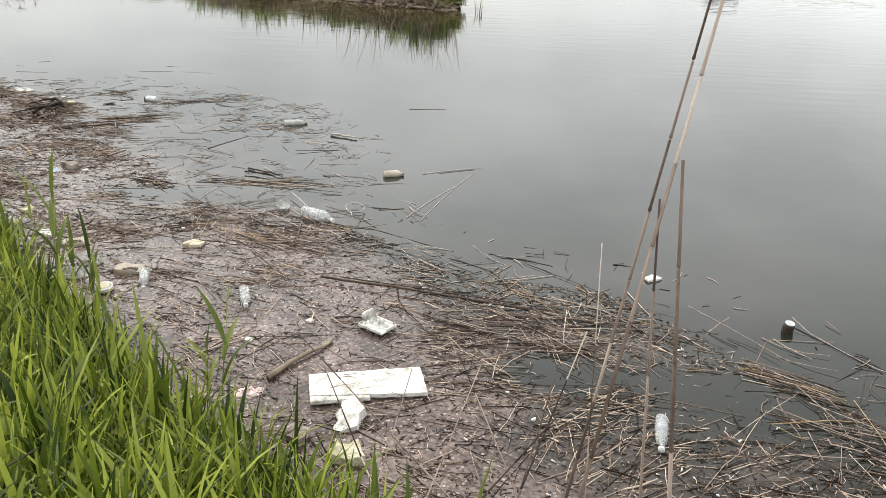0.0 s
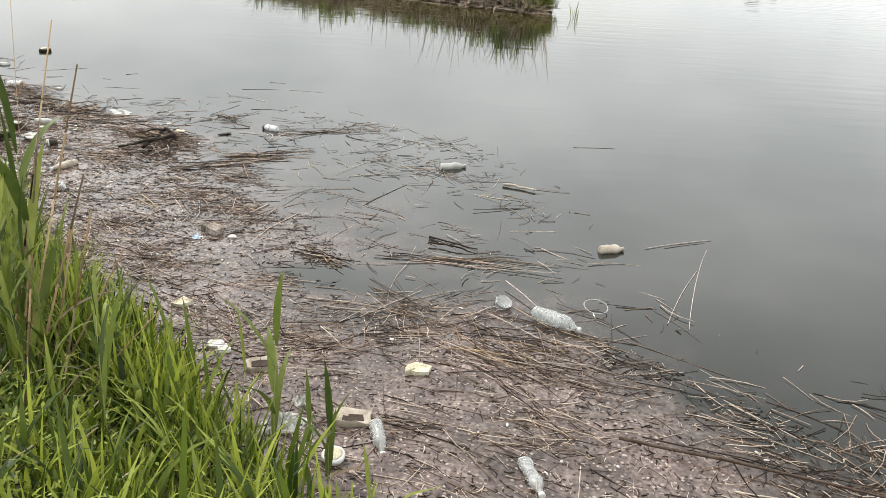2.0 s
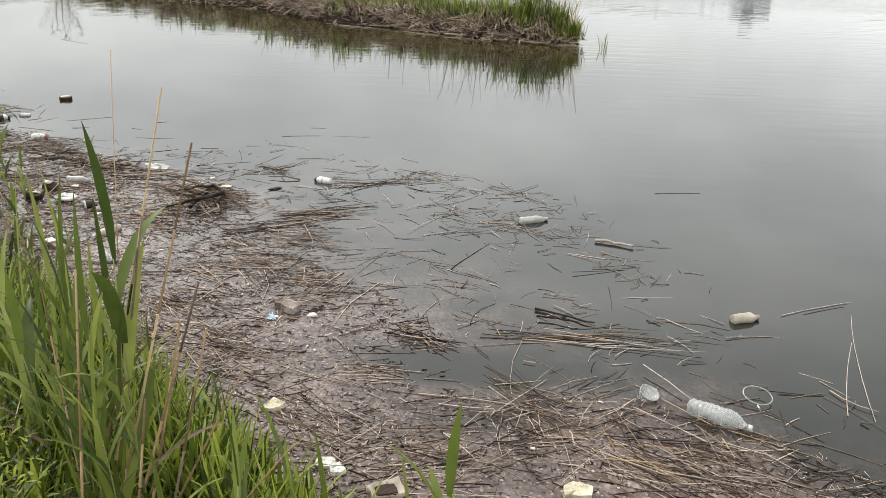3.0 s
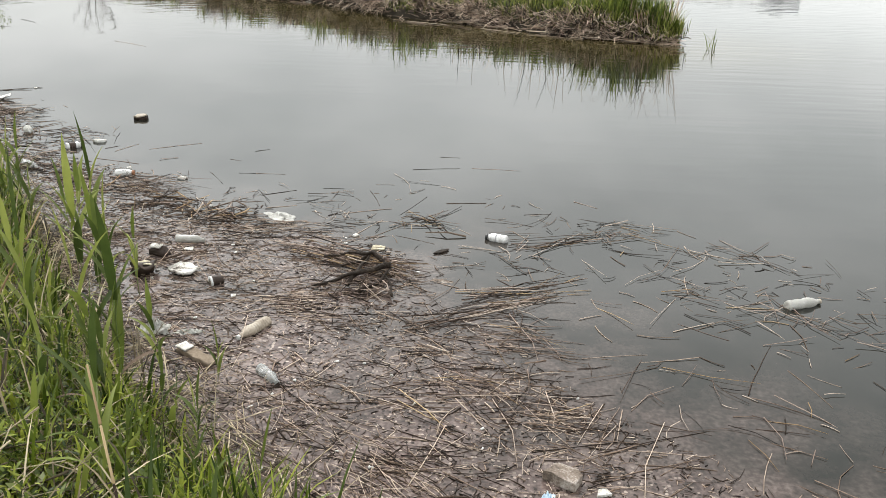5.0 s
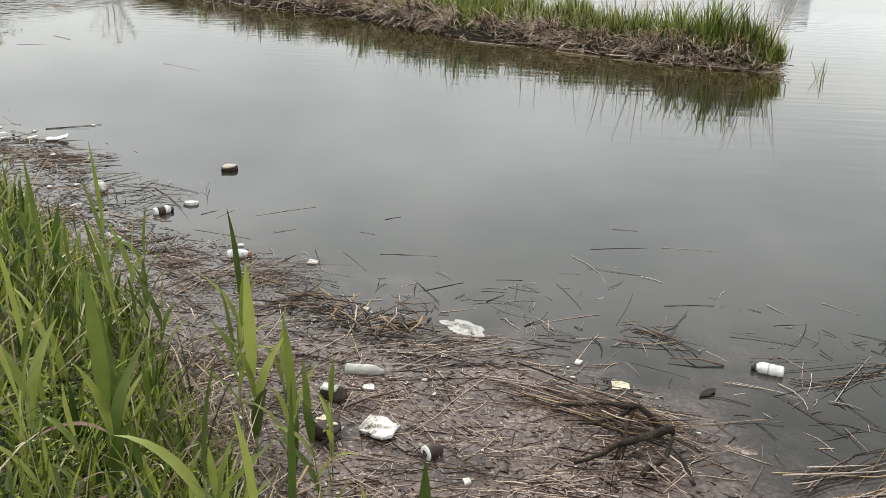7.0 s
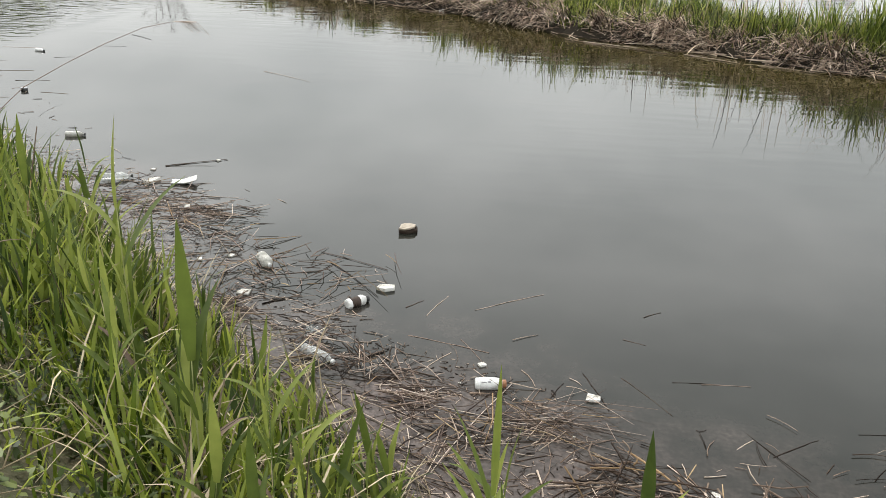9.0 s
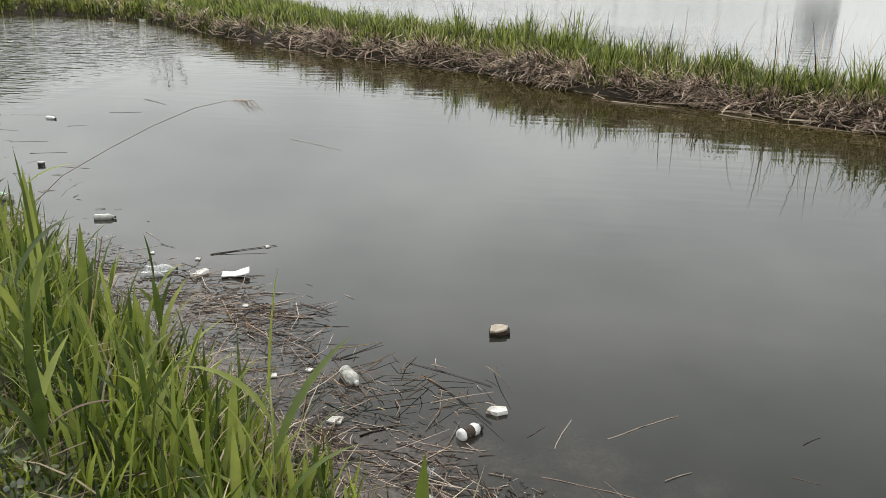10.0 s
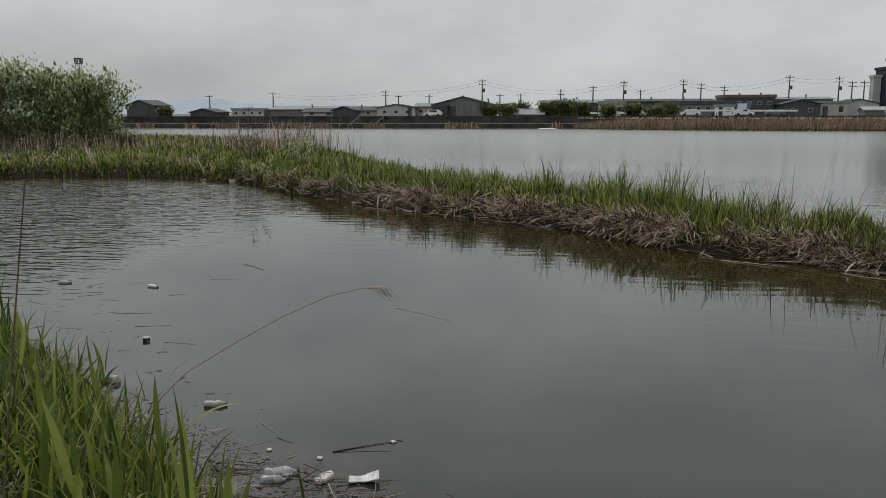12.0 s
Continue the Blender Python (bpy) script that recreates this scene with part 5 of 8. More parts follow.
def build_bush(name, x, y, z, height, width, seed, label, stems=7, leaves=22, leaf=0.2, material=None, category="bush", bare=False, limb=0.09, reach_most=0.52, clump=0.0, twigs=110):
    """A many-stemmed bush: limbs that fork, and a crown of small leaves."""
    r = random.Random(seed)
    ob = thing(name, pose(x, y, z), label, category)
    limbs = bmesh.new()
    tips = []
    for s in range(stems):
        a = 2 * math.pi * s / stems + r.uniform(-0.4, 0.4)
        reach = r.uniform(0.12, reach_most) * width
        h = height * r.uniform(0.72, 1.0)
        pts = [Vector((0.15 * math.cos(a), 0.15 * math.sin(a), 0))]
        for k in range(1, 6):
            q = k / 5
            pts.append(Vector((math.cos(a) * reach * q ** 0.8 + r.uniform(-0.12, 0.12), math.sin(a) * reach * q ** 0.8 + r.uniform(-0.12, 0.12), h * q ** 0.85)))
        tube(pts, [limb * (1 - 0.16 * k) for k in range(6)], 6, limbs)
        for k in range(1, 6):
            tips.append(pts[k])
            for _ in range(5):
                b = r.uniform(0, 6.28)
                L = r.uniform(0.5, 1.15) * width * 0.17
                e = pts[k] + Vector((math.cos(b) * L, math.sin(b) * L, r.uniform(0.1, 0.9) * L - (0.3 if k <= 2 else 0)))
                m = pts[k].lerp(e, 0.5) + Vector((0, 0, 0.1))
                tube([pts[k], m, e], [0.33 * limb, 0.2 * limb, 0.08 * limb], 4, limbs)
                tips += [e, m]
    part("trunk", limbs, M_BARK, ob)
    # twigs fill the crown down to the ground, uneven all round
    for _ in range(0 if bare else twigs):
        a, q = r.uniform(0, 6.28), r.random() ** 0.8
        w = width * 0.5 * (1 - max(0, q - 0.35) ** 2 * 1.6) * r.uniform(0.45, 1.0) * (0.8 + 0.35 * noise.noise((math.cos(a) * 1.5, math.sin(a) * 1.5 + seed, q * 3)))
        tips.append(Vector((math.cos(a) * w, math.sin(a) * w, height * (0.06 + 0.9 * q))))
    if not bare:
        v, f = leaf_cloud([tuple(p) for p in tips], clump or width * 0.075, leaves, leaf, leaf * 0.42)
        v[:, 2] = np.maximum(v[:, 2], 0.05)
        me = quads_mesh("crown", v, f)
        me.materials.append(material or M_WILLOW)
        part("crown", me, None, ob)
    return ob


for wx, wy, wh, ww, ws, lab in ((-36.2, 55.5, 4.2, 4.0, 11, "pale green willow bush in fresh leaf on the dyke"), (-39.6, 56.5, 4.9, 5.8, 12, "tall pale green willow bush with many stems"),
                                (-43.4, 55.5, 5.3, 6.2, 13, "wide pale green willow bush on the dyke"), (-48.0, 57.0, 5.3, 6.0, 17, "wide pale green willow bush on the dyke")):
    build_bush("willow_bush", wx, wy, 0.4, wh, ww, ws, lab, stems=9, leaves=11, leaf=0.27, limb=0.075, clump=0.26, twigs=420, reach_most=0.5)
for k, (wx, wy, wh, ww) in enumerate(((-33.8, 54.8, 0.9, 2.2), (-36.3, 55.2, 1.2, 2.8), (-38.6, 55.2, 1.1, 2.6), (-41.2, 54.8, 1.4, 3.0), (-44.0, 54.4, 1.7, 3.2), (-46.8, 54.4, 2.2, 3.6))):
    build_bush("undergrowth_bush", wx, wy, 0.4, wh, ww, 70 + k, "dark tangled undergrowth at the foot of the willows", stems=7, leaves=4, leaf=0.18, material=M_HEDGE, category="bush", limb=0.025, clump=0.25, twigs=60)
build_bush("bare_shrub", -21.0, 42.5, 0.5, 2.3, 2.4, 14, "bare reddish-brown shrub with thin upright twigs", stems=9, bare=True, category="shrub", limb=0.022, reach_most=0.5)
build_bush("low_shrub", -19.0, 43.0, 0.45, 0.9, 2.0, 15, "low scrubby shrub with sparse pale leaves", stems=6, leaves=6, leaf=0.09, category="shrub", clump=0.12, limb=0.03)

# ---------------------------------------------------------------- the far shore
M_CONC = surface("weathered_concrete", [(0.3, (0.13, 0.125, 0.12)), (0.7, (0.3, 0.29, 0.27))], rough=0.9, scale=0.6, bump=0.3)
M_DARKCONC = surface("dark_stained_concrete", [(0.35, (0.022, 0.022, 0.022)), (0.65, (0.085, 0.082, 0.077))], rough=0.9, scale=0.5, gloss=0.15)
M_METALWALL = surface("grey_metal_cladding", [(0.3, (0.10, 0.105, 0.108)), (0.7, (0.19, 0.195, 0.198))], rough=0.6, scale=0.5, stretch=(6, 6, 0.6), gloss=0.15)
M_DARKWALL = surface("dark_cladding", [(0.3, (0.045, 0.047, 0.052)), (0.7, (0.10, 0.10, 0.105))], rough=0.6, scale=0.5, stretch=(6, 6, 0.6), gloss=0.15)
M_CREAM = surface("cream_render_wall", [(0.3, (0.30, 0.275, 0.24)), (0.7, (0.44, 0.41, 0.37))], rough=0.8, scale=0.6, gloss=0.15)
M_PALEWALL = surface("pale_grey_wall", [(0.3, (0.30, 0.30, 0.30)), (0.7, (0.46, 0.46, 0.46))], rough=0.7, scale=0.6, gloss=0.15)
M_ROOF = surface("grey_sheet_roof", [(0.3, (0.16, 0.165, 0.17)), (0.7, (0.30, 0.31, 0.31))], rough=0.5, scale=0.5, stretch=(5, 0.5, 1), gloss=0.15)
M_ROOFDK = surface("dark_tile_roof", [(0.3, (0.04, 0.04, 0.044)), (0.7, (0.095, 0.095, 0.10))], rough=0.6, scale=0.8, gloss=0.15)
M_ROOFBR = surface("brown_sheet_roof", [(0.3, (0.10, 0.06, 0.055)), (0.7, (0.2, 0.13, 0.12))], rough=0.6, scale=0.8, gloss=0.15)
M_GLASS = surface("dark_window_glass", [(0.3, (0.02, 0.022, 0.025)), (0.7, (0.06, 0.065, 0.07))], rough=0.1, scale=1)
M_BLUE = surface("blue_painted_panel", [(0.3, (0.05, 0.10, 0.22)), (0.7, (0.10, 0.18, 0.34))], rough=0.5, scale=1)
M_SIGNW = surface("white_sign_panel", [(0.3, (0.6, 0.6, 0.6)), (0.7, (0.76, 0.76, 0.76))], rough=0.5, scale=1)
M_POLE = surface("grey_concrete_pole", [(0.3, (0.06, 0.06, 0.06)), (0.7, (0.14, 0.14, 0.135))], rough=0.8, scale=2, gloss=0.15)
M_WIRE = surface("black_cable", [(0.3, (0.03, 0.03, 0.03)), (0.7, (0.07, 0.07, 0.07))], rough=0.6, gloss=0.15)
# the haze of distance is put into the hills' blue base colour
M_HILL = surface("hillside_painted_haze", [(0.3, (0.34, 0.39, 0.45)), (0.7, (0.42, 0.47, 0.53))], rough=1.0, scale=0.004)
M_FARREED = leafy("tan_reed_bed", [(0.15, (0.075, 0.052, 0.03)), (0.5, (0.24, 0.165, 0.10)), (0.85, (0.46, 0.35, 0.25))], 0.25, patch=0.2)
M_SILO = surface("dark_navy_cladding", [(0.3, (0.012, 0.015, 0.024)), (0.7, (0.028, 0.034, 0.05))], rough=0.6, scale=0.5, stretch=(6, 6, 0.6), gloss=0.15)
M_FARGROUND = surface("far_flat_ground", [(0.3, (0.10, 0.10, 0.07)), (0.7, (0.2, 0.19, 0.15))], rough=0.95, scale=0.05)


def build_far_land():
    bm = bmesh.new()
    for x0, x1, y0, y1, z0, z1 in ((-3000, 3000, 157.5, 4000, -0.5, 2.0),):
        box(x1 - x0, y1 - y0, z1 - z0, bm=bm, at=((x0 + x1) / 2, (y0 + y1) / 2, z0))
    me = from_bm("far_ground", bm, M_FARGROUND, False)
    tagged(new("far_ground", me), "flat land behind the embankment reaching the horizon", "ground", kind="structure")
    # the embankment: a revetment, a ledge, an upper wall with a coping
    bm = bmesh.new()
    box(700, 2.4, 1.3, bm=bm, at=(-60, 156.2, -0.5))
    me = from_bm("revetment", bm, M_DARKCONC, False)
    tagged(new("revetment", me), "dark stained concrete revetment at the far waterline", "wall", kind="structure")
    bm = bmesh.new()
    box(700, 0.5, 0.14, bm=bm, at=(-60, 155.2, 0.82))
    tagged(new("ledge", from_bm("ledge", bm, M_CONC, False)), "pale concrete ledge along the revetment", "ledge", kind="structure")
    bm = bmesh.new()
    box(700, 0.5, 1.15, bm=bm, at=(-60, 157.3, 0.9))
    tagged(new("embankment_wall", from_bm("embankment_wall", bm, M_DARKCONC, False)), "long dark concrete embankment wall", "wall", kind="structure")
    bm = bmesh.new()
    box(700, 0.7, 0.12, bm=bm, at=(-60, 157.2, 2.06))
    tagged(new("coping", from_bm("coping", bm, M_DARKCONC, False)), "concrete coping on the embankment wall", "coping", kind="structure")


build_far_land()


def build_reed_beds():
    sets = []
    n = 24000
    x = rng.uniform(-6, 120, n)
    edge = np.interp(x, [-6, -2, 10, 45, 120], [151, 148, 141, 134, 120])
    y = edge + rng.random(n) ** 0.8 * 9
    k = y < 154.5
    p = np.stack([x, y, np.full(n, -0.05)], 1)[k]
    n = len(p)
    hh = np.interp(p[:, 1] - edge[k], [0, 1.5, 8], [1.1, 1.7, 2.2]) * np.interp(p[:, 0], [-6, 0, 5], [0.6, 0.9, 1.0])
    sets.append(ribbons(p, rng.uniform(0, 6.28, n), hh * rng.uniform(0.75, 1.2, n), rng.uniform(0.035, 0.09, n), rng.uniform(0, 0.35, n), rng.uniform(0, 0.8, n), 3))
    heads = p[rng.random(n) < 0.14]
    heads[:, 2] += 1.75
    n = 2600
    x = rng.uniform(-120, -8, n)
    k = lumps(x, x * 0.3, 6) > 0.12
    p = np.stack([x, rng.uniform(153.2, 155, n), np.full(n, -0.05)], 1)[k]
    n = len(p)
    sets.append(ribbons(p, rng.uniform(0, 6.28, n), rng.uniform(0.5, 1.5, n), rng.uniform(0.1, 0.25, n), rng.uniform(0, 0.3, n), rng.uniform(0, 0.6, n), 3))
    n = len(heads)
    stuff("reed_heads", [ribbons(heads, rng.uniform(0, 6.28, n), rng.uniform(0.25, 0.5, n), rng.uniform(0.09, 0.16, n), rng.uniform(0.2, 0.9, n), rng.uniform(0.2, 1.0, n), 2)], M_THATCH, "pale feathery seed heads above the far reed bed", "reeds")
    n = 5000
    x = rng.uniform(-5, 120, n)
    edge = np.interp(x, [-6, -2, 10, 45, 120], [151, 148, 141, 134, 120])
    p = np.stack([x, edge + rng.uniform(-0.2, 1.6, n), np.full(n, -0.02)], 1)
    p = p[lumps(x, x * 0.2, 5) + rng.normal(0, 0.3, n) > -0.2]
    n = len(p)
    stuff("far_shore_grass", [ribbons(p, rng.uniform(0, 6.28, n), rng.uniform(0.3, 0.75, n), rng.uniform(0.08, 0.2, n), rng.uniform(0.1, 0.8, n), rng.uniform(0.1, 1.0, n), 3)], M_HEDGE, "olive green growth along the foot of the far reeds", "grass")
    stuff("far_reed_bed", sets, M_FARREED, "broad bed of tan dry reeds along the far shore", "reeds")
    bm = bmesh.new()
    pts = [(-6, 151.5), (-2, 149), (10, 142), (45, 135), (140, 118), (160, 158), (-6, 158)]
    bm.faces.new([bm.verts.new((a, b, 0.12)) for a, b in pts])
    r = bmesh.ops.extrude_face_region(bm, geom=bm.faces[:])
    for v in r["geom"]:
        if isinstance(v, bmesh.types.BMVert):
            v.co.z = -0.5
    tagged(new("reed_bank", from_bm("reed_bank", bm, M_SOIL, False)), "low muddy bank under the far reed bed", "ground", kind="structure")


build_reed_beds()


def window(parent, x, y, z, w, h):
    ob = part("window", box(w, 0.06, h, at=(x, y, z)), M_PALEWALL, parent, "pale framed window", smooth=False)
    part("pane", box(w * 0.84, 0.04, h * 0.8, at=(x, y - 0.03, z + h * 0.1)), M_GLASS, ob, smooth=False)


def building(x, y, w, d, h, rise, wall, roof, label, style="gable_front", windows=(), door=None, z=2.0, category="building", name="house"):
    """A building: wall block, roof with eaves, windows and a door. gable_front shows its gable, gable_side its long slope, flat a parapet, shed a single slope."""
    ob = thing(name, pose(x, y, z), label, category)
    bm = bmesh.new()
    if style == "gable_front":
        prof = [(-w / 2, 0), (w / 2, 0), (w / 2, h), (0, h + rise), (-w / 2, h)]
        a = [bm.verts.new((px, -d / 2, pz)) for px, pz in prof]
        b = [bm.verts.new((px, d / 2, pz)) for px, pz in prof]
        bm.faces.new(a)
        bm.faces.new(b[::-1])
        for k in range(5):
            bm.faces.new((a[k], b[k], b[(k + 1) % 5], a[(k + 1) % 5]))
    elif style == "gable_side":
        prof = [(-d / 2, 0), (d / 2, 0), (d / 2, h), (0, h + rise), (-d / 2, h)]
        a = [bm.verts.new((-w / 2, py, pz)) for py, pz in prof]
        b = [bm.verts.new((w / 2, py, pz)) for py, pz in prof]
        bm.faces.new(a)
        bm.faces.new(b[::-1])
        for k in range(5):
            bm.faces.new((a[k], b[k], b[(k + 1) % 5], a[(k + 1) % 5]))
    else:
        box(w, d, h, bm=bm)
    part("wall", bm, wall, ob, smooth=False)
    bm = bmesh.new()
    t, o = 0.16, 0.45
    if style == "gable_front":
        pr = [(-w / 2 - o, h - o * rise / (w / 2)), (0, h + rise), (w / 2 + o, h - o * rise / (w / 2))]
        pr = [(px, pz + 0.02) for px, pz in pr] + [(px, pz + t) for px, pz in pr[::-1]]
        a = [bm.verts.new((px, -d / 2 - o, pz)) for px, pz in pr]
        b = [bm.verts.new((px, d / 2 + o, pz)) for px, pz in pr]
    elif style == "gable_side":
        pr = [(-d / 2 - o, h - o * rise / (d / 2)), (0, h + rise), (d / 2 + o, h - o * rise / (d / 2))]
        pr = [(py, pz + 0.02) for py, pz in pr] + [(py, pz + t) for py, pz in pr[::-1]]
        a = [bm.verts.new((-w / 2 - o, py, pz)) for py, pz in pr]
        b = [bm.verts.new((w / 2 + o, py, pz)) for py, pz in pr]
    if style.startswith("gable"):
        n = len(a)
        bm.faces.new(a)
        bm.faces.new(b[::-1])
        for k in range(n):
            bm.faces.new((a[k], b[k], b[(k + 1) % n], a[(k + 1) % n]))
    else:
        box(w + 0.5, d + 0.5, 0.25 + rise, bm=bm, at=(0, 0, h + 0.01))
    part("roof", bm, roof, ob, smooth=False)
    for wx, wz, ww, wh in windows:
        window(ob, wx, -d / 2 - 0.03, wz, ww, wh)
    if door:
        dx, dw, dh = door
        part("door", box(dw, 0.08, dh, at=(dx, -d / 2 - 0.04, 0)), M_DARKWALL, ob, smooth=False)
    return ob


def build_town():
    W4 = lambda w, n, z, s: [(-w / 2 + (k + 0.5) * w / n, z, s, s * 0.85) for k in range(n)]
    building(-110, 203, 6.8, 9, 2.7, 1.2, M_DARKWALL, M_ROOFDK, "dark gabled shed behind the embankment", door=(1, 2.4, 2.1))
    building(-94.5, 204, 6.6, 8, 1.0, 0.8, M_DARKWALL, M_ROOFDK, "low dark shed with a rounded roof")
    building(-83.5, 205, 8, 8, 1.4, 0.3, M_PALEWALL, M_ROOF, "low pale grey workshop", style="flat", windows=W4(8, 4, 0.5, 0.7))
    building(-69.5, 206, 17, 10, 1.6, 0.7, M_METALWALL, M_ROOF, "long low grey metal shed", style="gable_side")
    building(-54.0, 207, 12, 10, 1.3, 0.9, M_CREAM, M_ROOFDK, "low house with a dark tiled roof", style="gable_side", windows=W4(12, 5, 0.4, 0.8))
    building(-46.3, 201, 9.0, 7, 1.9, 0.8, M_PALEWALL, M_ROOFDK, "small pale house with a shallow gabled roof", windows=W4(8, 3, 0.6, 0.9), door=(3.2, 0.9, 1.9))
    building(-39.6, 203, 5.0, 7, 2.2, 0.7, M_CREAM, M_ROOF, "narrow cream house with a grey roof", style="gable_side", windows=W4(5, 2, 0.8, 0.9))
    building(-30.7, 204, 12.5, 16, 2.7, 1.6, M_METALWALL, M_ROOFDK, "large grey metal hall with a gabled front", door=(-3, 3.2, 2.2))
    building(-16.2, 197, 7.4, 5, 0.5, 1.1, M_METALWALL, M_PALEWALL, "low shed with a pale sheet roof", style="gable_side")
    building(-4.5, 212, 17, 12, 3.0, 0.7, M_DARKWALL, M_ROOF, "long hall with a light sloping roof edge", style="gable_side")
    building(2.6, 199, 5.6, 6, 2.6, 0.4, M_CREAM, M_ROOF, "cream house with two dark windows", style="flat", windows=[(-1.2, 1.0, 1.1, 1.0), (1.6, 0.9, 1.0, 1.2)], door=(2.3, 0.8, 1.9))
    building(14.0, 211, 24, 14, 3.2, 0.6, M_DARKWALL, M_ROOFDK, "long dark warehouse with a low roof", style="gable_side")
    building(22.5, 203, 12, 8, 2.5, 0.4, M_METALWALL, M_ROOFDK, "grey factory unit with a row of windows", style="flat", windows=W4(12, 6, 1.2, 1.0))
    building(33.0, 208, 11, 10, 4.0, 0.4, M_DARKWALL, M_ROOFBR, "dark factory block with a brown roof", style="flat", windows=W4(11, 5, 2.4, 0.9))
    building(40.5, 210, 21, 12, 3.6, 0.5, M_METALWALL, M_ROOF, "long factory hall with stepped grey roofs", style="gable_side", windows=W4(21, 7, 1.4, 1.1))
    building(42.5, 200, 7.5, 7, 2.5, 0.9, M_DARKWALL, M_ROOFDK, "dark shed beside the factory", windows=W4(7, 2, 0.8, 0.9))
    building(49.3, 201, 6.2, 6, 2.6, 0.3, M_CREAM, M_ROOF, "cream boxy house with doors", style="flat", windows=[(1.6, 0.6, 1.1, 1.6)], door=(-1.6, 1.0, 2.0))
    building(55.2, 204, 8, 8, 2.6, 0.9, M_PALEWALL, M_ROOFDK, "pale house with a dark roof", windows=W4(8, 3, 0.8, 0.9), door=(2.6, 0.9, 1.9))
    building(64.4, 206, 6.0, 8, 10.0, 0.3, M_SILO, M_SILO, "tall black silo building", style="flat", name="silo_block", windows=W4(5, 2, 3.0, 1.0))
    building(60.5, 207, 1.6, 2.4, 8.3, 0.3, M_PALEWALL, M_PALEWALL, "pale tower beside the silo", style="flat", name="stair_tower")
    building(63.6, 206, 1.9, 3.0, 12.0, 0.3, M_METALWALL, M_ROOF, "grey vent stack on the silo building", style="flat", name="vent_stack")
    # company boards in plain colours, and parked vans
    for x, w, m in ((27.6, 3.4, M_BLUE), (31.6, 3.2, M_BLUE)):
        ob = thing("sign_board", pose(x, 202, 2.0), "large blue and white sign board on posts", "sign", group="sign boards")
        part("board", box(w, 0.2, 1.9, at=(0, 0, 1.0)), m, ob, smooth=False)
        part("panel", box(w * 0.6, 0.08, 1.2, at=(-w * 0.1, -0.15, 1.5)), M_SIGNW, ob, smooth=False)
        for s in (-1, 1):
            part("post", box(0.14, 0.14, 1.0, at=(s * w * 0.4, 0, 0)), M_POLE, ob, smooth=False)
    for x, m in ((54.0, M_PALEWALL),):
        ob = thing("van", pose(x, 176, 2.0), "white box van parked behind the embankment", "van", group="parked vans")
        part("body", box(3.6, 1.7, 1.5, 0.15, at=(0, 0, 0.35)), m, ob)
        part("windscreen", box(0.8, 1.5, 0.6, 0.05, at=(1.45, 0, 1.1)), M_GLASS, ob)
        for sx in (-1.1, 1.1):
            for sy in (-0.75, 0.75):
                part("wheel", lathe([(0.2, -0.09), (0.32, -0.08), (0.32, 0.08), (0.2, 0.09)], 12), M_BLACK, ob, at=pose(sx, sy, 0.32, 0, 0, 90))


build_town()


def build_pole(x, y, top, arms=2, box_on=False, label="concrete utility pole with cross arms"):
    ob = thing("utility_pole", pose(x, y, 2.0), label, "utility pole", group="utility poles")
    h = top - 2.0
    part("mast", tube([(0, 0, 0), (0, 0, h * 0.5), (0, 0, h)], [0.19, 0.16, 0.12], 8), M_POLE, ob)
    for k in range(arms):
        part("cross_arm", box(1.9 - 0.3 * k, 0.12, 0.12, at=(0, -0.16, h - 0.5 - 0.8 * k)), M_POLE, ob, smooth=False)
        for s in (-0.75, 0.0, 0.75):
            part("insulator", lathe([(0.05, 0), (0.07, 0.1), (0.04, 0.25)], 6, axis_x=False), M_SIGNW, ob, at=Matrix.Translation((s * (1 - 0.15 * k), -0.16, h - 0.38 - 0.8 * k)))
    if box_on:
        part("transformer", lathe([(0.26, 0), (0.3, 0.05), (0.3, 0.75), (0.22, 0.85)], 10, axis_x=False), M_POLE, ob, at=Matrix.Translation((0.38, 0, h - 3.1)))


POLES = [(-97.1, 210, 7.4), (-80.3, 210, 8.0), (-51.4, 210, 8.3), (-49.0, 214, 7.3), (-40.6, 210, 7.2), (-27.6, 210, 10.8), (-23.6, 214, 7.4), (-18.3, 210, 7.4), (-8.8, 210, 8.3), (-1.3, 207, 9.0),
         (5.9, 210, 10.2), (10.0, 212, 8.2), (19.5, 210, 10.4), (22.9, 206, 9.4), (29.1, 212, 9.0), (41.8, 205, 10.9), (53.8, 210, 10.8), (56.0, 208, 9.7), (57.9, 206, 9.7)]
for i, (px, py, pt) in enumerate(POLES):
    build_pole(px, py, pt, arms=2 if pt > 8.2 else 1, box_on=i in (5, 10, 12, 15, 16))


def build_wires():
    tall = [p for p in POLES if p[2] > 7.9]
    for a, b in zip(tall, tall[1:]):
        for dz in (0.45, 1.2):
            A, B = Vector((a[0], a[1] - 0.2, a[2] - dz)), Vector((b[0], b[1] - 0.2, b[2] - dz))
            pts = [A.lerp(B, q / 8) - Vector((0, 0, 0.9 * (1 - (q / 4 - 1) ** 2) * min(1, (B - A).length / 25))) for q in range(9)]
            me = from_bm("overhead_wire", tube(pts, [0.022] * 9, 4), M_WIRE)
            tagged(new("overhead_wire", me), "thin black overhead wire sagging between poles", "wire", group="overhead wires")


build_wires()


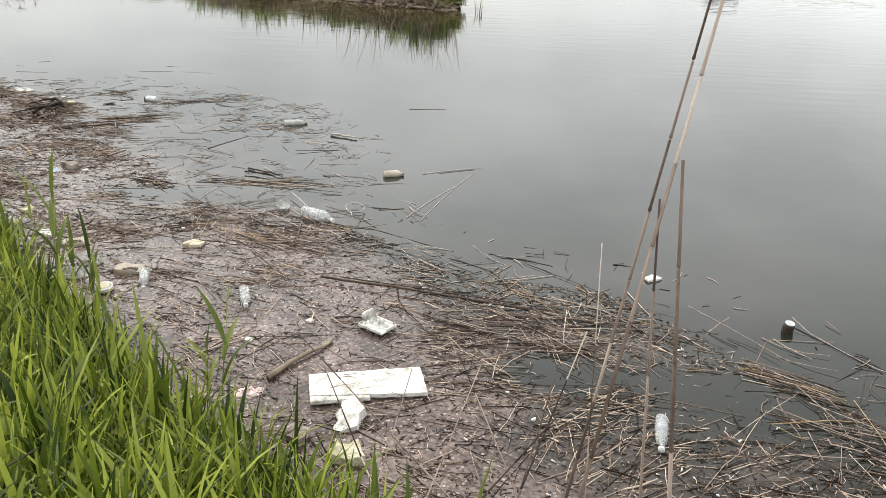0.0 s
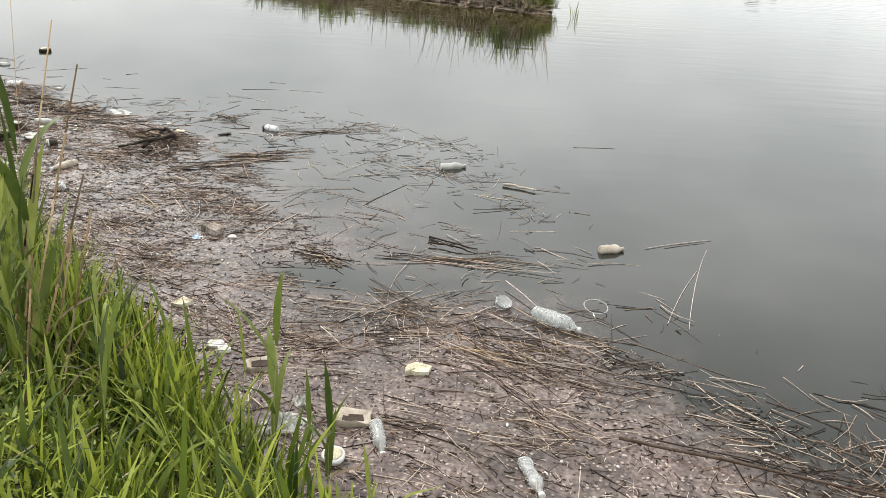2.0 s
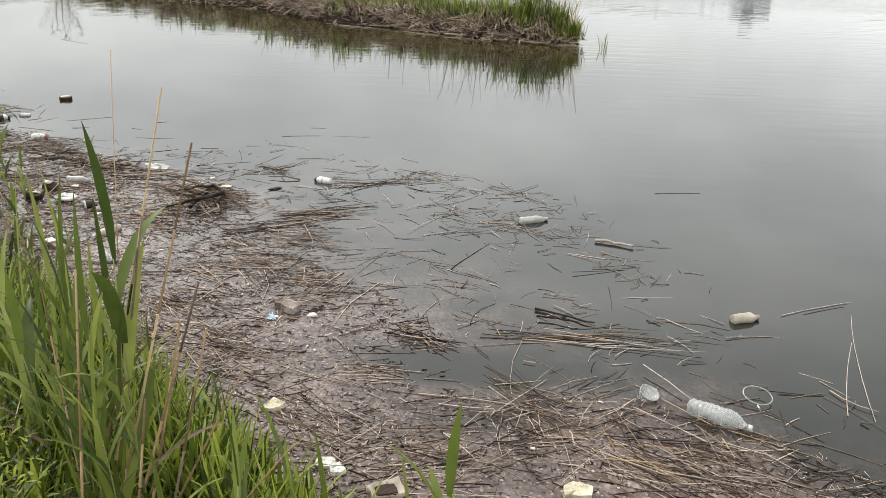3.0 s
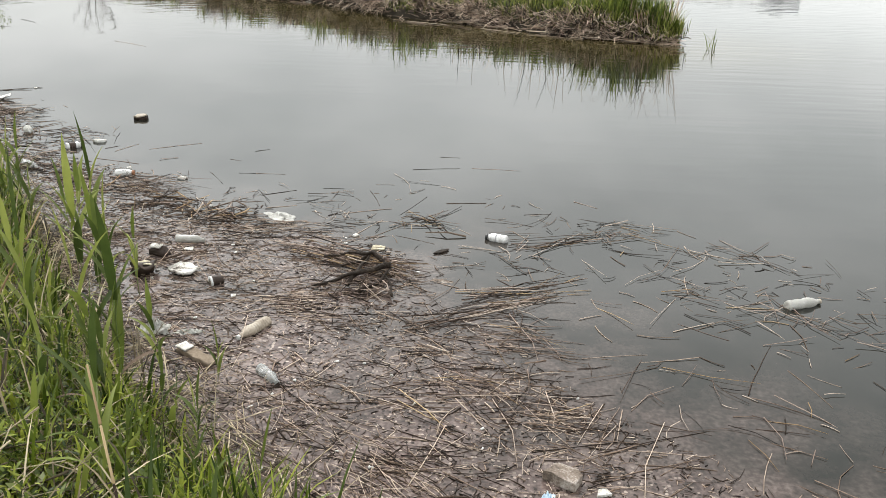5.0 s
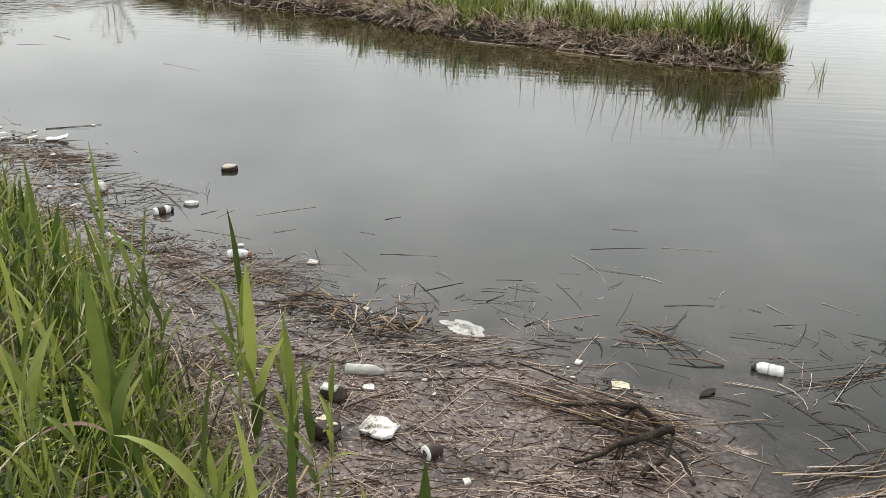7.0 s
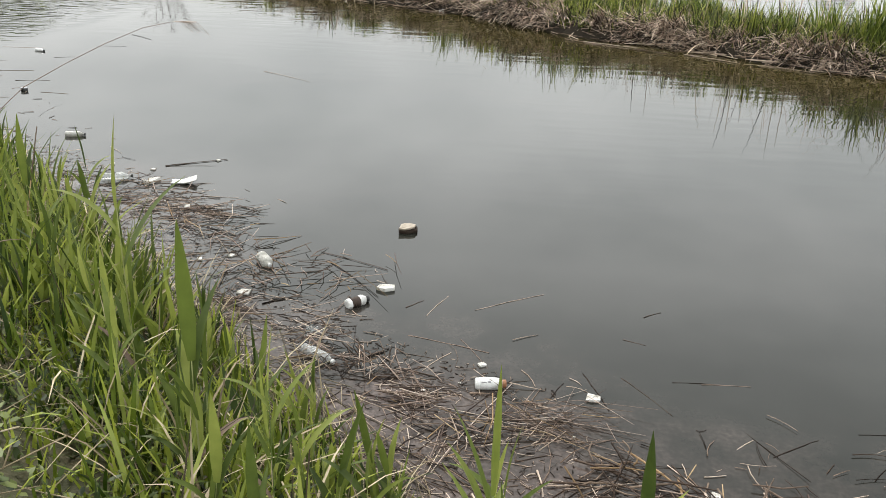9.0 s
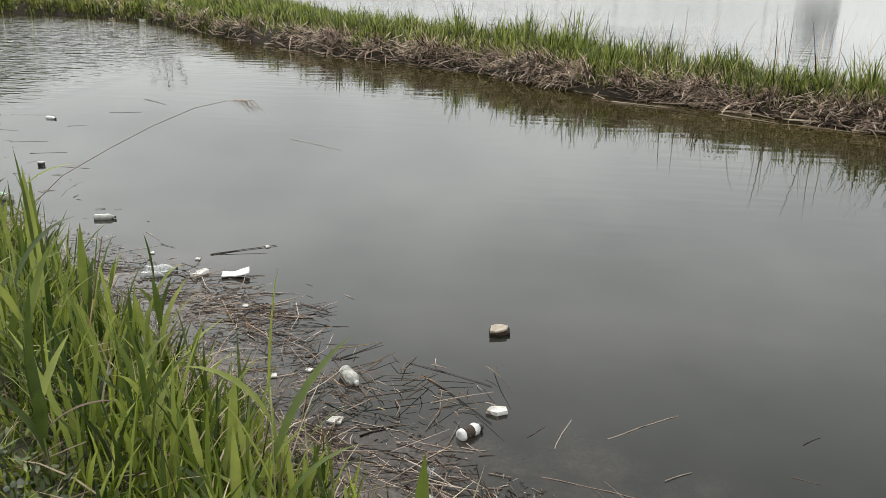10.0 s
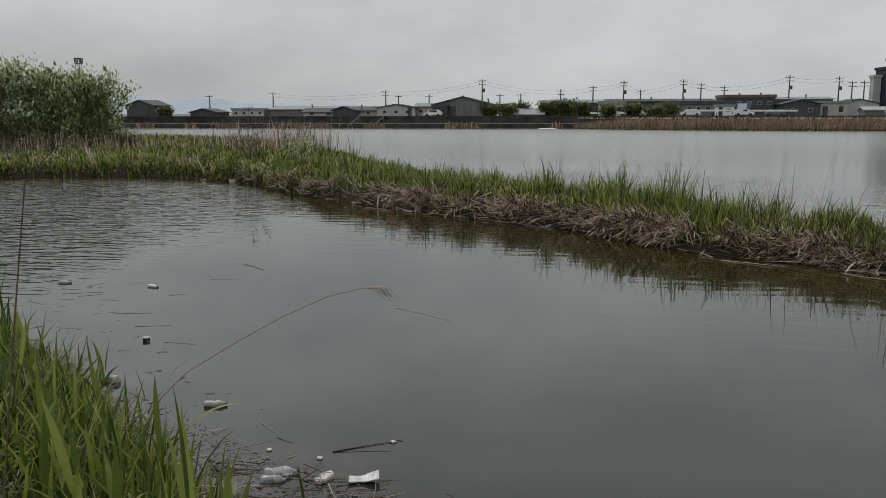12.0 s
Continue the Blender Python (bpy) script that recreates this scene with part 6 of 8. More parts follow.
def build_tower():
    ob = thing("mast_tower", pose(-188, 300, 2.0), "steel lattice mast with antenna panels at its top", "tower")
    for sx in (-1, 1):
        for sy in (-1, 1):
            part("leg", tube([(sx * 1.3, sy * 1.3, 0), (sx * 0.7, sy * 0.7, 21)], [0.14, 0.1], 6), M_POLE, ob)
    for k in range(10):
        z0, z1 = 2.1 * k, 2.1 * (k + 1)
        w0, w1 = 1.3 - 0.6 * z0 / 21, 1.3 - 0.6 * z1 / 21
        s = 1 if k % 2 else -1
        for y in (-1, 1):
            part("brace", tube([(-s * w0, y * w0, z0), (s * w1, y * w1, z1)], [0.06, 0.06], 4), M_POLE, ob)
    for z in (19.2, 21.0):
        part("platform", lathe([(1.5, 0), (1.6, 0.05), (1.6, 0.15), (1.5, 0.2)], 14, axis_x=False), M_POLE, ob, at=Matrix.Translation((0, 0, z)))
    for k in range(8):
        a = k * math.pi / 4
        part("antenna_panel", box(0.35, 0.15, 2.0, 0.03, at=(0, 0, 19.3)), M_POLE, ob, at=pose(1.5 * math.cos(a), 1.5 * math.sin(a), 0, 0, 0, math.degrees(a) + 90))
    part("spike", tube([(0, 0, 21), (0, 0, 23.5)], [0.05, 0.02], 5), M_POLE, ob)


build_tower()


def build_hills():
    for k, (y, h, x0, x1, seed) in enumerate(((2500, 60, -1750, -560, 1), (3100, 44, -1500, -300, 5))):
        xs = np.linspace(x0, x1, 90)
        q = (xs - x0) / (x1 - x0)
        top = h * np.interp(q, [0, 0.2, 0.33, 0.42, 0.55, 0.7, 0.85, 1], [0.3, 0.75, 0.95, 0.78, 0.82, 0.5, 0.28, 0.05])
        top += 3 * np.sin(xs / 37 + seed) + 2 * np.sin(xs / 17 + seed * 2)
        bm = bmesh.new()
        rows = [[bm.verts.new((x, y + dy, max(0.5, t * f) if f else -1.0)) for x, t in zip(xs, top)] for dy, f in ((-220, 0), (-110, 0.45), (-40, 0.85), (0, 1.0), (120, 0.5), (240, 0))]
        for a, b in zip(rows, rows[1:]):
            for i in range(len(xs) - 1):
                bm.faces.new((a[i], a[i + 1], b[i + 1], b[i]))
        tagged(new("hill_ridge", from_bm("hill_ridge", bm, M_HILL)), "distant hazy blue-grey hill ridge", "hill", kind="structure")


build_hills()
for i, (x, y, h, w, lab) in enumerate(((-24.5, 196, 2.3, 4.5, "rounded dark green hedge bush"), (-20.4, 195, 2.0, 5.0, "yellow-green clipped bush"), (-17.5, 199, 2.4, 5.0, "yellow-green clipped bush"), (-11.0, 196, 2.6, 5.0, "dark green evergreen bush"),
                                       (-7.3, 196, 2.9, 5.5, "dark green evergreen bush"), (-3.6, 197, 2.3, 4.0, "dark green evergreen bush"), (12.8, 185, 1.4, 4.0, "low dark shrub"), (-103, 198, 1.5, 4.0, "low dark shrub"))):
    build_bush("garden_bush", x, y, 1.95, h, w, 40 + i, lab + " behind the embankment", stems=6, leaves=6, leaf=0.55, material=M_HEDGE)


def guard_rail(x0, x1, y, z, label="white guard rail on posts behind the embankment"):
    ob = thing("guard_rail", pose(x0, y, 2.0), label, "guard rail", group="guard rails")
    part("rail", box(x1 - x0, 0.1, 0.34, 0.03, at=((x1 - x0) / 2, 0, z - 2.0)), M_SIGNW, ob, smooth=False)
    for k in range(int((x1 - x0) / 3) + 1):
        part("post", box(0.12, 0.12, z - 2.02, at=(0.3 + 3 * k, 0.1, 0)), M_POLE, ob, smooth=False)


guard_rail(16, 27.4, 181, 2.95)
guard_rail(28.4, 38, 182, 2.9)
guard_rail(-2.5, 9.0, 184, 2.5)


def parked_car(x, y, material, label, flip=1):
    """A small car seen from its side: body, cabin, glass and wheels."""
    ob = thing("car", pose(x, y, 2.0, 0, 0, 0 if flip > 0 else 180), label, "car", group="parked cars")
    bm = bmesh.new()
    prof = [(-2.0, 0.3), (2.0, 0.3), (2.05, 0.7), (1.35, 0.88), (0.75, 1.42), (-1.15, 1.46), (-1.85, 0.95), (-2.05, 0.8)]
    a = [bm.verts.new((px, -0.8, pz)) for px, pz in prof]
    b = [bm.verts.new((px, 0.8, pz)) for px, pz in prof]
    bm.faces.new(a)
    bm.faces.new(b[::-1])
    for k in range(len(prof)):
        bm.faces.new((a[k], b[k], b[(k + 1) % len(prof)], a[(k + 1) % len(prof)]))
    part("body", bm, material, ob, smooth=False)
    for sy in (-0.81, 0.81):
        part("side_window", box(1.7, 0.03, 0.36, 0.01, at=(-0.2, sy, 0.96)), M_GLASS, ob, smooth=False)
    for sx in (-1.25, 1.25):
        for sy in (-0.76, 0.76):
            part("wheel", lathe([(0.18, -0.09), (0.31, -0.08), (0.31, 0.08), (0.18, 0.09)], 12), M_BLACK, ob, at=pose(sx, sy, 0.31, 0, 0, 90))


for x, y, m, lab in ((18.5, 190, M_SIGNW, "white parked car behind a guard rail"), (24.5, 190, M_DARKWALL, "dark parked car behind a guard rail"), (29.5, 191, M_SIGNW, "white parked car behind a guard rail"), (36.0, 192, M_METALWALL, "grey parked car behind a guard rail"),
                     (57.5, 188, M_SIGNW, "white parked car beside the silo"), (-36.8, 192, M_SIGNW, "white parked car between houses"), (7.4, 190, M_SIGNW, "white parked car beside a cream house")):
    parked_car(x, y, m, lab, 1 if int(x) % 2 else -1)
# roof details: vents, water tanks and aerials
for x, y, z in ((-30.5, 196.5, 6.0), (-24.9, 197, 5.3), (-68.0, 203, 4.2), (-56.0, 204, 4.1), (12.0, 207, 5.7), (19.0, 205, 5.6), (36.0, 206, 6.5), (31.0, 204, 6.4), (46.0, 207, 6.1), (-8.0, 208, 5.6)):
    ob = thing("roof_vent", pose(x, y, z - 0.25), "small grey vent on a roof", "vent", group="roof vents")
    part("pipe", lathe([(0.14, 0), (0.15, 0.02), (0.15, 0.6), (0.13, 0.62)], 8, axis_x=False), M_POLE, ob)
    part("cowl", lathe([(0.14, 0.63), (0.26, 0.66), (0.22, 0.85), (0.05, 0.92)], 8, axis_x=False), M_ROOF, ob)
building(25.0, 188, 3.4, 3, 1.9, 0.2, M_SIGNW, M_ROOF, "small white site cabin", style="flat", windows=[(0.5, 0.8, 1.0, 0.7)], door=(-1.0, 0.8, 1.8), name="site_cabin", category="cabin")
building(53.3, 186, 4.2, 3.5, 1.2, 0.5, M_METALWALL, M_PALEWALL, "low shed with a pale sheet roof", style="gable_side", name="low_shed", category="shed")
building(-57.8, 196, 5.0, 5, 1.4, 0.8, M_DARKWALL, M_ROOFDK, "small dark shed with a gabled roof", name="low_shed", category="shed")
building(-63.5, 199, 9.0, 6, 1.0, 0.8, M_PALEWALL, M_ROOFDK, "low pale house with a dark roof", style="gable_side", windows=[(-2.5, 0.3, 1.2, 0.6), (1.5, 0.3, 1.2, 0.6)])
building(-35.6, 197, 3.4, 5, 2.1, 0.4, M_DARKWALL, M_ROOFDK, "narrow dark shed between houses", style="flat", door=(0, 1.6, 1.8), name="low_shed", category="shed")
for x, y, h, w, lab in ((0.5, 170, 1.6, 4.5, "olive shrub on the embankment"), (5.5, 172, 1.8, 4.0, "olive shrub on the embankment"), (12.0, 174, 2.0, 5.0, "olive shrub on the embankment"), (9.0, 168, 1.3, 4.0, "olive shrub on the embankment")):
    build_bush("embankment_shrub", x, y, 1.95, h, w, int(90 + x), lab, stems=6, leaves=6, leaf=0.45, material=M_HEDGE, category="shrub")


def build_stair_rails():
    """Two sloping hand rails of the steps down the revetment."""
    for x in (-46.6, -42.0):
        ob = thing("sloping_rail", pose(x, 154.85, 0.0), "pale sloping rail down the revetment", "rail", group="sloping rails")
        part("bar", tube([(0, 0, 0.4), (1.1, 0.2, 1.3), (2.1, 0.4, 2.1)], [0.07, 0.07, 0.07], 6), M_CONC, ob)
        for q in (0.15, 1.1, 2.0):
            part("post", box(0.09, 0.09, 0.75, at=(q, 0.1 + 0.15 * q, 0.38 + 0.8 * q - 0.45)), M_CONC, ob, smooth=False)


build_stair_rails()
ob = thing("white_float", pose(-10.5, 149.4, -0.1), "long white float moored at the far shore", "float")
part("hull", lathe([(0.1, -1.6), (0.22, -1.4), (0.28, 0.0), (0.22, 1.4), (0.1, 1.6)], 12), M_SIGNW, ob)
part("mooring_ring", lathe([(0.05, 1.6), (0.09, 1.62), (0.09, 1.7), (0.05, 1.72)], 8), M_POLE, ob)

# ---------------------------------------------------------------- drift on the water
def drift_places(n, poly, edge, bias):
    """Random places on the water inside a polygon, denser towards its inner side when bias is high; in clumps."""
    p = np.array(poly)
    lo, hi = p.min(0), p.max(0)
    out = np.zeros((0, 2))
    while len(out) < n:
        q = rng.uniform(lo, hi, (n * 4, 2))
        q = q[inside(poly, q[:, 0], q[:, 1])]
        q = q[rng.random(len(q)) > 0.88 * pool_depth(q[:, 0], q[:, 1])]
        c = lumps(q[:, 0] + 3, q[:, 1], 0.75) * 0.5 + 0.5
        q = q[rng.random(len(q)) < (1 - bias) + bias * c]
        out = np.concatenate([out, q])
    return out[:n]


def near_part(p, y0=-1.0, far=0.36):
    """Drop what lies behind the walk, and thin the drift out further along."""
    keep = rng.random(len(p)) < np.interp(p[:, 1], [3.8, 5.4, 6.2, 9.0, 10.5], [1.0, 0.65, 0.8, 0.8, far])
    keep &= rng.random(len(p)) < np.where((p[:, 1] < 4.7) & (p[:, 0] < 1.0), 0.5, 1.0)
    return p[(p[:, 1] > y0) & keep]


def build_straw_litter():
    sets = []
    def lie(p):
        """Straws lie along a slowly turning drift direction, with strays."""
        n = len(p)
        a = -0.5 + 1.1 * lumps(p[:, 0] + 5, p[:, 1], 2.2)
        return np.where(rng.random(n) < 0.68, a + rng.normal(0, 0.35, n), rng.uniform(-np.pi, np.pi, n))

    # small fans of straws that drifted together
    c = near_part(drift_places(210, MAT_POLY, MAT_EDGE, 0.9))
    k = np.repeat(np.arange(len(c)), rng.integers(8, 34, len(c)))
    n = len(k)
    turn = lie(c)
    size = rng.uniform(0.06, 0.2, len(c))
    p = c[k] + rng.normal(0, 1, (n, 2)) * size[k][:, None]
    sets.append(straws(np.concatenate([p, rng.uniform(-0.001, 0.006, (n, 1))], 1), turn[k] + rng.normal(0, 0.28, n), rng.uniform(0.1, 0.42, n), rng.uniform(0.0012, 0.0032, n), rng.normal(0, 0.03, n), rng.normal(0, 0.15, n)))
    # the dense mat
    p = near_part(drift_places(3800, MAT_POLY, MAT_EDGE, 0.97))
    n = len(p)
    sets.append(straws(np.concatenate([p, rng.uniform(-0.001, 0.007, (n, 1))], 1), lie(p), rng.gamma(1.4, 0.14, n) + 0.03, rng.uniform(0.0012, 0.0031, n), rng.normal(0, 0.02, n), rng.normal(0, 0.12, n)))
    # straws standing a little out of the water
    p = near_part(drift_places(420, MAT_POLY, MAT_EDGE, 0.9))
    n = len(p)
    sets.append(straws(np.concatenate([p, rng.uniform(0.01, 0.05, (n, 1))], 1), lie(p), rng.uniform(0.12, 0.4, n), rng.uniform(0.0012, 0.0028, n), rng.normal(0, 0.25, n), rng.normal(0, 0.1, n)))
    # scattered straws beyond
    p = near_part(drift_places(1300, DRIFT_POLY, DRIFT_EDGE, 0.95))
    n = len(p)
    sets.append(straws(np.concatenate([p, rng.uniform(0.0, 0.006, (n, 1))], 1), np.where(rng.random(n) < 0.3, rng.normal(-0.1, 0.5, n), rng.uniform(-np.pi, np.pi, n)), rng.gamma(1.4, 0.085, n) + 0.03, rng.uniform(0.0011, 0.003, n), rng.normal(0, 0.02, n), rng.normal(0, 0.25, n), segs=3))
    # loose knots of straws beyond the mat, lying every way
    c = drift_places(110, DRIFT_POLY, DRIFT_EDGE, 0.8)
    c = c[(c[:, 1] > -1) & (c[:, 1] < 10.5)]
    k = np.repeat(np.arange(len(c)), rng.integers(4, 16, len(c)))
    n = len(k)
    turn = rng.normal(-0.3, 0.7, len(c))
    p = c[k] + rng.normal(0, 0.16, (n, 2))
    sets.append(straws(np.concatenate([p, rng.uniform(0.0, 0.012, (n, 1))], 1), turn[k] + rng.normal(0, 0.9, n), rng.gamma(1.4, 0.1, n) + 0.04, rng.uniform(0.0013, 0.0032, n), rng.normal(0, 0.04, n), rng.normal(0, 0.3, n), segs=3))
    # broken stumps of thick stems, half under water
    p = near_part(drift_places(900, MAT_POLY, MAT_EDGE, 0.97))
    n = len(p)
    sets.append(straws(np.concatenate([p, rng.uniform(0.0, 0.012, (n, 1))], 1), lie(p), rng.uniform(0.04, 0.2, n), rng.uniform(0.0025, 0.0055, n), rng.normal(0, 0.12, n), rng.normal(0, 0.2, n)))
    stuff("straw_litter", sets, M_STRAW, "floating litter of broken tan and brown reed straws", "straw")
    # crumbs of plant matter and foam
    p = near_part(drift_places(26000, MAT_POLY, MAT_EDGE, 0.75))
    n = len(p)
    sets = [straws(np.concatenate([p, rng.uniform(0.0, 0.006, (n, 1))], 1), rng.uniform(-3.2, 3.2, n), rng.uniform(0.01, 0.055, n), rng.uniform(0.001, 0.003, n), rng.normal(0, 0.05, n), rng.normal(0, 0.3, n), segs=2)]
    stuff("plant_crumbs", sets, M_STRAW, "fine floating crumbs of rotting plant matter", "debris")
    p = near_part(drift_places(8500, MAT_POLY, MAT_EDGE, 0.85))
    n = len(p)
    sets = [straws(np.concatenate([p, rng.uniform(0.0, 0.005, (n, 1))], 1), rng.uniform(-3.2, 3.2, n), rng.uniform(0.01, 0.05, n), rng.uniform(0.0015, 0.004, n), rng.normal(0, 0.1, n), rng.normal(0, 0.4, n), segs=2)]
    stuff("dark_crumbs", sets, M_BRANCH, "dark floating crumbs of rotten stems", "debris")
    p = near_part(drift_places(260, MAT_POLY, MAT_EDGE, 0.5))
    n = len(p)
    sets = [straws(np.concatenate([p, np.full((n, 1), 0.004)], 1), rng.uniform(-3.2, 3.2, n), rng.uniform(0.008, 0.03, n), rng.uniform(0.004, 0.010, n), rng.normal(0, 0.1, n), rng.normal(0, 0.2, n), segs=2)]
    stuff("foam_crumbs", sets, M_FOAM, "small white crumbs of broken polystyrene foam", "debris")


build_straw_litter()


def float_stick(x, y, yaw, length, radius, material, label, seed, bend=0.06, z=0.0):
    r = random.Random(seed)
    n = 6
    pts = [(-length / 2 + length * k / n, bend * length * (0.25 - (k / n - 0.5) ** 2) + r.uniform(-1, 1) * radius * 0.8, r.uniform(0, radius * 0.7)) for k in range(n + 1)]
    me = from_bm("reed_stick", tube(pts, [radius * r.uniform(0.75, 1.1) * (1 - 0.35 * k / n) for k in range(n + 1)], 6), material)
    thing("reed_stick", pose(x, y, z, 0, 0, yaw), label, "stick", group="floating reed sticks", mesh=me)


for x, y, yaw, L, rad, m, lab, seed in ((0.99, 5.78, 66, 0.92, 0.0022, M_PLUME, "pale bleached stem afloat on open water", 301), (1.13, 5.95, 72, 1.35, 0.0022, M_PLUME, "long pale bleached stem afloat on open water", 302), (1.15, 6.68, 25, 0.6, 0.003, M_STALK, "pale stick afloat on open water", 303),
                                     (-6.0, 10.17, 66, 0.9, 0.003, M_PLUME, "long pale straw leaning off the bank", 304), (-2.05, 5.12, -32, 1.8, 0.003, M_STALK, "very long thin straw lying across the scum", 305),
                                     (-8.98, 14.24, 32, 0.6, 0.005, M_DARKWOOD, "dark stem afloat by the bank", 307), (-12.85, 21.7, -40, 0.75, 0.004, M_DARKWOOD, "thin dark stem on open water", 308), (-9.3, 18.7, -36, 1.05, 0.003, M_STALK, "thin pale stem on open water", 309), (-7.0, 12.1, -25, 0.6, 0.003, M_STALK, "pale reed stem afloat by straws", 310), (-6.95, 11.8, -50, 0.7, 0.0035, M_DARKWOOD, "bent dark reed stem afloat by straws", 311)):
    float_stick(x, y, yaw, L, rad, m, lab, seed, 0.07, 0.004)
STICKS_SOUTH = [(1.64, 4.59, -23, 0.47), (2.14, 3.85, -7, 0.48), (2.04, 3.30, 119, 0.49), (0.96, 3.97, 37, 0.34), (1.66, 3.30, -46, 0.49), (2.58, 2.59, 58, 0.51), (2.44, 2.38, 6, 0.52), (2.83, 3.61, -60, 0.77),
                (3.34, 3.45, -61, 0.61), (1.53, 2.34, 58, 0.70), (0.53, 3.21, 133, 0.32), (2.71, 2.74, 42, 0.70), (2.91, 3.39, 60, 0.31), (0.17, 3.23, 52, 0.39), (1.38, 3.01, -69, 0.29), (2.93, 2.95, -2, 0.51), (2.75, 3.69, 49, 0.31)]
STICKS_BAY = [(-0.66, 5.71, -51, 0.43), (-1.29, 5.09, 4, 0.40), (-0.65, 6.46, -29, 0.5), (-1.75, 6.49, -2, 0.34), (-1.89, 7.48, 12, 0.38), (0.07, 6.76, 9, 0.36), (-0.19, 6.74, -95, 0.4), (-1.12, 7.41, 63, 0.62), (-0.92, 7.23, -74, 0.38),
              (-1.77, 6.59, -3, 0.36), (-1.33, 7.83, 143, 0.32), (0.83, 9.25, 7, 0.44), (1.19, 6.66, 25, 0.36), (-0.09, 5.56, -56, 0.28), (-0.19, 5.45, 58, 0.29), (-1.17, 5.07, 57, 0.65), (-1.63, 4.76, 0, 0.36)]
STICKS_BAY_EAST = [(0.67, 5.55, 19, 0.21), (-1.11, 5.36, -9, 0.28), (-0.96, 5.98, 12, 0.96), (-0.41, 6.01, -7, 1.26), (0.75, 4.96, -33, 0.64), (-2.42, 5.49, -25, 1.42)]
STICKS_MID = [(-3.11, 11.07, 12, 0.46), (-2.54, 11.12, -4, 0.46), (-3.59, 9.77, 24, 0.41), (-3.23, 9.49, 52, 0.96), (-4.03, 8.86, 12, 0.37), (-5.77, 11.65, 32, 0.26), (-6.47, 11.47, 49, 0.16), (-4.64, 10.72, 3, 0.27), (-2.79, 10.06, 7, 0.34),
              (-3.23, 9.95, -110, 0.53), (-4.42, 10.17, 34, 0.32), (-3.05, 9.66, -110, 0.43), (-3.53, 9.38, 65, 0.41), (-3.15, 9.16, -26, 0.34), (-6.04, 10.27, 58, 0.85), (-2.20, 9.84, 11, 0.23), (-1.78, 10.13, -41, 0.24)]
STICKS_MID_EAST = [(-2.78, 9.36, -52, 0.16), (-3.58, 10.12, -71, 0.42), (-3.00, 11.51, -4, 0.20), (-4.62, 8.75, 38, 0.34), (-2.34, 9.21, 70, 0.3)]
STICKS_NORTH = [(-5.85, 11.59, 34, 0.54), (-8.99, 14.13, 12, 0.48), (-7.85, 12.73, 6, 0.17), (-7.50, 11.64, 98, 0.48), (-6.21, 10.97, -16, 0.52), (-6.35, 10.57, 117, 0.42), (-5.62, 10.43, 68, 0.42), (-4.81, 10.72, 3, 0.25), (-4.93, 11.54, 36, 0.15),
                (-5.09, 11.15, -23, 0.14), (-5.97, 10.62, 130, 0.23), (-6.73, 11.83, 112, 0.25), (-5.37, 10.56, -72, 0.38), (-5.10, 10.55, -57, 0.41), (-6.32, 11.47, 70, 0.33), (-6.05, 10.88, -61, 0.36), (-8.72, 12.32, 95, 0.42), (-8.25, 12.98, 106, 0.4)]
STICKS_FAR = [(-13.2, 18.2, 12, 0.5), (-13.9, 18.9, -8, 0.35), (-14.6, 19.3, 20, 0.6), (-15.2, 19.5, -15, 0.4), (-14.2, 20.1, 5, 0.7), (-13.1, 19.4, 30, 0.3), (-15.9, 20.3, 8, 0.6), (-14.9, 18.6, -25, 0.4), (-12.6, 17.6, 15, 0.45), (-15.6, 21.2, 3, 0.5), (-11.9, 16.9, -5, 0.4), (-12.9, 20.6, 10, 0.5)]
for i, (x, y, yaw, L) in enumerate(STICKS_FAR + STICKS_SOUTH + STICKS_BAY + STICKS_BAY_EAST + STICKS_MID + STICKS_MID_EAST + STICKS_NORTH):
    dark = i % 5 < 3
    float_stick(x, y, yaw, L, 0.0024 if i % 2 else 0.0034, M_DARKWOOD if dark else M_STALK, "thin dark wet stick floating on the water" if dark else "thin tan reed stick floating on the water", i)
float_stick(-3.62, 8.88, -34, 0.8, 0.006, M_DARKWOOD, "thin dark stick lying against a dead branch", 207, 0.05, 0.03)
float_stick(0.99, 3.94, -16, 1.38, 0.010, M_DARKWOOD, "long dark reed pole floating on the drift", 201, 0.02, 0.028)
float_stick(1.02, 4.01, -15, 1.2, 0.004, M_DARKWOOD, "long dark thin reed pole floating on the drift", 202, 0.02, 0.012)
float_stick(0.38, 3.1, 56, 0.50, 0.017, M_WOOD, "short weathered grey wooden stake", 203, 0.01, 0.012)
float_stick(-0.53, 6.4, -29, 0.40, 0.009, M_DARKWOOD, "dark waterlogged stick among the straws", 204, 0.05, 0.012)
float_stick(-0.58, 6.33, -15, 0.26, 0.007, M_DARKWOOD, "dark waterlogged stick among the straws", 205, 0.1, 0.02)
float_stick(0.0, 7.77, -21, 0.3, 0.014, M_TANPL, "pale broken stick lying in the drift", 206, 0.05, 0.012)


for x, y, yaw, L, rad, seed in ((-4.4, 23.2, -42, 1.5, 0.011, 211), (-3.35, 22.5, -40, 0.9, 0.010, 216), (-2.42, 22.02, -40, 1.1, 0.010, 212), (-4.12, 23.2, -30, 1.1, 0.009, 213), (-8.0, 27.4, -35, 0.9, 0.012, 214), (-12.6, 30.6, -40, 1.1, 0.015, 215), (-1.3, 21.3, -36, 0.9, 0.009, 217)):
    float_stick(x, y, yaw, L, rad, M_STALK, "long pale reed pole floating along the dyke", seed, 0.03, 0.012)


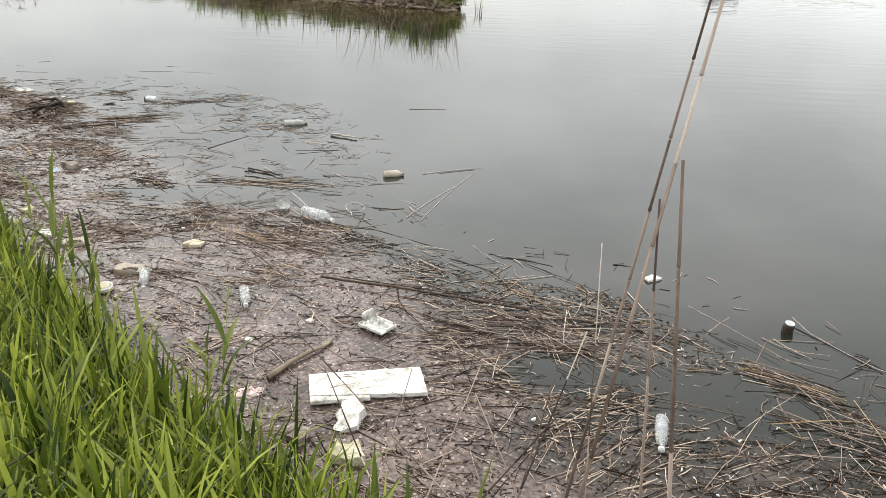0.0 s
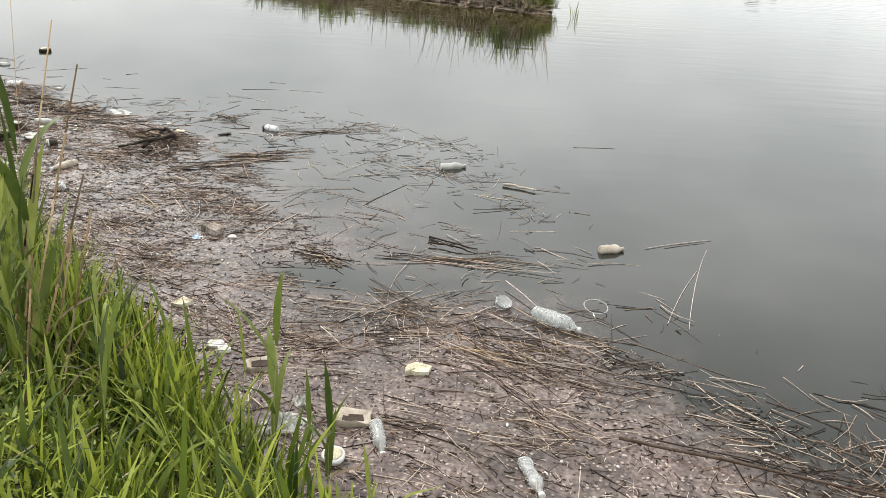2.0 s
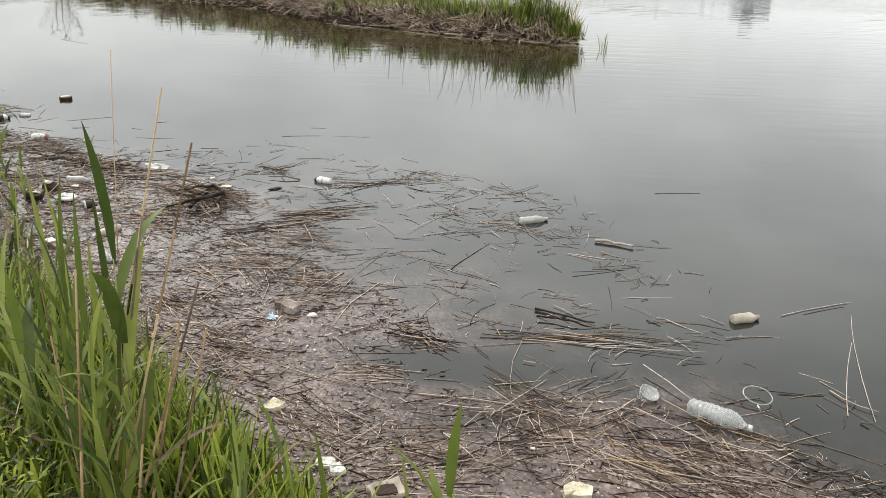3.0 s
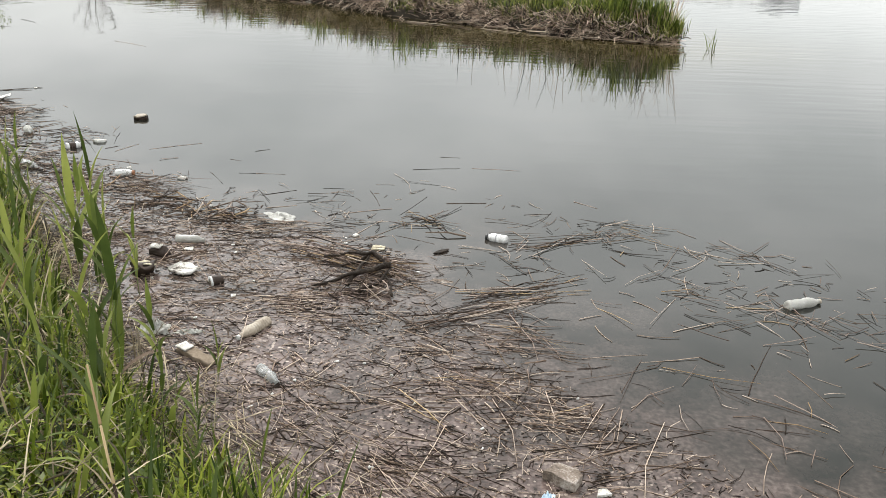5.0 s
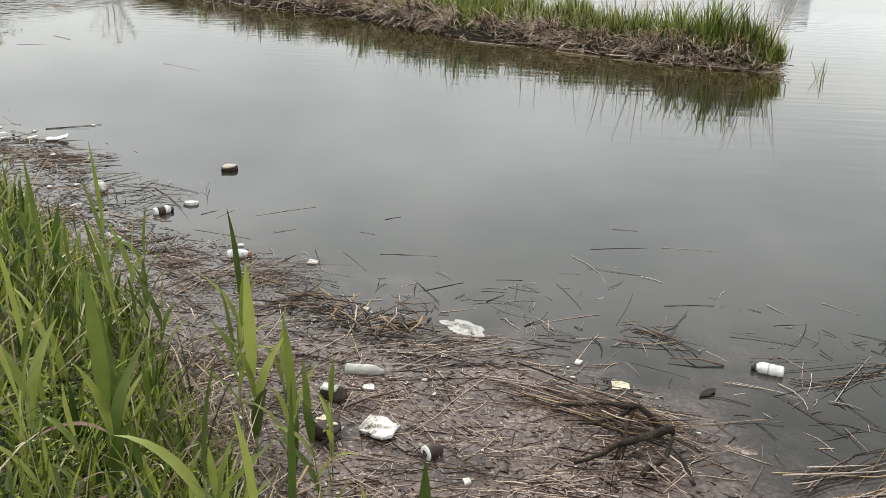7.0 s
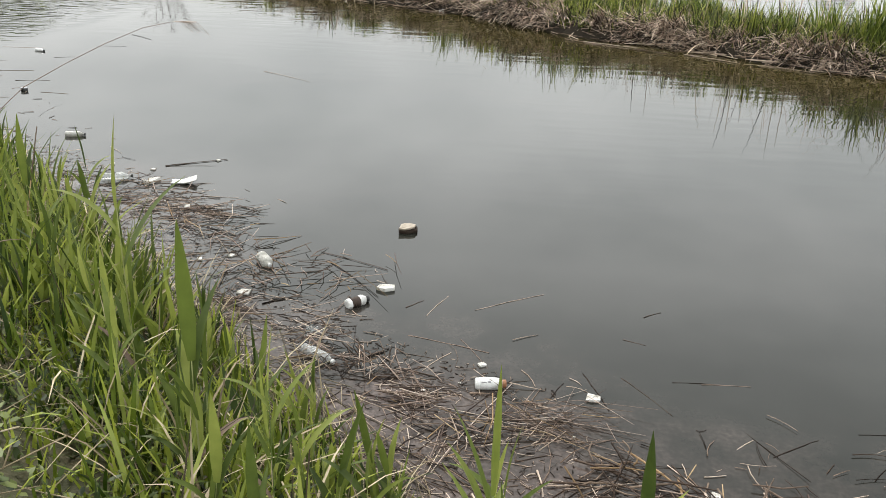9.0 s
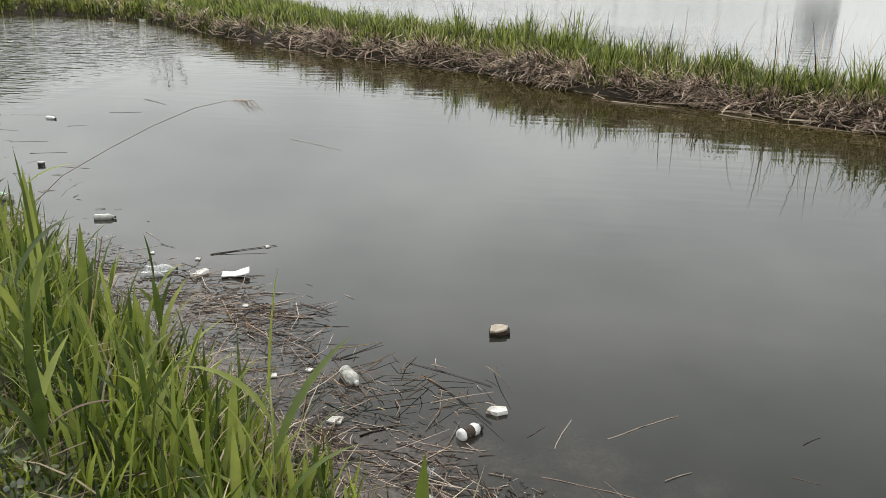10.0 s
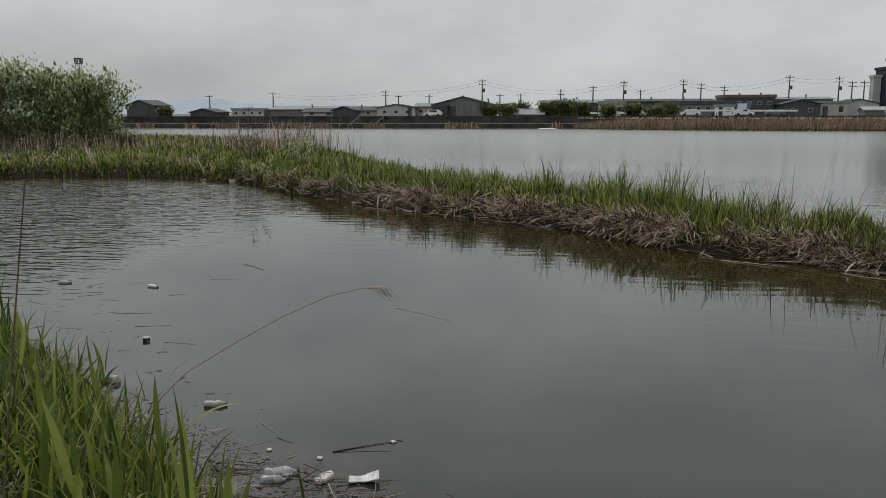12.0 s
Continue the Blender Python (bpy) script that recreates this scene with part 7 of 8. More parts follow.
def build_bundle(name, x, y, yaw, length, width, count, seed, label, fan=0.12, thick=0.0016, rise=0.013, material=None, span=0.0, dark=False):
    """A raft of straws lying together: a part for each straw."""
    r = random.Random(seed)
    ob = thing(name, pose(x, y, 0.0, 0, 0, yaw), label, "straw pile")
    for k in range(count):
        L = length * (0.14 + 0.86 * r.random() ** 1.7)
        cx, cy, a = r.uniform(-0.5, 0.5) * (span or length - L), r.gauss(0, 0.5) * width, r.gauss(0, fan)
        pts = [Vector((-L / 2 + L * q, 0.13 * L * math.sin(q * 3 + k) * math.sin(k * 1.7), 0)) for q in (0, 0.5, 1)]
        part("straw", tube(pts, [thick * r.uniform(0.7, 1.4)] * 2 + [thick * 0.6], 5), material or r.choice((M_DARKWOOD, M_DARKWOOD, M_DARKWOOD, M_STALK, M_TANSTALK) if dark else (M_STALK, M_STALK, M_STALK, M_STALK, M_TANSTALK, M_DARKWOOD, M_DARKWOOD, M_DARKWOOD)), ob, at=pose(cx, cy, r.uniform(0.002, rise), 0, r.gauss(0, 3), math.degrees(a)))


build_bundle("reed_raft", -3.60, 8.68, -24, 1.3, 0.17, 44, 1, "raft of long tan reed straws caught on a branch", fan=0.18, rise=0.04, thick=0.0026)
build_bundle("reed_raft", -3.38, 8.56, -24, 0.8, 0.09, 30, 51, "thick sheaf of tan reed straws lying over a branch", fan=0.15, rise=0.10, thick=0.003)
build_bundle("reed_pile", -5.02, 9.66, -25, 0.42, 0.26, 90, 2, "tangled pile of short brown and tan reed stems", fan=1.0, thick=0.0042, rise=0.06, span=1.0, dark=True)
build_bundle("reed_pile", -1.4, 6.0, -20, 0.5, 0.10, 22, 3, "small tangle of brown reed stems on the scum", fan=0.5, thick=0.0032, rise=0.03)
build_bundle("reed_raft", 1.75, 3.55, -24, 1.2, 0.4, 60, 4, "loose raft of long tan reed straws", fan=0.4, thick=0.0021)
build_bundle("reed_raft", -0.15, 4.85, -35, 1.0, 0.48, 110, 5, "broad raft of drifted tan reed straws beside a bottle", fan=0.38, thick=0.0021)
build_bundle("reed_raft", -0.75, 5.35, -42, 0.9, 0.12, 30, 6, "narrow raft of drifted reed straws", fan=0.2)
build_bundle("reed_raft", -2.5, 7.0, -30, 1.0, 0.25, 46, 7, "raft of tan straws spread on dark water", fan=0.5, thick=0.0022)
build_bundle("reed_raft", -1.0, 9.0, -38, 0.5, 0.42, 40, 8, "thin raft of dark straws on open water", fan=1.0, span=2.2, thick=0.0019)
build_bundle("reed_raft", -1.9, 8.5, -20, 0.5, 0.5, 26, 16, "scattered dark straws on open water", fan=1.0, span=1.8, thick=0.0019)
build_bundle("reed_raft", -0.5, 7.6, -30, 0.5, 0.4, 34, 17, "scattered straws round a dark stick", fan=1.0, span=1.4, thick=0.0019)
build_bundle("reed_raft", -1.5, 7.1, -30, 0.6, 0.4, 30, 18, "scattered straws on dark water", fan=1.0, span=1.4, thick=0.0019)
build_bundle("reed_raft", 3.05, 2.55, -30, 0.9, 0.4, 50, 9, "raft of pale reed straws on dark water", fan=0.6, thick=0.0021)
build_bundle("reed_raft", -5.6, 10.2, -25, 1.0, 0.16, 44, 10, "heap of tan reed straws at the water's edge", fan=0.6, rise=0.06)
build_bundle("reed_raft", -5.55, 10.25, 10, 0.7, 0.1, 16, 12, "handful of orange-tan reed straws", fan=0.3, rise=0.07)
build_bundle("reed_raft", -0.75, 8.2, -20, 0.5, 0.34, 44, 13, "loose straws drifted round a plastic bottle", fan=1.0, span=1.3, thick=0.0019)
for bx, by, ba, bs in ((-8.75, 12.95, 40, 31), (-8.35, 12.45, -20, 32), (-7.95, 12.1, 60, 33), (-7.5, 11.75, 10, 34), (-9.2, 13.35, 80, 35), (-8.2, 12.75, 0, 36), (-7.1, 11.75, -30, 37)):
    build_bundle("reed_raft", bx, by, ba, 0.5, 0.5, 34, bs, "loose tangle of tan straws drifted off the bank", fan=1.3, span=0.7, thick=0.0026, rise=0.05)
for bx, by, ba, bs in ((-6.35, 10.35, -20, 21), (-6.95, 10.75, 15, 22), (-6.1, 10.05, -50, 23), (-7.6, 11.2, 40, 24), (-6.6, 10.65, 70, 25)):
    build_bundle("reed_pile", bx, by, ba, 0.45, 0.3, 40, bs, "thick litter of broken brown reed stems at the bank", fan=1.0, thick=0.0027, rise=0.05)
build_bundle("reed_raft", -2.6, 8.0, 31, 1.15, 0.06, 34, 52, "long sheaf of reed straws afloat on dark water", fan=0.1, thick=0.0026, rise=0.02)
build_bundle("reed_raft", -2.35, 8.35, 25, 1.0, 0.05, 22, 53, "narrow sheaf of reed straws afloat on dark water", fan=0.12, thick=0.0024, rise=0.02)
build_bundle("reed_raft", -2.4, 7.65, 10, 0.7, 0.3, 46, 54, "tangle of thin reed straws afloat on dark water", fan=0.9, thick=0.002)
build_bundle("reed_raft", -1.95, 9.25, 28, 1.0, 0.05, 16, 55, "line of dark straws drifting on open water", fan=0.15, thick=0.0022)
build_bundle("reed_raft", -3.08, 9.55, -20, 0.55, 0.2, 26, 56, "knot of thin dark straws on open water", fan=1.1, thick=0.0022, dark=True)
build_bundle("reed_raft", -0.4, 6.1, -4, 1.3, 0.05, 20, 57, "row of long straws along the edge of a clear pool", fan=0.08, thick=0.0024)
build_bundle("reed_raft", 2.95, 3.05, -35, 0.6, 0.12, 34, 58, "small sheaf of pale reed straws on dark water", fan=0.2, thick=0.0022)
build_bundle("reed_raft", -5.3, 9.0, 4, 0.6, 0.12, 26, 15, "fringe of tan straws lying along the bank", fan=0.15)


def build_branch():
    """A forked dead branch half out of the water."""
    ob = thing("dead_branch", pose(-3.4, 8.54, 0.03), "dark forked dead branch lying half out of the water", "branch")
    limbs = (((-0.34, 0.13, 0.02), (-0.14, 0.08, 0.08), (0.02, 0.0, 0.10), (0.12, -0.04, 0.02)), ((-0.26, -0.03, 0.0), (-0.1, 0.0, 0.04), (0.02, 0.02, 0.09)),
             ((-0.30, -0.34, 0.0), (-0.05, -0.22, 0.05), (0.16, -0.16, 0.08)), ((0.0, 0.02, 0.07), (-0.06, -0.16, 0.04), (-0.12, -0.3, -0.02)),
             ((0.16, -0.16, 0.08), (0.1, -0.27, 0.03), (-0.02, -0.4, -0.01)), ((0.1, -0.2, 0.05), (0.17, -0.3, 0.03), (0.2, -0.46, 0.0)))
    for k, l in enumerate(limbs):
        r0 = (0.016, 0.013, 0.020, 0.018, 0.015, 0.009)[k]
        run = [Vector(p) for p in l]
        pts = []
        for i in range(13):
            q = i / 12 * (len(run) - 1)
            b = min(int(q), len(run) - 2)
            p = run[b].lerp(run[b + 1], q - b)
            pts.append(p + Vector(noise.noise_vector(p * 9 + Vector((k * 3.0, 0, 0)))) * 0.028)
        part("limb", tube(pts, [r0 * (0.4 + 0.75 * i / 12) * (1 + 0.45 * noise.noise((i * 0.9, k * 2.0, 0))) for i in range(13)], 8), M_BRANCH, ob)
    r = random.Random(9)
    for k in range(22):
        a = Vector((r.uniform(-0.2, 0.2), r.uniform(-0.42, -0.15), 0.03))
        part("twig", tube([a, a + Vector((r.uniform(-0.08, 0.08), r.uniform(-0.1, 0.02), 0.01)), a + Vector((r.uniform(-0.12, 0.12), r.uniform(-0.2, 0.0), -0.03))], [0.004, 0.003, 0.002], 5), M_STALK if k % 2 else M_DARKWOOD, ob)


build_branch()
for i, (x, y, yaw) in enumerate(((-4.72, 8.62, 20), (-2.9, 9.3, 160), (-7.6, 11.3, 60))):
    ob = thing("twig", pose(x, y, 0.008, 0, 0, yaw), "small forked dark twig on the scum", "twig", group="small twigs")
    part("stem", tube([(-0.14, 0, 0), (0, 0.03, 0.02), (0.16, 0.08, 0.01)], [0.007, 0.006, 0.003], 6), M_DARKWOOD, ob)
    part("side_twig", tube([(0, 0.03, 0.02), (0.06, -0.03, 0.03), (0.12, -0.06, 0.0)], [0.005, 0.004, 0.002], 6), M_DARKWOOD, ob)


# ---------------------------------------------------------------- rubbish
def bottle_profile(L, R, kind):
    n = 0.013 if kind != "canbottle" else 0.019
    body = [(R * 0.55, 0.0), (R * 0.9, 0.003), (R, 0.012)]
    ribs = 7 if kind == "ribbed" else 2
    for k in range(ribs):
        a = 0.02 + (L * 0.56 - 0.02) * k / ribs
        b = (L * 0.56 - 0.02) / ribs
        body += [(R, a + b * 0.15), (R * 0.94, a + b * 0.4), (R * 0.94, a + b * 0.6), (R, a + b * 0.85)]
    if kind == "canbottle":
        return body + [(R, L * 0.70), (R * 0.9, L * 0.76), (R * 0.62, L * 0.82), (n, L * 0.84), (n, L * 0.86)]
    body += [(R, L * 0.62), (R * 0.93, L * 0.70), (R * 0.72, L * 0.78), (R * 0.48, L * 0.85), (n, L * 0.90), (n, L * 0.93)]
    return body


def bottle(x, y, yaw, L, R, label, body_mat, cap_mat=None, kind="ribbed", band=None, sink=0.45, tilt=0.0, roll=0, squash=1.0, group="plastic bottles"):
    """A bottle lying on the water: body, screw cap and, where it has one, a label band. x, y is its middle, and the neck points along yaw."""
    ob = thing("bottle", pose(x, y, R * sink, roll, tilt, yaw) @ Matrix.Translation((-L / 2, 0, 0)), label, "bottle", group=group)
    part("body", crush(lathe(bottle_profile(L, R, kind), 24, squash=squash), R * (0.22 if kind == "ribbed" else 0.1), R * 1.2, L * 37 + x), body_mat, ob)
    n, c = (0.013, 0.935) if kind != "canbottle" else (0.019, 0.86)
    part("neck_ring", lathe([(n, L * (c - 0.01)), (n * 1.25, L * (c - 0.007)), (n * 1.25, L * c), (n, L * (c + 0.003))], 16), body_mat, ob)
    if cap_mat:
        cap = part("cap", lathe([(n * 0.9, L * c), (n * 1.18, L * (c + 0.004)), (n * 1.2, L * 0.99), (n * 0.95, L)], 16), cap_mat, ob)
    if band:
        part("label_band", lathe([(R * 0.9, L * band[0]), (R * 1.015, L * band[0] + 0.001), (R * 1.015, L * band[1] - 0.001), (R * 0.9, L * band[1])], 24, squash=squash), band[2], ob)
        if len(band) > 3:
            for k in range(5):
                part("print_bar", box(L * 0.09, 0.004, 0.004 + 0.003 * (k % 2), at=(L * (0.24 + 0.07 * k), -R * 0.72, R * 0.68 - 0.004 * (k % 3))), band[3], ob, smooth=False)
    return ob


bottle(0.13, 5.26, -37, 0.32, 0.05, "large clear ribbed plastic bottle lying on the reed raft", M_PET, M_WHITE, sink=0.55)
bottle(0.62, 6.46, 16, 0.19, 0.036, "silt-stained plastic bottle floating on open water", M_TANPL, M_TANPL, "plain", sink=0.5)
bottle(-0.6, 8.26, 21, 0.26, 0.036, "cloudy pale plastic bottle among drifted straws", M_PETW, M_TANPL, "plain")
bottle(-0.09, 3.81, -74, 0.25, 0.033, "crushed clear plastic bottle with a white cap", M_PET, M_WHITE, squash=0.8)
bottle(2.15, 2.53, -103, 0.27, 0.031, "clear plastic bottle with white neck floating among straws", M_PET, M_WHITE, "plain", band=(0.2, 0.5, M_INK))
bottle(-2.54, 9.21, 159, 0.172, 0.035, "white bottle can with a black cap and grey print", M_WHITE, M_BLACK, "canbottle", band=(0.46, 0.5, M_INK), sink=0.5)
bottle(-5.94, 10.53, 8, 0.172, 0.035, "white bottle can with a rusty cap and faded print", M_WHITE, M_RUST, "canbottle", band=(0.14, 0.58, M_WHITE, M_INK), sink=0.6)
bottle(-6.84, 11.41, 45, 0.165, 0.036, "white bottle can with a dark cap end", M_WHITE, M_BLACK, "canbottle", band=(0.16, 0.55, M_CANSIDE), sink=0.6)
bottle(-4.78, 8.955, -2, 0.23, 0.033, "pale clear plastic bottle lying on the scum", M_PETW, None, "plain", sink=0.5)
bottle(-3.945, 7.59, 243, 0.26, 0.034, "cloudy ribbed plastic bottle without a cap", M_TANPL, M_WHITE, sink=0.5)
bottle(-3.73, 7.1, -48, 0.2, 0.032, "clear plastic bottle half sunk by the bank", M_PET, None, sink=0.2)
bottle(-6.93, 10.7, -32, 0.24, 0.036, "clear ribbed plastic bottle caught in straw", M_PET, M_WHITE, sink=0.5)
bottle(-0.78, 4.02, -73, 0.2, 0.033, "small clear plastic bottle floating upright by the bank", M_PET, M_WHITE, "plain", sink=0.3, tilt=12)
bottle(-10.6, 14.96, 11, 0.21, 0.034, "pale plastic bottle with a dark cap", M_PETW, M_BLACK, "plain", sink=0.55)
bottle(-13.76, 19.85, -22, 0.2, 0.03, "far white plastic bottle with a dark end", M_WHITE, M_BLACK, "plain", sink=0.5)
bottle(-15.3, 19.93, 8, 0.2, 0.035, "far tan plastic bottle among floating bits", M_TANPL, M_BLACK, "plain", sink=0.4)
bottle(-11.98, 15.5, 160, 0.27, 0.045, "white and green plastic bottle against the bank grass", M_PETW, M_BLACK, "plain", band=(0.25, 0.6, M_GREENPL), sink=0.6)
bottle(-9.5, 13.64, 17, 0.26, 0.045, "dented clear plastic bottle with a bluish sheen", M_PET, M_BLACK, sink=0.5, squash=0.8)
bottle(-9.52, 13.52, 10, 0.2, 0.034, "clear plastic bottle beside a dented one", M_PET, None, "plain", sink=0.3)
bottle(-7.61, 11.95, -54, 0.19, 0.043, "white plastic jug-shaped bottle with a narrow neck", M_FILM, M_WHITE, "ribbed", sink=0.6)


def piece(name, x, y, yaw, bm, material, label, category, z=0.0, group="", tilt=(0, 0)):
    thing(name, pose(x, y, z, tilt[0], tilt[1], yaw), label, category, group, mesh=from_bm(name, bm, material, not name.startswith("foam")))


def build_board():
    """A broken polystyrene board, with a snapped strip along one side."""
    ob = thing("foam_board", pose(0.755, 2.84, 0.012, 0, 0, 11.5), "white rectangular polystyrene board with stains and chipped edges", "foam board")
    part("slab", slab([(-0.285, -0.075), (0.285, -0.125), (0.285, 0.125), (-0.285, 0.125)], 0.026, 0.003, 0.003, 3), M_FOAM, ob, smooth=False)
    part("snapped_strip", slab([(-0.285, -0.125), (0.0, -0.128), (0.0, -0.104), (-0.285, -0.08)], 0.022, 0.003, 0.003, 4), M_FOAM, ob, "snapped edge strip")
    r = random.Random(8)
    for k in range(6):
        p = Vector((r.uniform(-0.2, 0.2), r.uniform(-0.08, 0.09), 0.033))
        a = r.uniform(-0.3, 0.9)
        q = p + Vector((math.cos(a), math.sin(a), 0)) * r.uniform(0.05, 0.14)
        part("stuck_straw", tube([p, p.lerp(q, 0.5) + Vector((0, 0.004, 0.003)), q], [0.0015, 0.0018, 0.001], 5), M_TANSTALK, ob)


build_board()
ob = thing("foam_tray", pose(0.745, 3.49, 0.01, 0, 0, -36), "white foam food tray holding crumbled foam", "food tray")
part("base", slab([(-0.085, -0.065), (0.085, -0.065), (0.085, 0.065), (-0.085, 0.065)], 0.014, 0.003, 0.004, 5), M_FOAM, ob, smooth=False)
for sx, sy, w, d in ((0, -0.068, 0.17, 0.008), (0, 0.068, 0.12, 0.008), (-0.086, 0, 0.008, 0.128), (0.086, 0.02, 0.008, 0.09)):
    part("rim", box(w, d, 0.018, 0.002, at=(sx, sy, 0.008)), M_FOAM, ob, smooth=False)
part("crumbled_filling", crumple(0.15, 0.11, 0.045, 4), M_FOAM, ob, at=Matrix.Translation((0, 0, 0.014)))
part("raised_flap", box(0.02, 0.09, 0.05, 0.004, at=(-0.09, 0.02, 0.02)), M_FOAM, ob)
piece("foam_chunk", 0.70, 2.57, 20, slab([(-0.09, -0.08), (0.02, -0.10), (0.08, 0.0), (0.07, 0.1), (-0.01, 0.09)], 0.053, 0.0136, 0.005, 6), M_FOAM, "broken white polystyrene chunk with angular sides", "foam piece", -0.01, tilt=(10, -14))
piece("foam_chunk", 0.48, 2.42, 60, slab([(-0.06, -0.05), (0.06, -0.04), (0.05, 0.06), (-0.05, 0.05)], 0.038, 0.0136, 0.005, 7), M_FOAM_B, "grey weathered foam lump at the bank", "foam piece")
piece("foam_chunk", 0.72, 2.28, 10, slab([(-0.07, -0.05), (0.06, -0.06), (0.07, 0.05), (-0.04, 0.06)], 0.045, 0.0204, 0.005, 8), M_FOAM_Y, "yellowed crumbling foam lump in the straw", "foam piece")
piece("foam_chunk", -0.65, 4.64, 18, slab([(-0.075, -0.035), (0.03, -0.05), (0.075, 0.0), (0.04, 0.045), (-0.05, 0.05)], 0.026, 0.0119, 0.005, 9), M_FOAM_Y, "yellowed foam piece floating on the scum", "foam piece")
piece("foam_chunk", -2.1, 5.22, 4, slab([(-0.06, -0.03), (0.03, -0.045), (0.06, 0.01), (0.0, 0.05), (-0.045, 0.03)], 0.022, 0.0136, 0.005, 10), M_FOAM_Y, "pale crumbled foam piece near the bank", "foam piece")
piece("foam_chunk", -1.75, 4.76, -8, slab([(-0.05, -0.03), (0.05, -0.03), (0.035, 0.035), (-0.04, 0.04)], 0.019, 0.0136, 0.005, 11), M_FOAM, "small white foam scrap near the bank", "foam piece")
piece("foam_chunk", -1.7, 4.72, 30, slab([(-0.04, -0.03), (0.04, -0.03), (0.03, 0.035), (-0.03, 0.03)], 0.022, 0.0102, 0.005, 12), M_FOAM, "small white foam scrap near the bank", "foam piece")
piece("foam_chunk", -2.26, 6.36, -22, slab([(-0.08, -0.04), (0.06, -0.05), (0.08, 0.02), (0.0, 0.06), (-0.07, 0.04)], 0.045, 0.0136, 0.005, 13), M_FOAM_B, "grey mud-stained foam block on the scum", "foam piece")
piece("foam_chunk", -2.1, 6.28, 10, slab([(-0.03, -0.02), (0.03, -0.02), (0.02, 0.02), (-0.02, 0.02)], 0.015, 0.0068, 0.005, 14), M_FOAM, "tiny white foam crumb", "foam piece")
piece("foam_chunk", 2.5, 4.33, 15, slab([(-0.06, -0.03), (0.06, -0.01), (0.02, 0.05), (-0.05, 0.03)], 0.015, 0.0085, 0.005, 15), M_FOAM, "white foam scrap floating beyond the straws", "foam piece")
piece("foam_chunk", -3.395, 8.965, 6, slab([(-0.055, -0.04), (0.04, -0.05), (0.06, 0.02), (0.01, 0.05), (-0.05, 0.04)], 0.009, 0.0102, 0.004, 16), M_FOAM_Y, "flat yellow foam piece floating", "foam piece")
ob = thing("foam_block", pose(-6.685, 12.76, -0.006, 4, -4, 19), "pale stained foam block, its dark reflection modelled as a base, floating", "foam piece")
# dark slab stands in for the block's reflection in the water
part("wet_base", slab([(-0.085, -0.045), (-0.02, -0.055), (0.06, -0.045), (0.085, 0.0), (0.04, 0.05), (-0.06, 0.045)], 0.036, 0.009, 0.005, 17), M_DARKWOOD, ob)
part("crust", slab([(-0.075, -0.035), (0.0, -0.045), (0.05, -0.03), (0.07, 0.01), (0.02, 0.045), (-0.055, 0.035)], 0.018, 0.012, 0.005, 18, dish=0.008), M_TANPL, ob, "pale crumbling crust", at=Matrix.Translation((0, 0, 0.037)))
piece("foam_chunk", -6.69, 11.67, 0, slab([(-0.06, -0.03), (0.0, -0.045), (0.06, -0.02), (0.05, 0.04), (-0.04, 0.04)], 0.022, 0.0119, 0.005, 18), M_FOAM, "white foam piece floating beside bottles", "foam piece")
piece("foam_chunk", -5.39, 10.48, 0, slab([(-0.045, -0.03), (0.04, -0.03), (0.045, 0.02), (-0.02, 0.04)], 0.015, 0.0102, 0.005, 19), M_FOAM, "pinkish white foam scrap in thin straw", "foam piece")
piece("foam_chunk", -8.6, 13.0, 0, slab([(-0.025, -0.02), (0.025, -0.02), (0.02, 0.025), (-0.02, 0.02)], 0.015, 0.0085, 0.005, 20), M_FOAM, "tiny white foam ball", "foam piece")
piece("foam_chunk", -7.61, 11.465, -8, slab([(-0.045, -0.03), (0.04, -0.03), (0.03, 0.03), (-0.03, 0.03)], 0.015, 0.0085, 0.005, 21), M_FOAM, "white foam scrap at the bank", "foam piece")
piece("foam_chunk", -9.17, 13.59, 70, slab([(-0.1, -0.04), (0.07, -0.03), (0.1, 0.02), (-0.06, 0.045)], 0.022, 0.0204, 0.005, 22), M_FOAM, "long white foam scrap beside bottles", "foam piece")
piece("foam_chunk", -4.75, 8.8, 10, slab([(-0.035, -0.02), (0.03, -0.025), (0.035, 0.02), (-0.02, 0.025)], 0.011, 0.0068, 0.005, 23), M_FOAM, "small white foam flake on the scum", "foam piece")
piece("foam_chunk", -7.73, 27.65, 8, slab([(-0.16, -0.06), (0.12, -0.08), (0.17, 0.04), (-0.1, 0.08)], 0.060, 0.0204, 0.005, 24), M_FOAM, "white foam block against the dyke", "foam piece")
piece("foam_chunk", -20.55, 39.35, 8, slab([(-0.12, -0.06), (0.12, -0.06), (0.1, 0.06), (-0.06, 0.06)], 0.090, 0.0204, 0.005, 25), M_FOAM, "white foam block against the dyke", "foam piece")
for i, (x, y) in enumerate(((-4.9, 9.75), (-6.0, 10.75), (-7.9, 12.05), (-8.1, 11.95), (-8.8, 14.35), (-9.3, 13.95), (-9.75, 14.05), (-3.6, 9.2), (-4.2, 8.05), (0.35, 3.55), (0.05, 3.3), (-22.3, 40.2), (-10.5, 29.0))):
    piece("foam_flake", x, y, 37 * i, slab([(-0.02, -0.015), (0.02, -0.02), (0.025, 0.012), (-0.015, 0.02)], 0.012, 0.003, 0.004, 60 + i), M_FOAM, "small white flake of foam on the water", "foam piece", group="foam flakes")

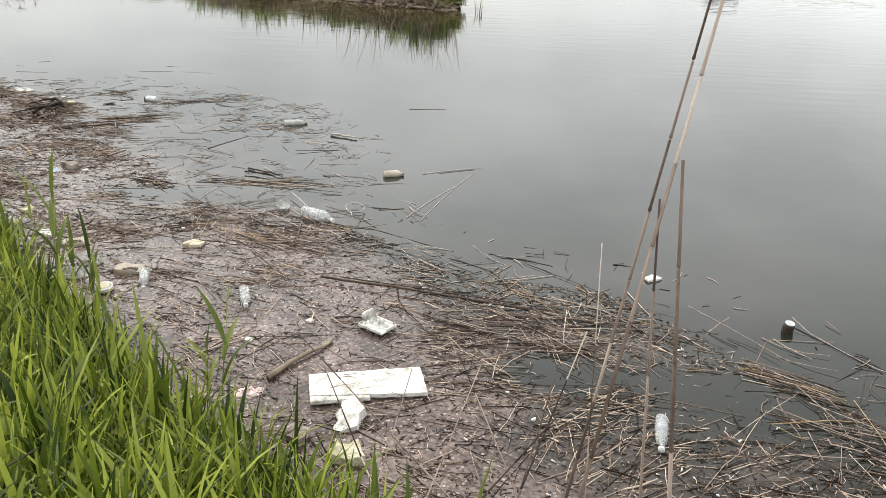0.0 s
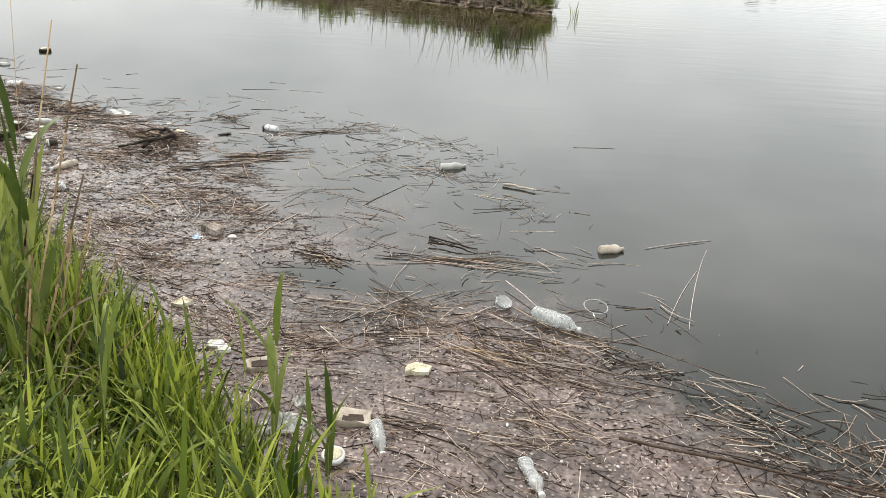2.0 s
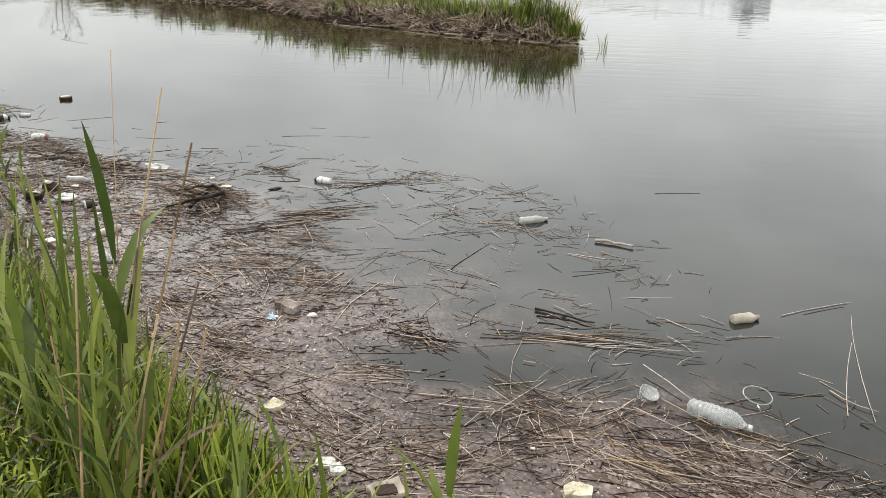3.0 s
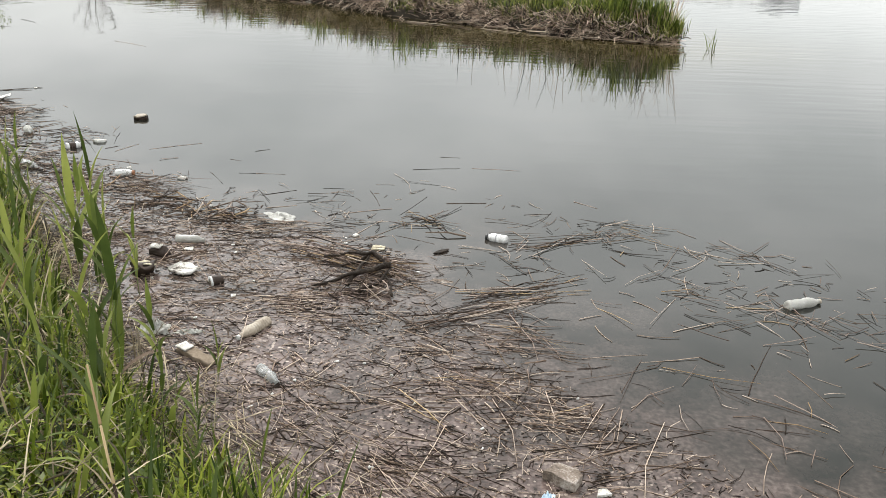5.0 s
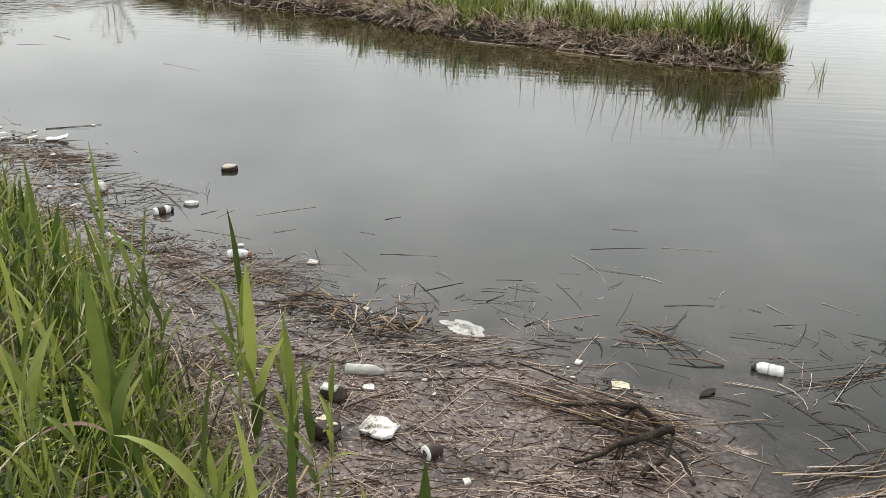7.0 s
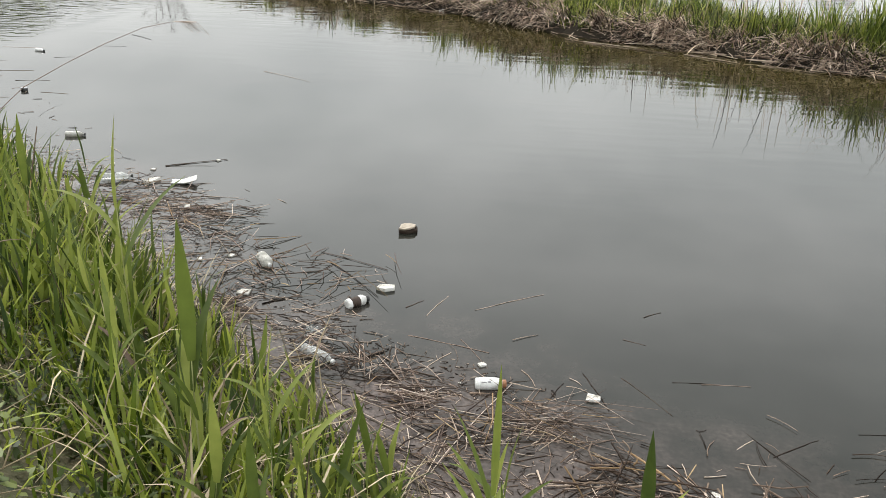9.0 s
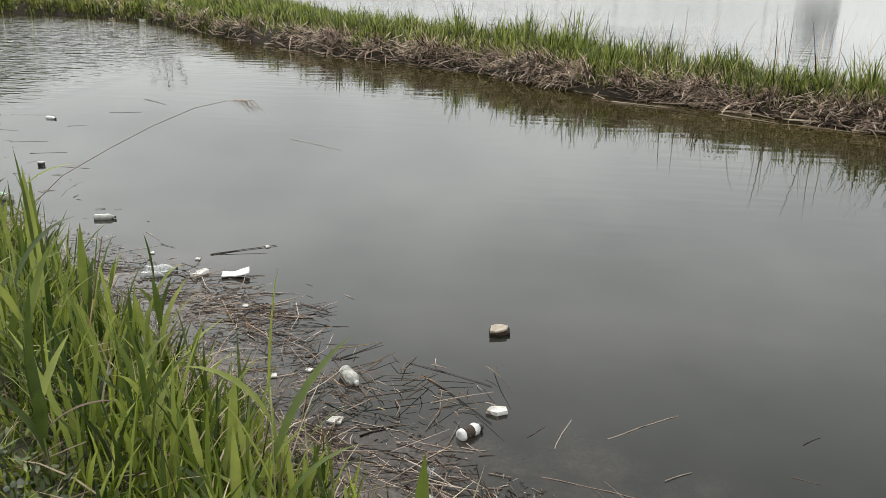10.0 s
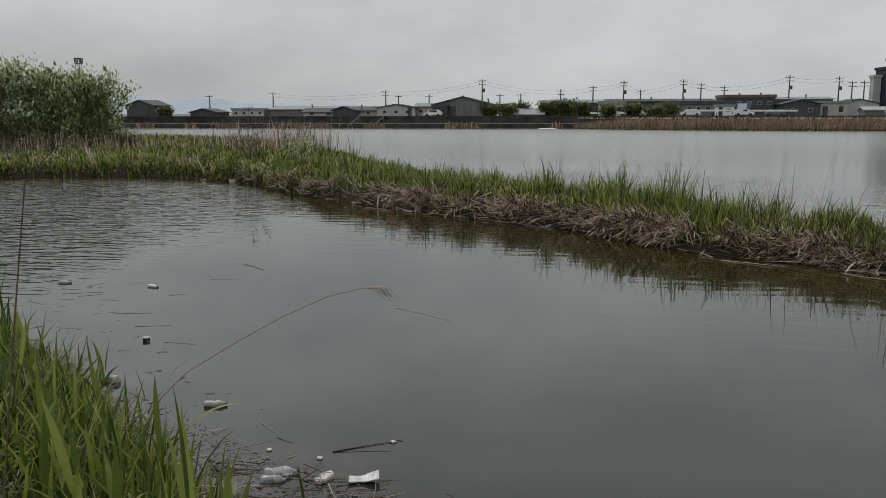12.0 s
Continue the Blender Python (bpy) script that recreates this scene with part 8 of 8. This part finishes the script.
# lids, cups, trays, cartons and film
ob = thing("round_lid", pose(-0.96, 3.85, 0.012, 8, 0, 0), "round white plastic lid floating rim up", "lid")
part("disc", lathe([(0.03, 0), (0.048, 0.002), (0.052, 0.012), (0.052, 0.026), (0.046, 0.03)], 28, axis_x=False), M_WHITE, ob)
part("recess", lathe([(0.02, 0.0295), (0.04, 0.0305), (0.041, 0.0315), (0.03, 0.0325)], 28, axis_x=False), M_FOAM_Y, ob, "yellowed recessed top")
for x, y, a, w, lab, sd in ((-0.92, 4.16, 6, 0.17, "murky clear plastic food tub half full of silt", 71), (-1.47, 4.59, 20, 0.15, "grey clear plastic tray lying flat on the scum", 72)):
    ob = thing("clear_tub", pose(x, y, -0.006, 0, 0, a), lab, "tub")
    part("shell", crush(slab([(-w / 2, -0.05), (-w / 2 + 0.02, -0.06), (w / 2 - 0.02, -0.06), (w / 2, -0.045), (w / 2, 0.05), (-w / 2, 0.055)], 0.034, 0.003, 0.004, sd, dish=0.022), 0.02, 0.07, sd), M_TANPL, ob)
    part("silt", slab([(-w * 0.3, -0.03), (w * 0.3, -0.03), (w * 0.28, 0.03), (-w * 0.3, 0.03)], 0.006, 0.004, 0.002, sd), M_DARKWOOD, ob, "dark silt in the bottom", at=Matrix.Translation((0, 0, 0.016)))
piece("plastic_bag", -1.24, 4.08, 29, crumple(0.24, 0.17, 0.07, 31), M_FILM, "crumpled white plastic bag at the bank", "plastic bag")
piece("plastic_bag", -1.19, 4.28, 0, crumple(0.10, 0.08, 0.035, 32), M_FILM, "small crumpled white film", "plastic bag")
piece("plastic_bag", -4.26, 9.56, -35, crumple(0.29, 0.17, 0.022, 33, folds=4), M_PETW, "flat cream plastic bag spread on the water", "plastic bag")
piece("plastic_bag", -4.51, 7.54, 5, crumple(0.20, 0.15, 0.07, 34), M_FILM, "crumpled white bag among bank reeds", "plastic bag")
piece("plastic_film", -4.31, 7.55, 13, crumple(0.18, 0.06, 0.02, 35), M_FILM, "strip of white film on the mud", "plastic film")
piece("plastic_film", -2.34, 6.23, 41, crumple(0.08, 0.05, 0.03, 36), M_BLUEPL, "scrap of pale blue and white film", "plastic film")
piece("plastic_film", -2.9, 8.42, -15, crumple(0.16, 0.05, 0.010, 37), M_FOAM_B, "translucent strip of film just under the surface", "plastic film")
piece("plastic_film", 0.18, 2.77, 4, crumple(0.15, 0.11, 0.02, 38), M_PINK, "faded pink wrapper on the scum", "wrapper")
piece("plastic_film", -7.48, 9.85, 30, crumple(0.12, 0.10, 0.07, 39), M_BLUEPL, "pale blue film caught in bank reeds", "plastic film", z=0.28)
piece("plastic_film", -7.05, 11.0, 80, crumple(0.15, 0.07, 0.05, 40), M_PET, "clear crumpled cup floating by straw", "plastic film")
piece("plastic_bag", -6.65, 9.75, 10, crumple(0.14, 0.1, 0.05, 41), M_FILM, "white film caught low in the reeds", "plastic bag", z=0.05)
piece("plastic_bag", -6.0, 8.9, 70, crumple(0.13, 0.1, 0.06, 42), M_FILM, "white film caught low in the reeds", "plastic bag", z=0.04)
piece("plastic_film", -8.3, 11.2, 70, crumple(0.2, 0.07, 0.04, 43), M_FILM, "torn white film among the bank straw", "plastic film", z=0.12)
ob = thing("foam_tray", pose(-8.86, 13.6, -0.012, 0, 0, 14) @ Matrix.Scale(0.86, 4), "white foam tray, one end flared, with a dark shaded side", "food tray")
bm = bmesh.new()
rows = []
for k in range(9):
    q = k / 8
    half, lift = 0.045 + 0.03 * max(0, q - 0.45) / 0.55, 0.045 + 0.035 * max(0, q - 0.5) * 2
    ring = [(-half, lift - 0.004), (-half * 0.6, lift - 0.016), (half * 0.6, lift - 0.012), (half, lift + 0.008), (half, lift - 0.004), (half * 0.6, lift - 0.026), (-half * 0.6, lift - 0.028), (-half, lift - 0.014)]
    rows.append([bm.verts.new((-0.13 + 0.26 * q, py + 0.006 * math.sin(9 * q + py * 30), pz)) for py, pz in ring])
for a, b in zip(rows, rows[1:]):
    for k in range(8):
        bm.faces.new((a[k], a[(k + 1) % 8], b[(k + 1) % 8], b[k]))
bm.faces.new(rows[0][::-1])
bm.faces.new(rows[-1])
part("base", bm, M_WHITE, ob)
# black block stands in for the shade under the hollow tray
part("wet_side", crush(box(0.17, 0.07, 0.042, 0.008, at=(-0.035, 0.0, -0.025)), 0.012, 0.05, 3), M_BLACK, ob, "dark block for the shaded underside")
ob = thing("foam_tray", pose(-4.625, 8.4, 0.012, 0, 0, -20), "torn white foam tray with grey stains", "food tray")
part("base", slab([(-0.085, -0.07), (0.05, -0.078), (0.085, -0.05), (0.075, 0.06), (0.03, 0.05), (0.0, 0.078), (-0.08, 0.07)], 0.022, 0.008, 0.006, 45, dish=0.008), M_FOAM_S, ob)
part("rim", box(0.012, 0.13, 0.03, 0.003, at=(-0.085, -0.005, 0.0)), M_FOAM, ob)
ob = thing("carton", pose(-4.91, 8.68, 0.0, 14, 0, -17), "soggy brown and white drink carton", "carton")
part("box_body", crush(box(0.13, 0.07, 0.055, 0.01), 0.03, 0.06, 7), M_CANSIDE, ob)
part("torn_top", box(0.09, 0.05, 0.008, 0.002, at=(-0.01, 0, 0.071)), M_FOAM_S, ob, "torn white lining")
ob = thing("carton", pose(-4.89, 8.35, 0.0, -10, 0, -10), "crushed dark plastic tub full of pale silt", "tub")
part("tub_wall", crush(lathe([(0.05, 0), (0.07, 0.01), (0.078, 0.045), (0.085, 0.06), (0.08, 0.065)], 24, axis_x=False), 0.05, 0.06, 5), M_CANSIDE, ob)
part("silt", crush(lathe([(0.05, 0.064), (0.072, 0.067), (0.06, 0.0705), (0.03, 0.072)], 24, axis_x=False), 0.03, 0.05, 6), M_FOAM_Y, ob, "pale silt filling")
ob = thing("paper_cup", pose(-4.33, 8.26, 0.02, 0, 0, 215), "dark paper cup with a white rim on its side", "cup")
part("cup_wall", lathe([(0.026, 0), (0.028, 0.004), (0.034, 0.075), (0.037, 0.078), (0.037, 0.082), (0.032, 0.083)], 24), M_CANSIDE, ob)
part("rim", lathe([(0.0372, 0.072), (0.0385, 0.074), (0.0385, 0.083), (0.0372, 0.085)], 24), M_WHITE, ob)
# the shade inside the cup is a dark disc on its closed end
part("mouth", lathe([(0.02, 0.0835), (0.03, 0.0837), (0.03, 0.0845), (0.02, 0.085)], 24), M_DARKWOOD, ob, "dark disc for the shaded inside")
ob = thing("drink_can", pose(3.14, 3.66, -0.058, 10, 4, 0), "dark drink can floating upright with a pale top", "drink can")
part("side", lathe([(0.024, 0), (0.033, 0.008), (0.033, 0.104), (0.027, 0.116)], 28, axis_x=False), M_CANSIDE, ob)
part("lid", lathe([(0.027, 0.1165), (0.0275, 0.121), (0.025, 0.1205), (0.022, 0.118)], 28, axis_x=False), M_ALU, ob)
part("pull_tab", box(0.011, 0.022, 0.002, 0.0008, at=(0, 0.004, 0.1195)), M_ALU, ob)
ob = thing("black_canister", pose(-12.345, 16.96, -0.075), "small black film canister floating upright", "canister")
part("side", lathe([(0.036, 0), (0.042, 0.005), (0.042, 0.1), (0.04, 0.105)], 20, axis_x=False), M_BLACK, ob)
part("lid", lathe([(0.04, 0.1055), (0.045, 0.107), (0.045, 0.118), (0.035, 0.12)], 20, axis_x=False), M_INK, ob, "grey lid")
ob = thing("sunken_board", pose(-4.16, 7.26, 0.0, 0, 0, -34), "rotten brown board with white paint at one end", "board")
part("plank", slab([(-0.14, -0.035), (0.13, -0.03), (0.12, 0.03), (-0.13, 0.04)], 0.03, 0.006, 0.006, 46), M_WOOD, ob)
part("white_end", slab([(-0.15, -0.03), (-0.06, -0.032), (-0.07, 0.034), (-0.145, 0.035)], 0.01, 0.004, 0.003, 47), M_FOAM, ob, "peeling white paint", at=Matrix.Translation((0, 0, 0.031)))


def build_ring():
    ob = thing("plastic_hoop", pose(0.385, 5.485, 0.03, 10, 0, 20), "thin white plastic hoop standing out of the water", "hoop")
    pts = [(0.074 * math.cos(2 * math.pi * k / 28), 0.074 * math.sin(2 * math.pi * k / 28), 0) for k in range(29)]
    part("ring", tube(pts, [0.003] * 29, 8), M_PETW, ob)
    part("handle", tube([(-0.05, -0.065, 0), (-0.045, -0.1, -0.02), (-0.03, -0.16, -0.04)], [0.004] * 3, 6), M_WHITE, ob)


build_ring()


def build_sedge(x, y):
    """A few thin sedge blades standing in open water."""
    ob = thing("sedge_tuft", pose(x, y, -0.05), "sparse tuft of sedge standing in open water", "sedge")
    r = random.Random(4)
    for k in range(9):
        part("blade", leaf_mesh(r.uniform(0.25, 0.5), 0.016, r.uniform(0.0, 0.5), r.uniform(0.1, 0.9), 400 + k), M_REEDLEAF, ob, at=pose(r.uniform(-0.1, 0.1), r.uniform(-0.06, 0.06), 0, 0, 0, r.uniform(0, 360)))


build_sedge(1.68, 20.1)
ob = thing("clear_cup", pose(-0.22, 5.5, -0.095, 24, 0, 40), "clear plastic cup half sunk and tilted", "cup")
part("cup_wall", lathe([(0.036, 0.0), (0.04, 0.004), (0.052, 0.14), (0.055, 0.145), (0.051, 0.147), (0.047, 0.13)], 24, axis_x=False), M_PET, ob)
ob = thing("straw_tube", pose(-0.06, 5.58, 0.03, 0, 6, -56), "thin pale plastic tube between a cup and a bottle", "tube")
part("tube_wall", tube([(-0.19, 0, 0), (0, 0.004, 0.004), (0.19, 0, 0)], [0.0025] * 3, 8), M_PLUME, ob)
ob = thing("cord", pose(3.2, 3.74, 0.0), "thin pale cord trailing from a floating can", "cord")
part("strand", tube([(0, 0, 0.05), (0.06, -0.12, 0.012), (0.16, -0.32, 0.008), (0.27, -0.5, 0.006), (0.5, -0.72, 0.006), (0.95, -0.98, 0.004)], [0.0013] * 6, 6), M_PLUME, ob)
ob = thing("dark_leaf", pose(-2.94, 8.93, 0.004, 0, 0, 40), "dark decayed leaf floating", "leaf")
part("blade", slab([(-0.075, 0), (-0.03, -0.022), (0.04, -0.018), (0.075, 0), (0.04, 0.018), (-0.03, 0.022)], 0.008, 0.003, 0.002, 48), M_BRANCH, ob)
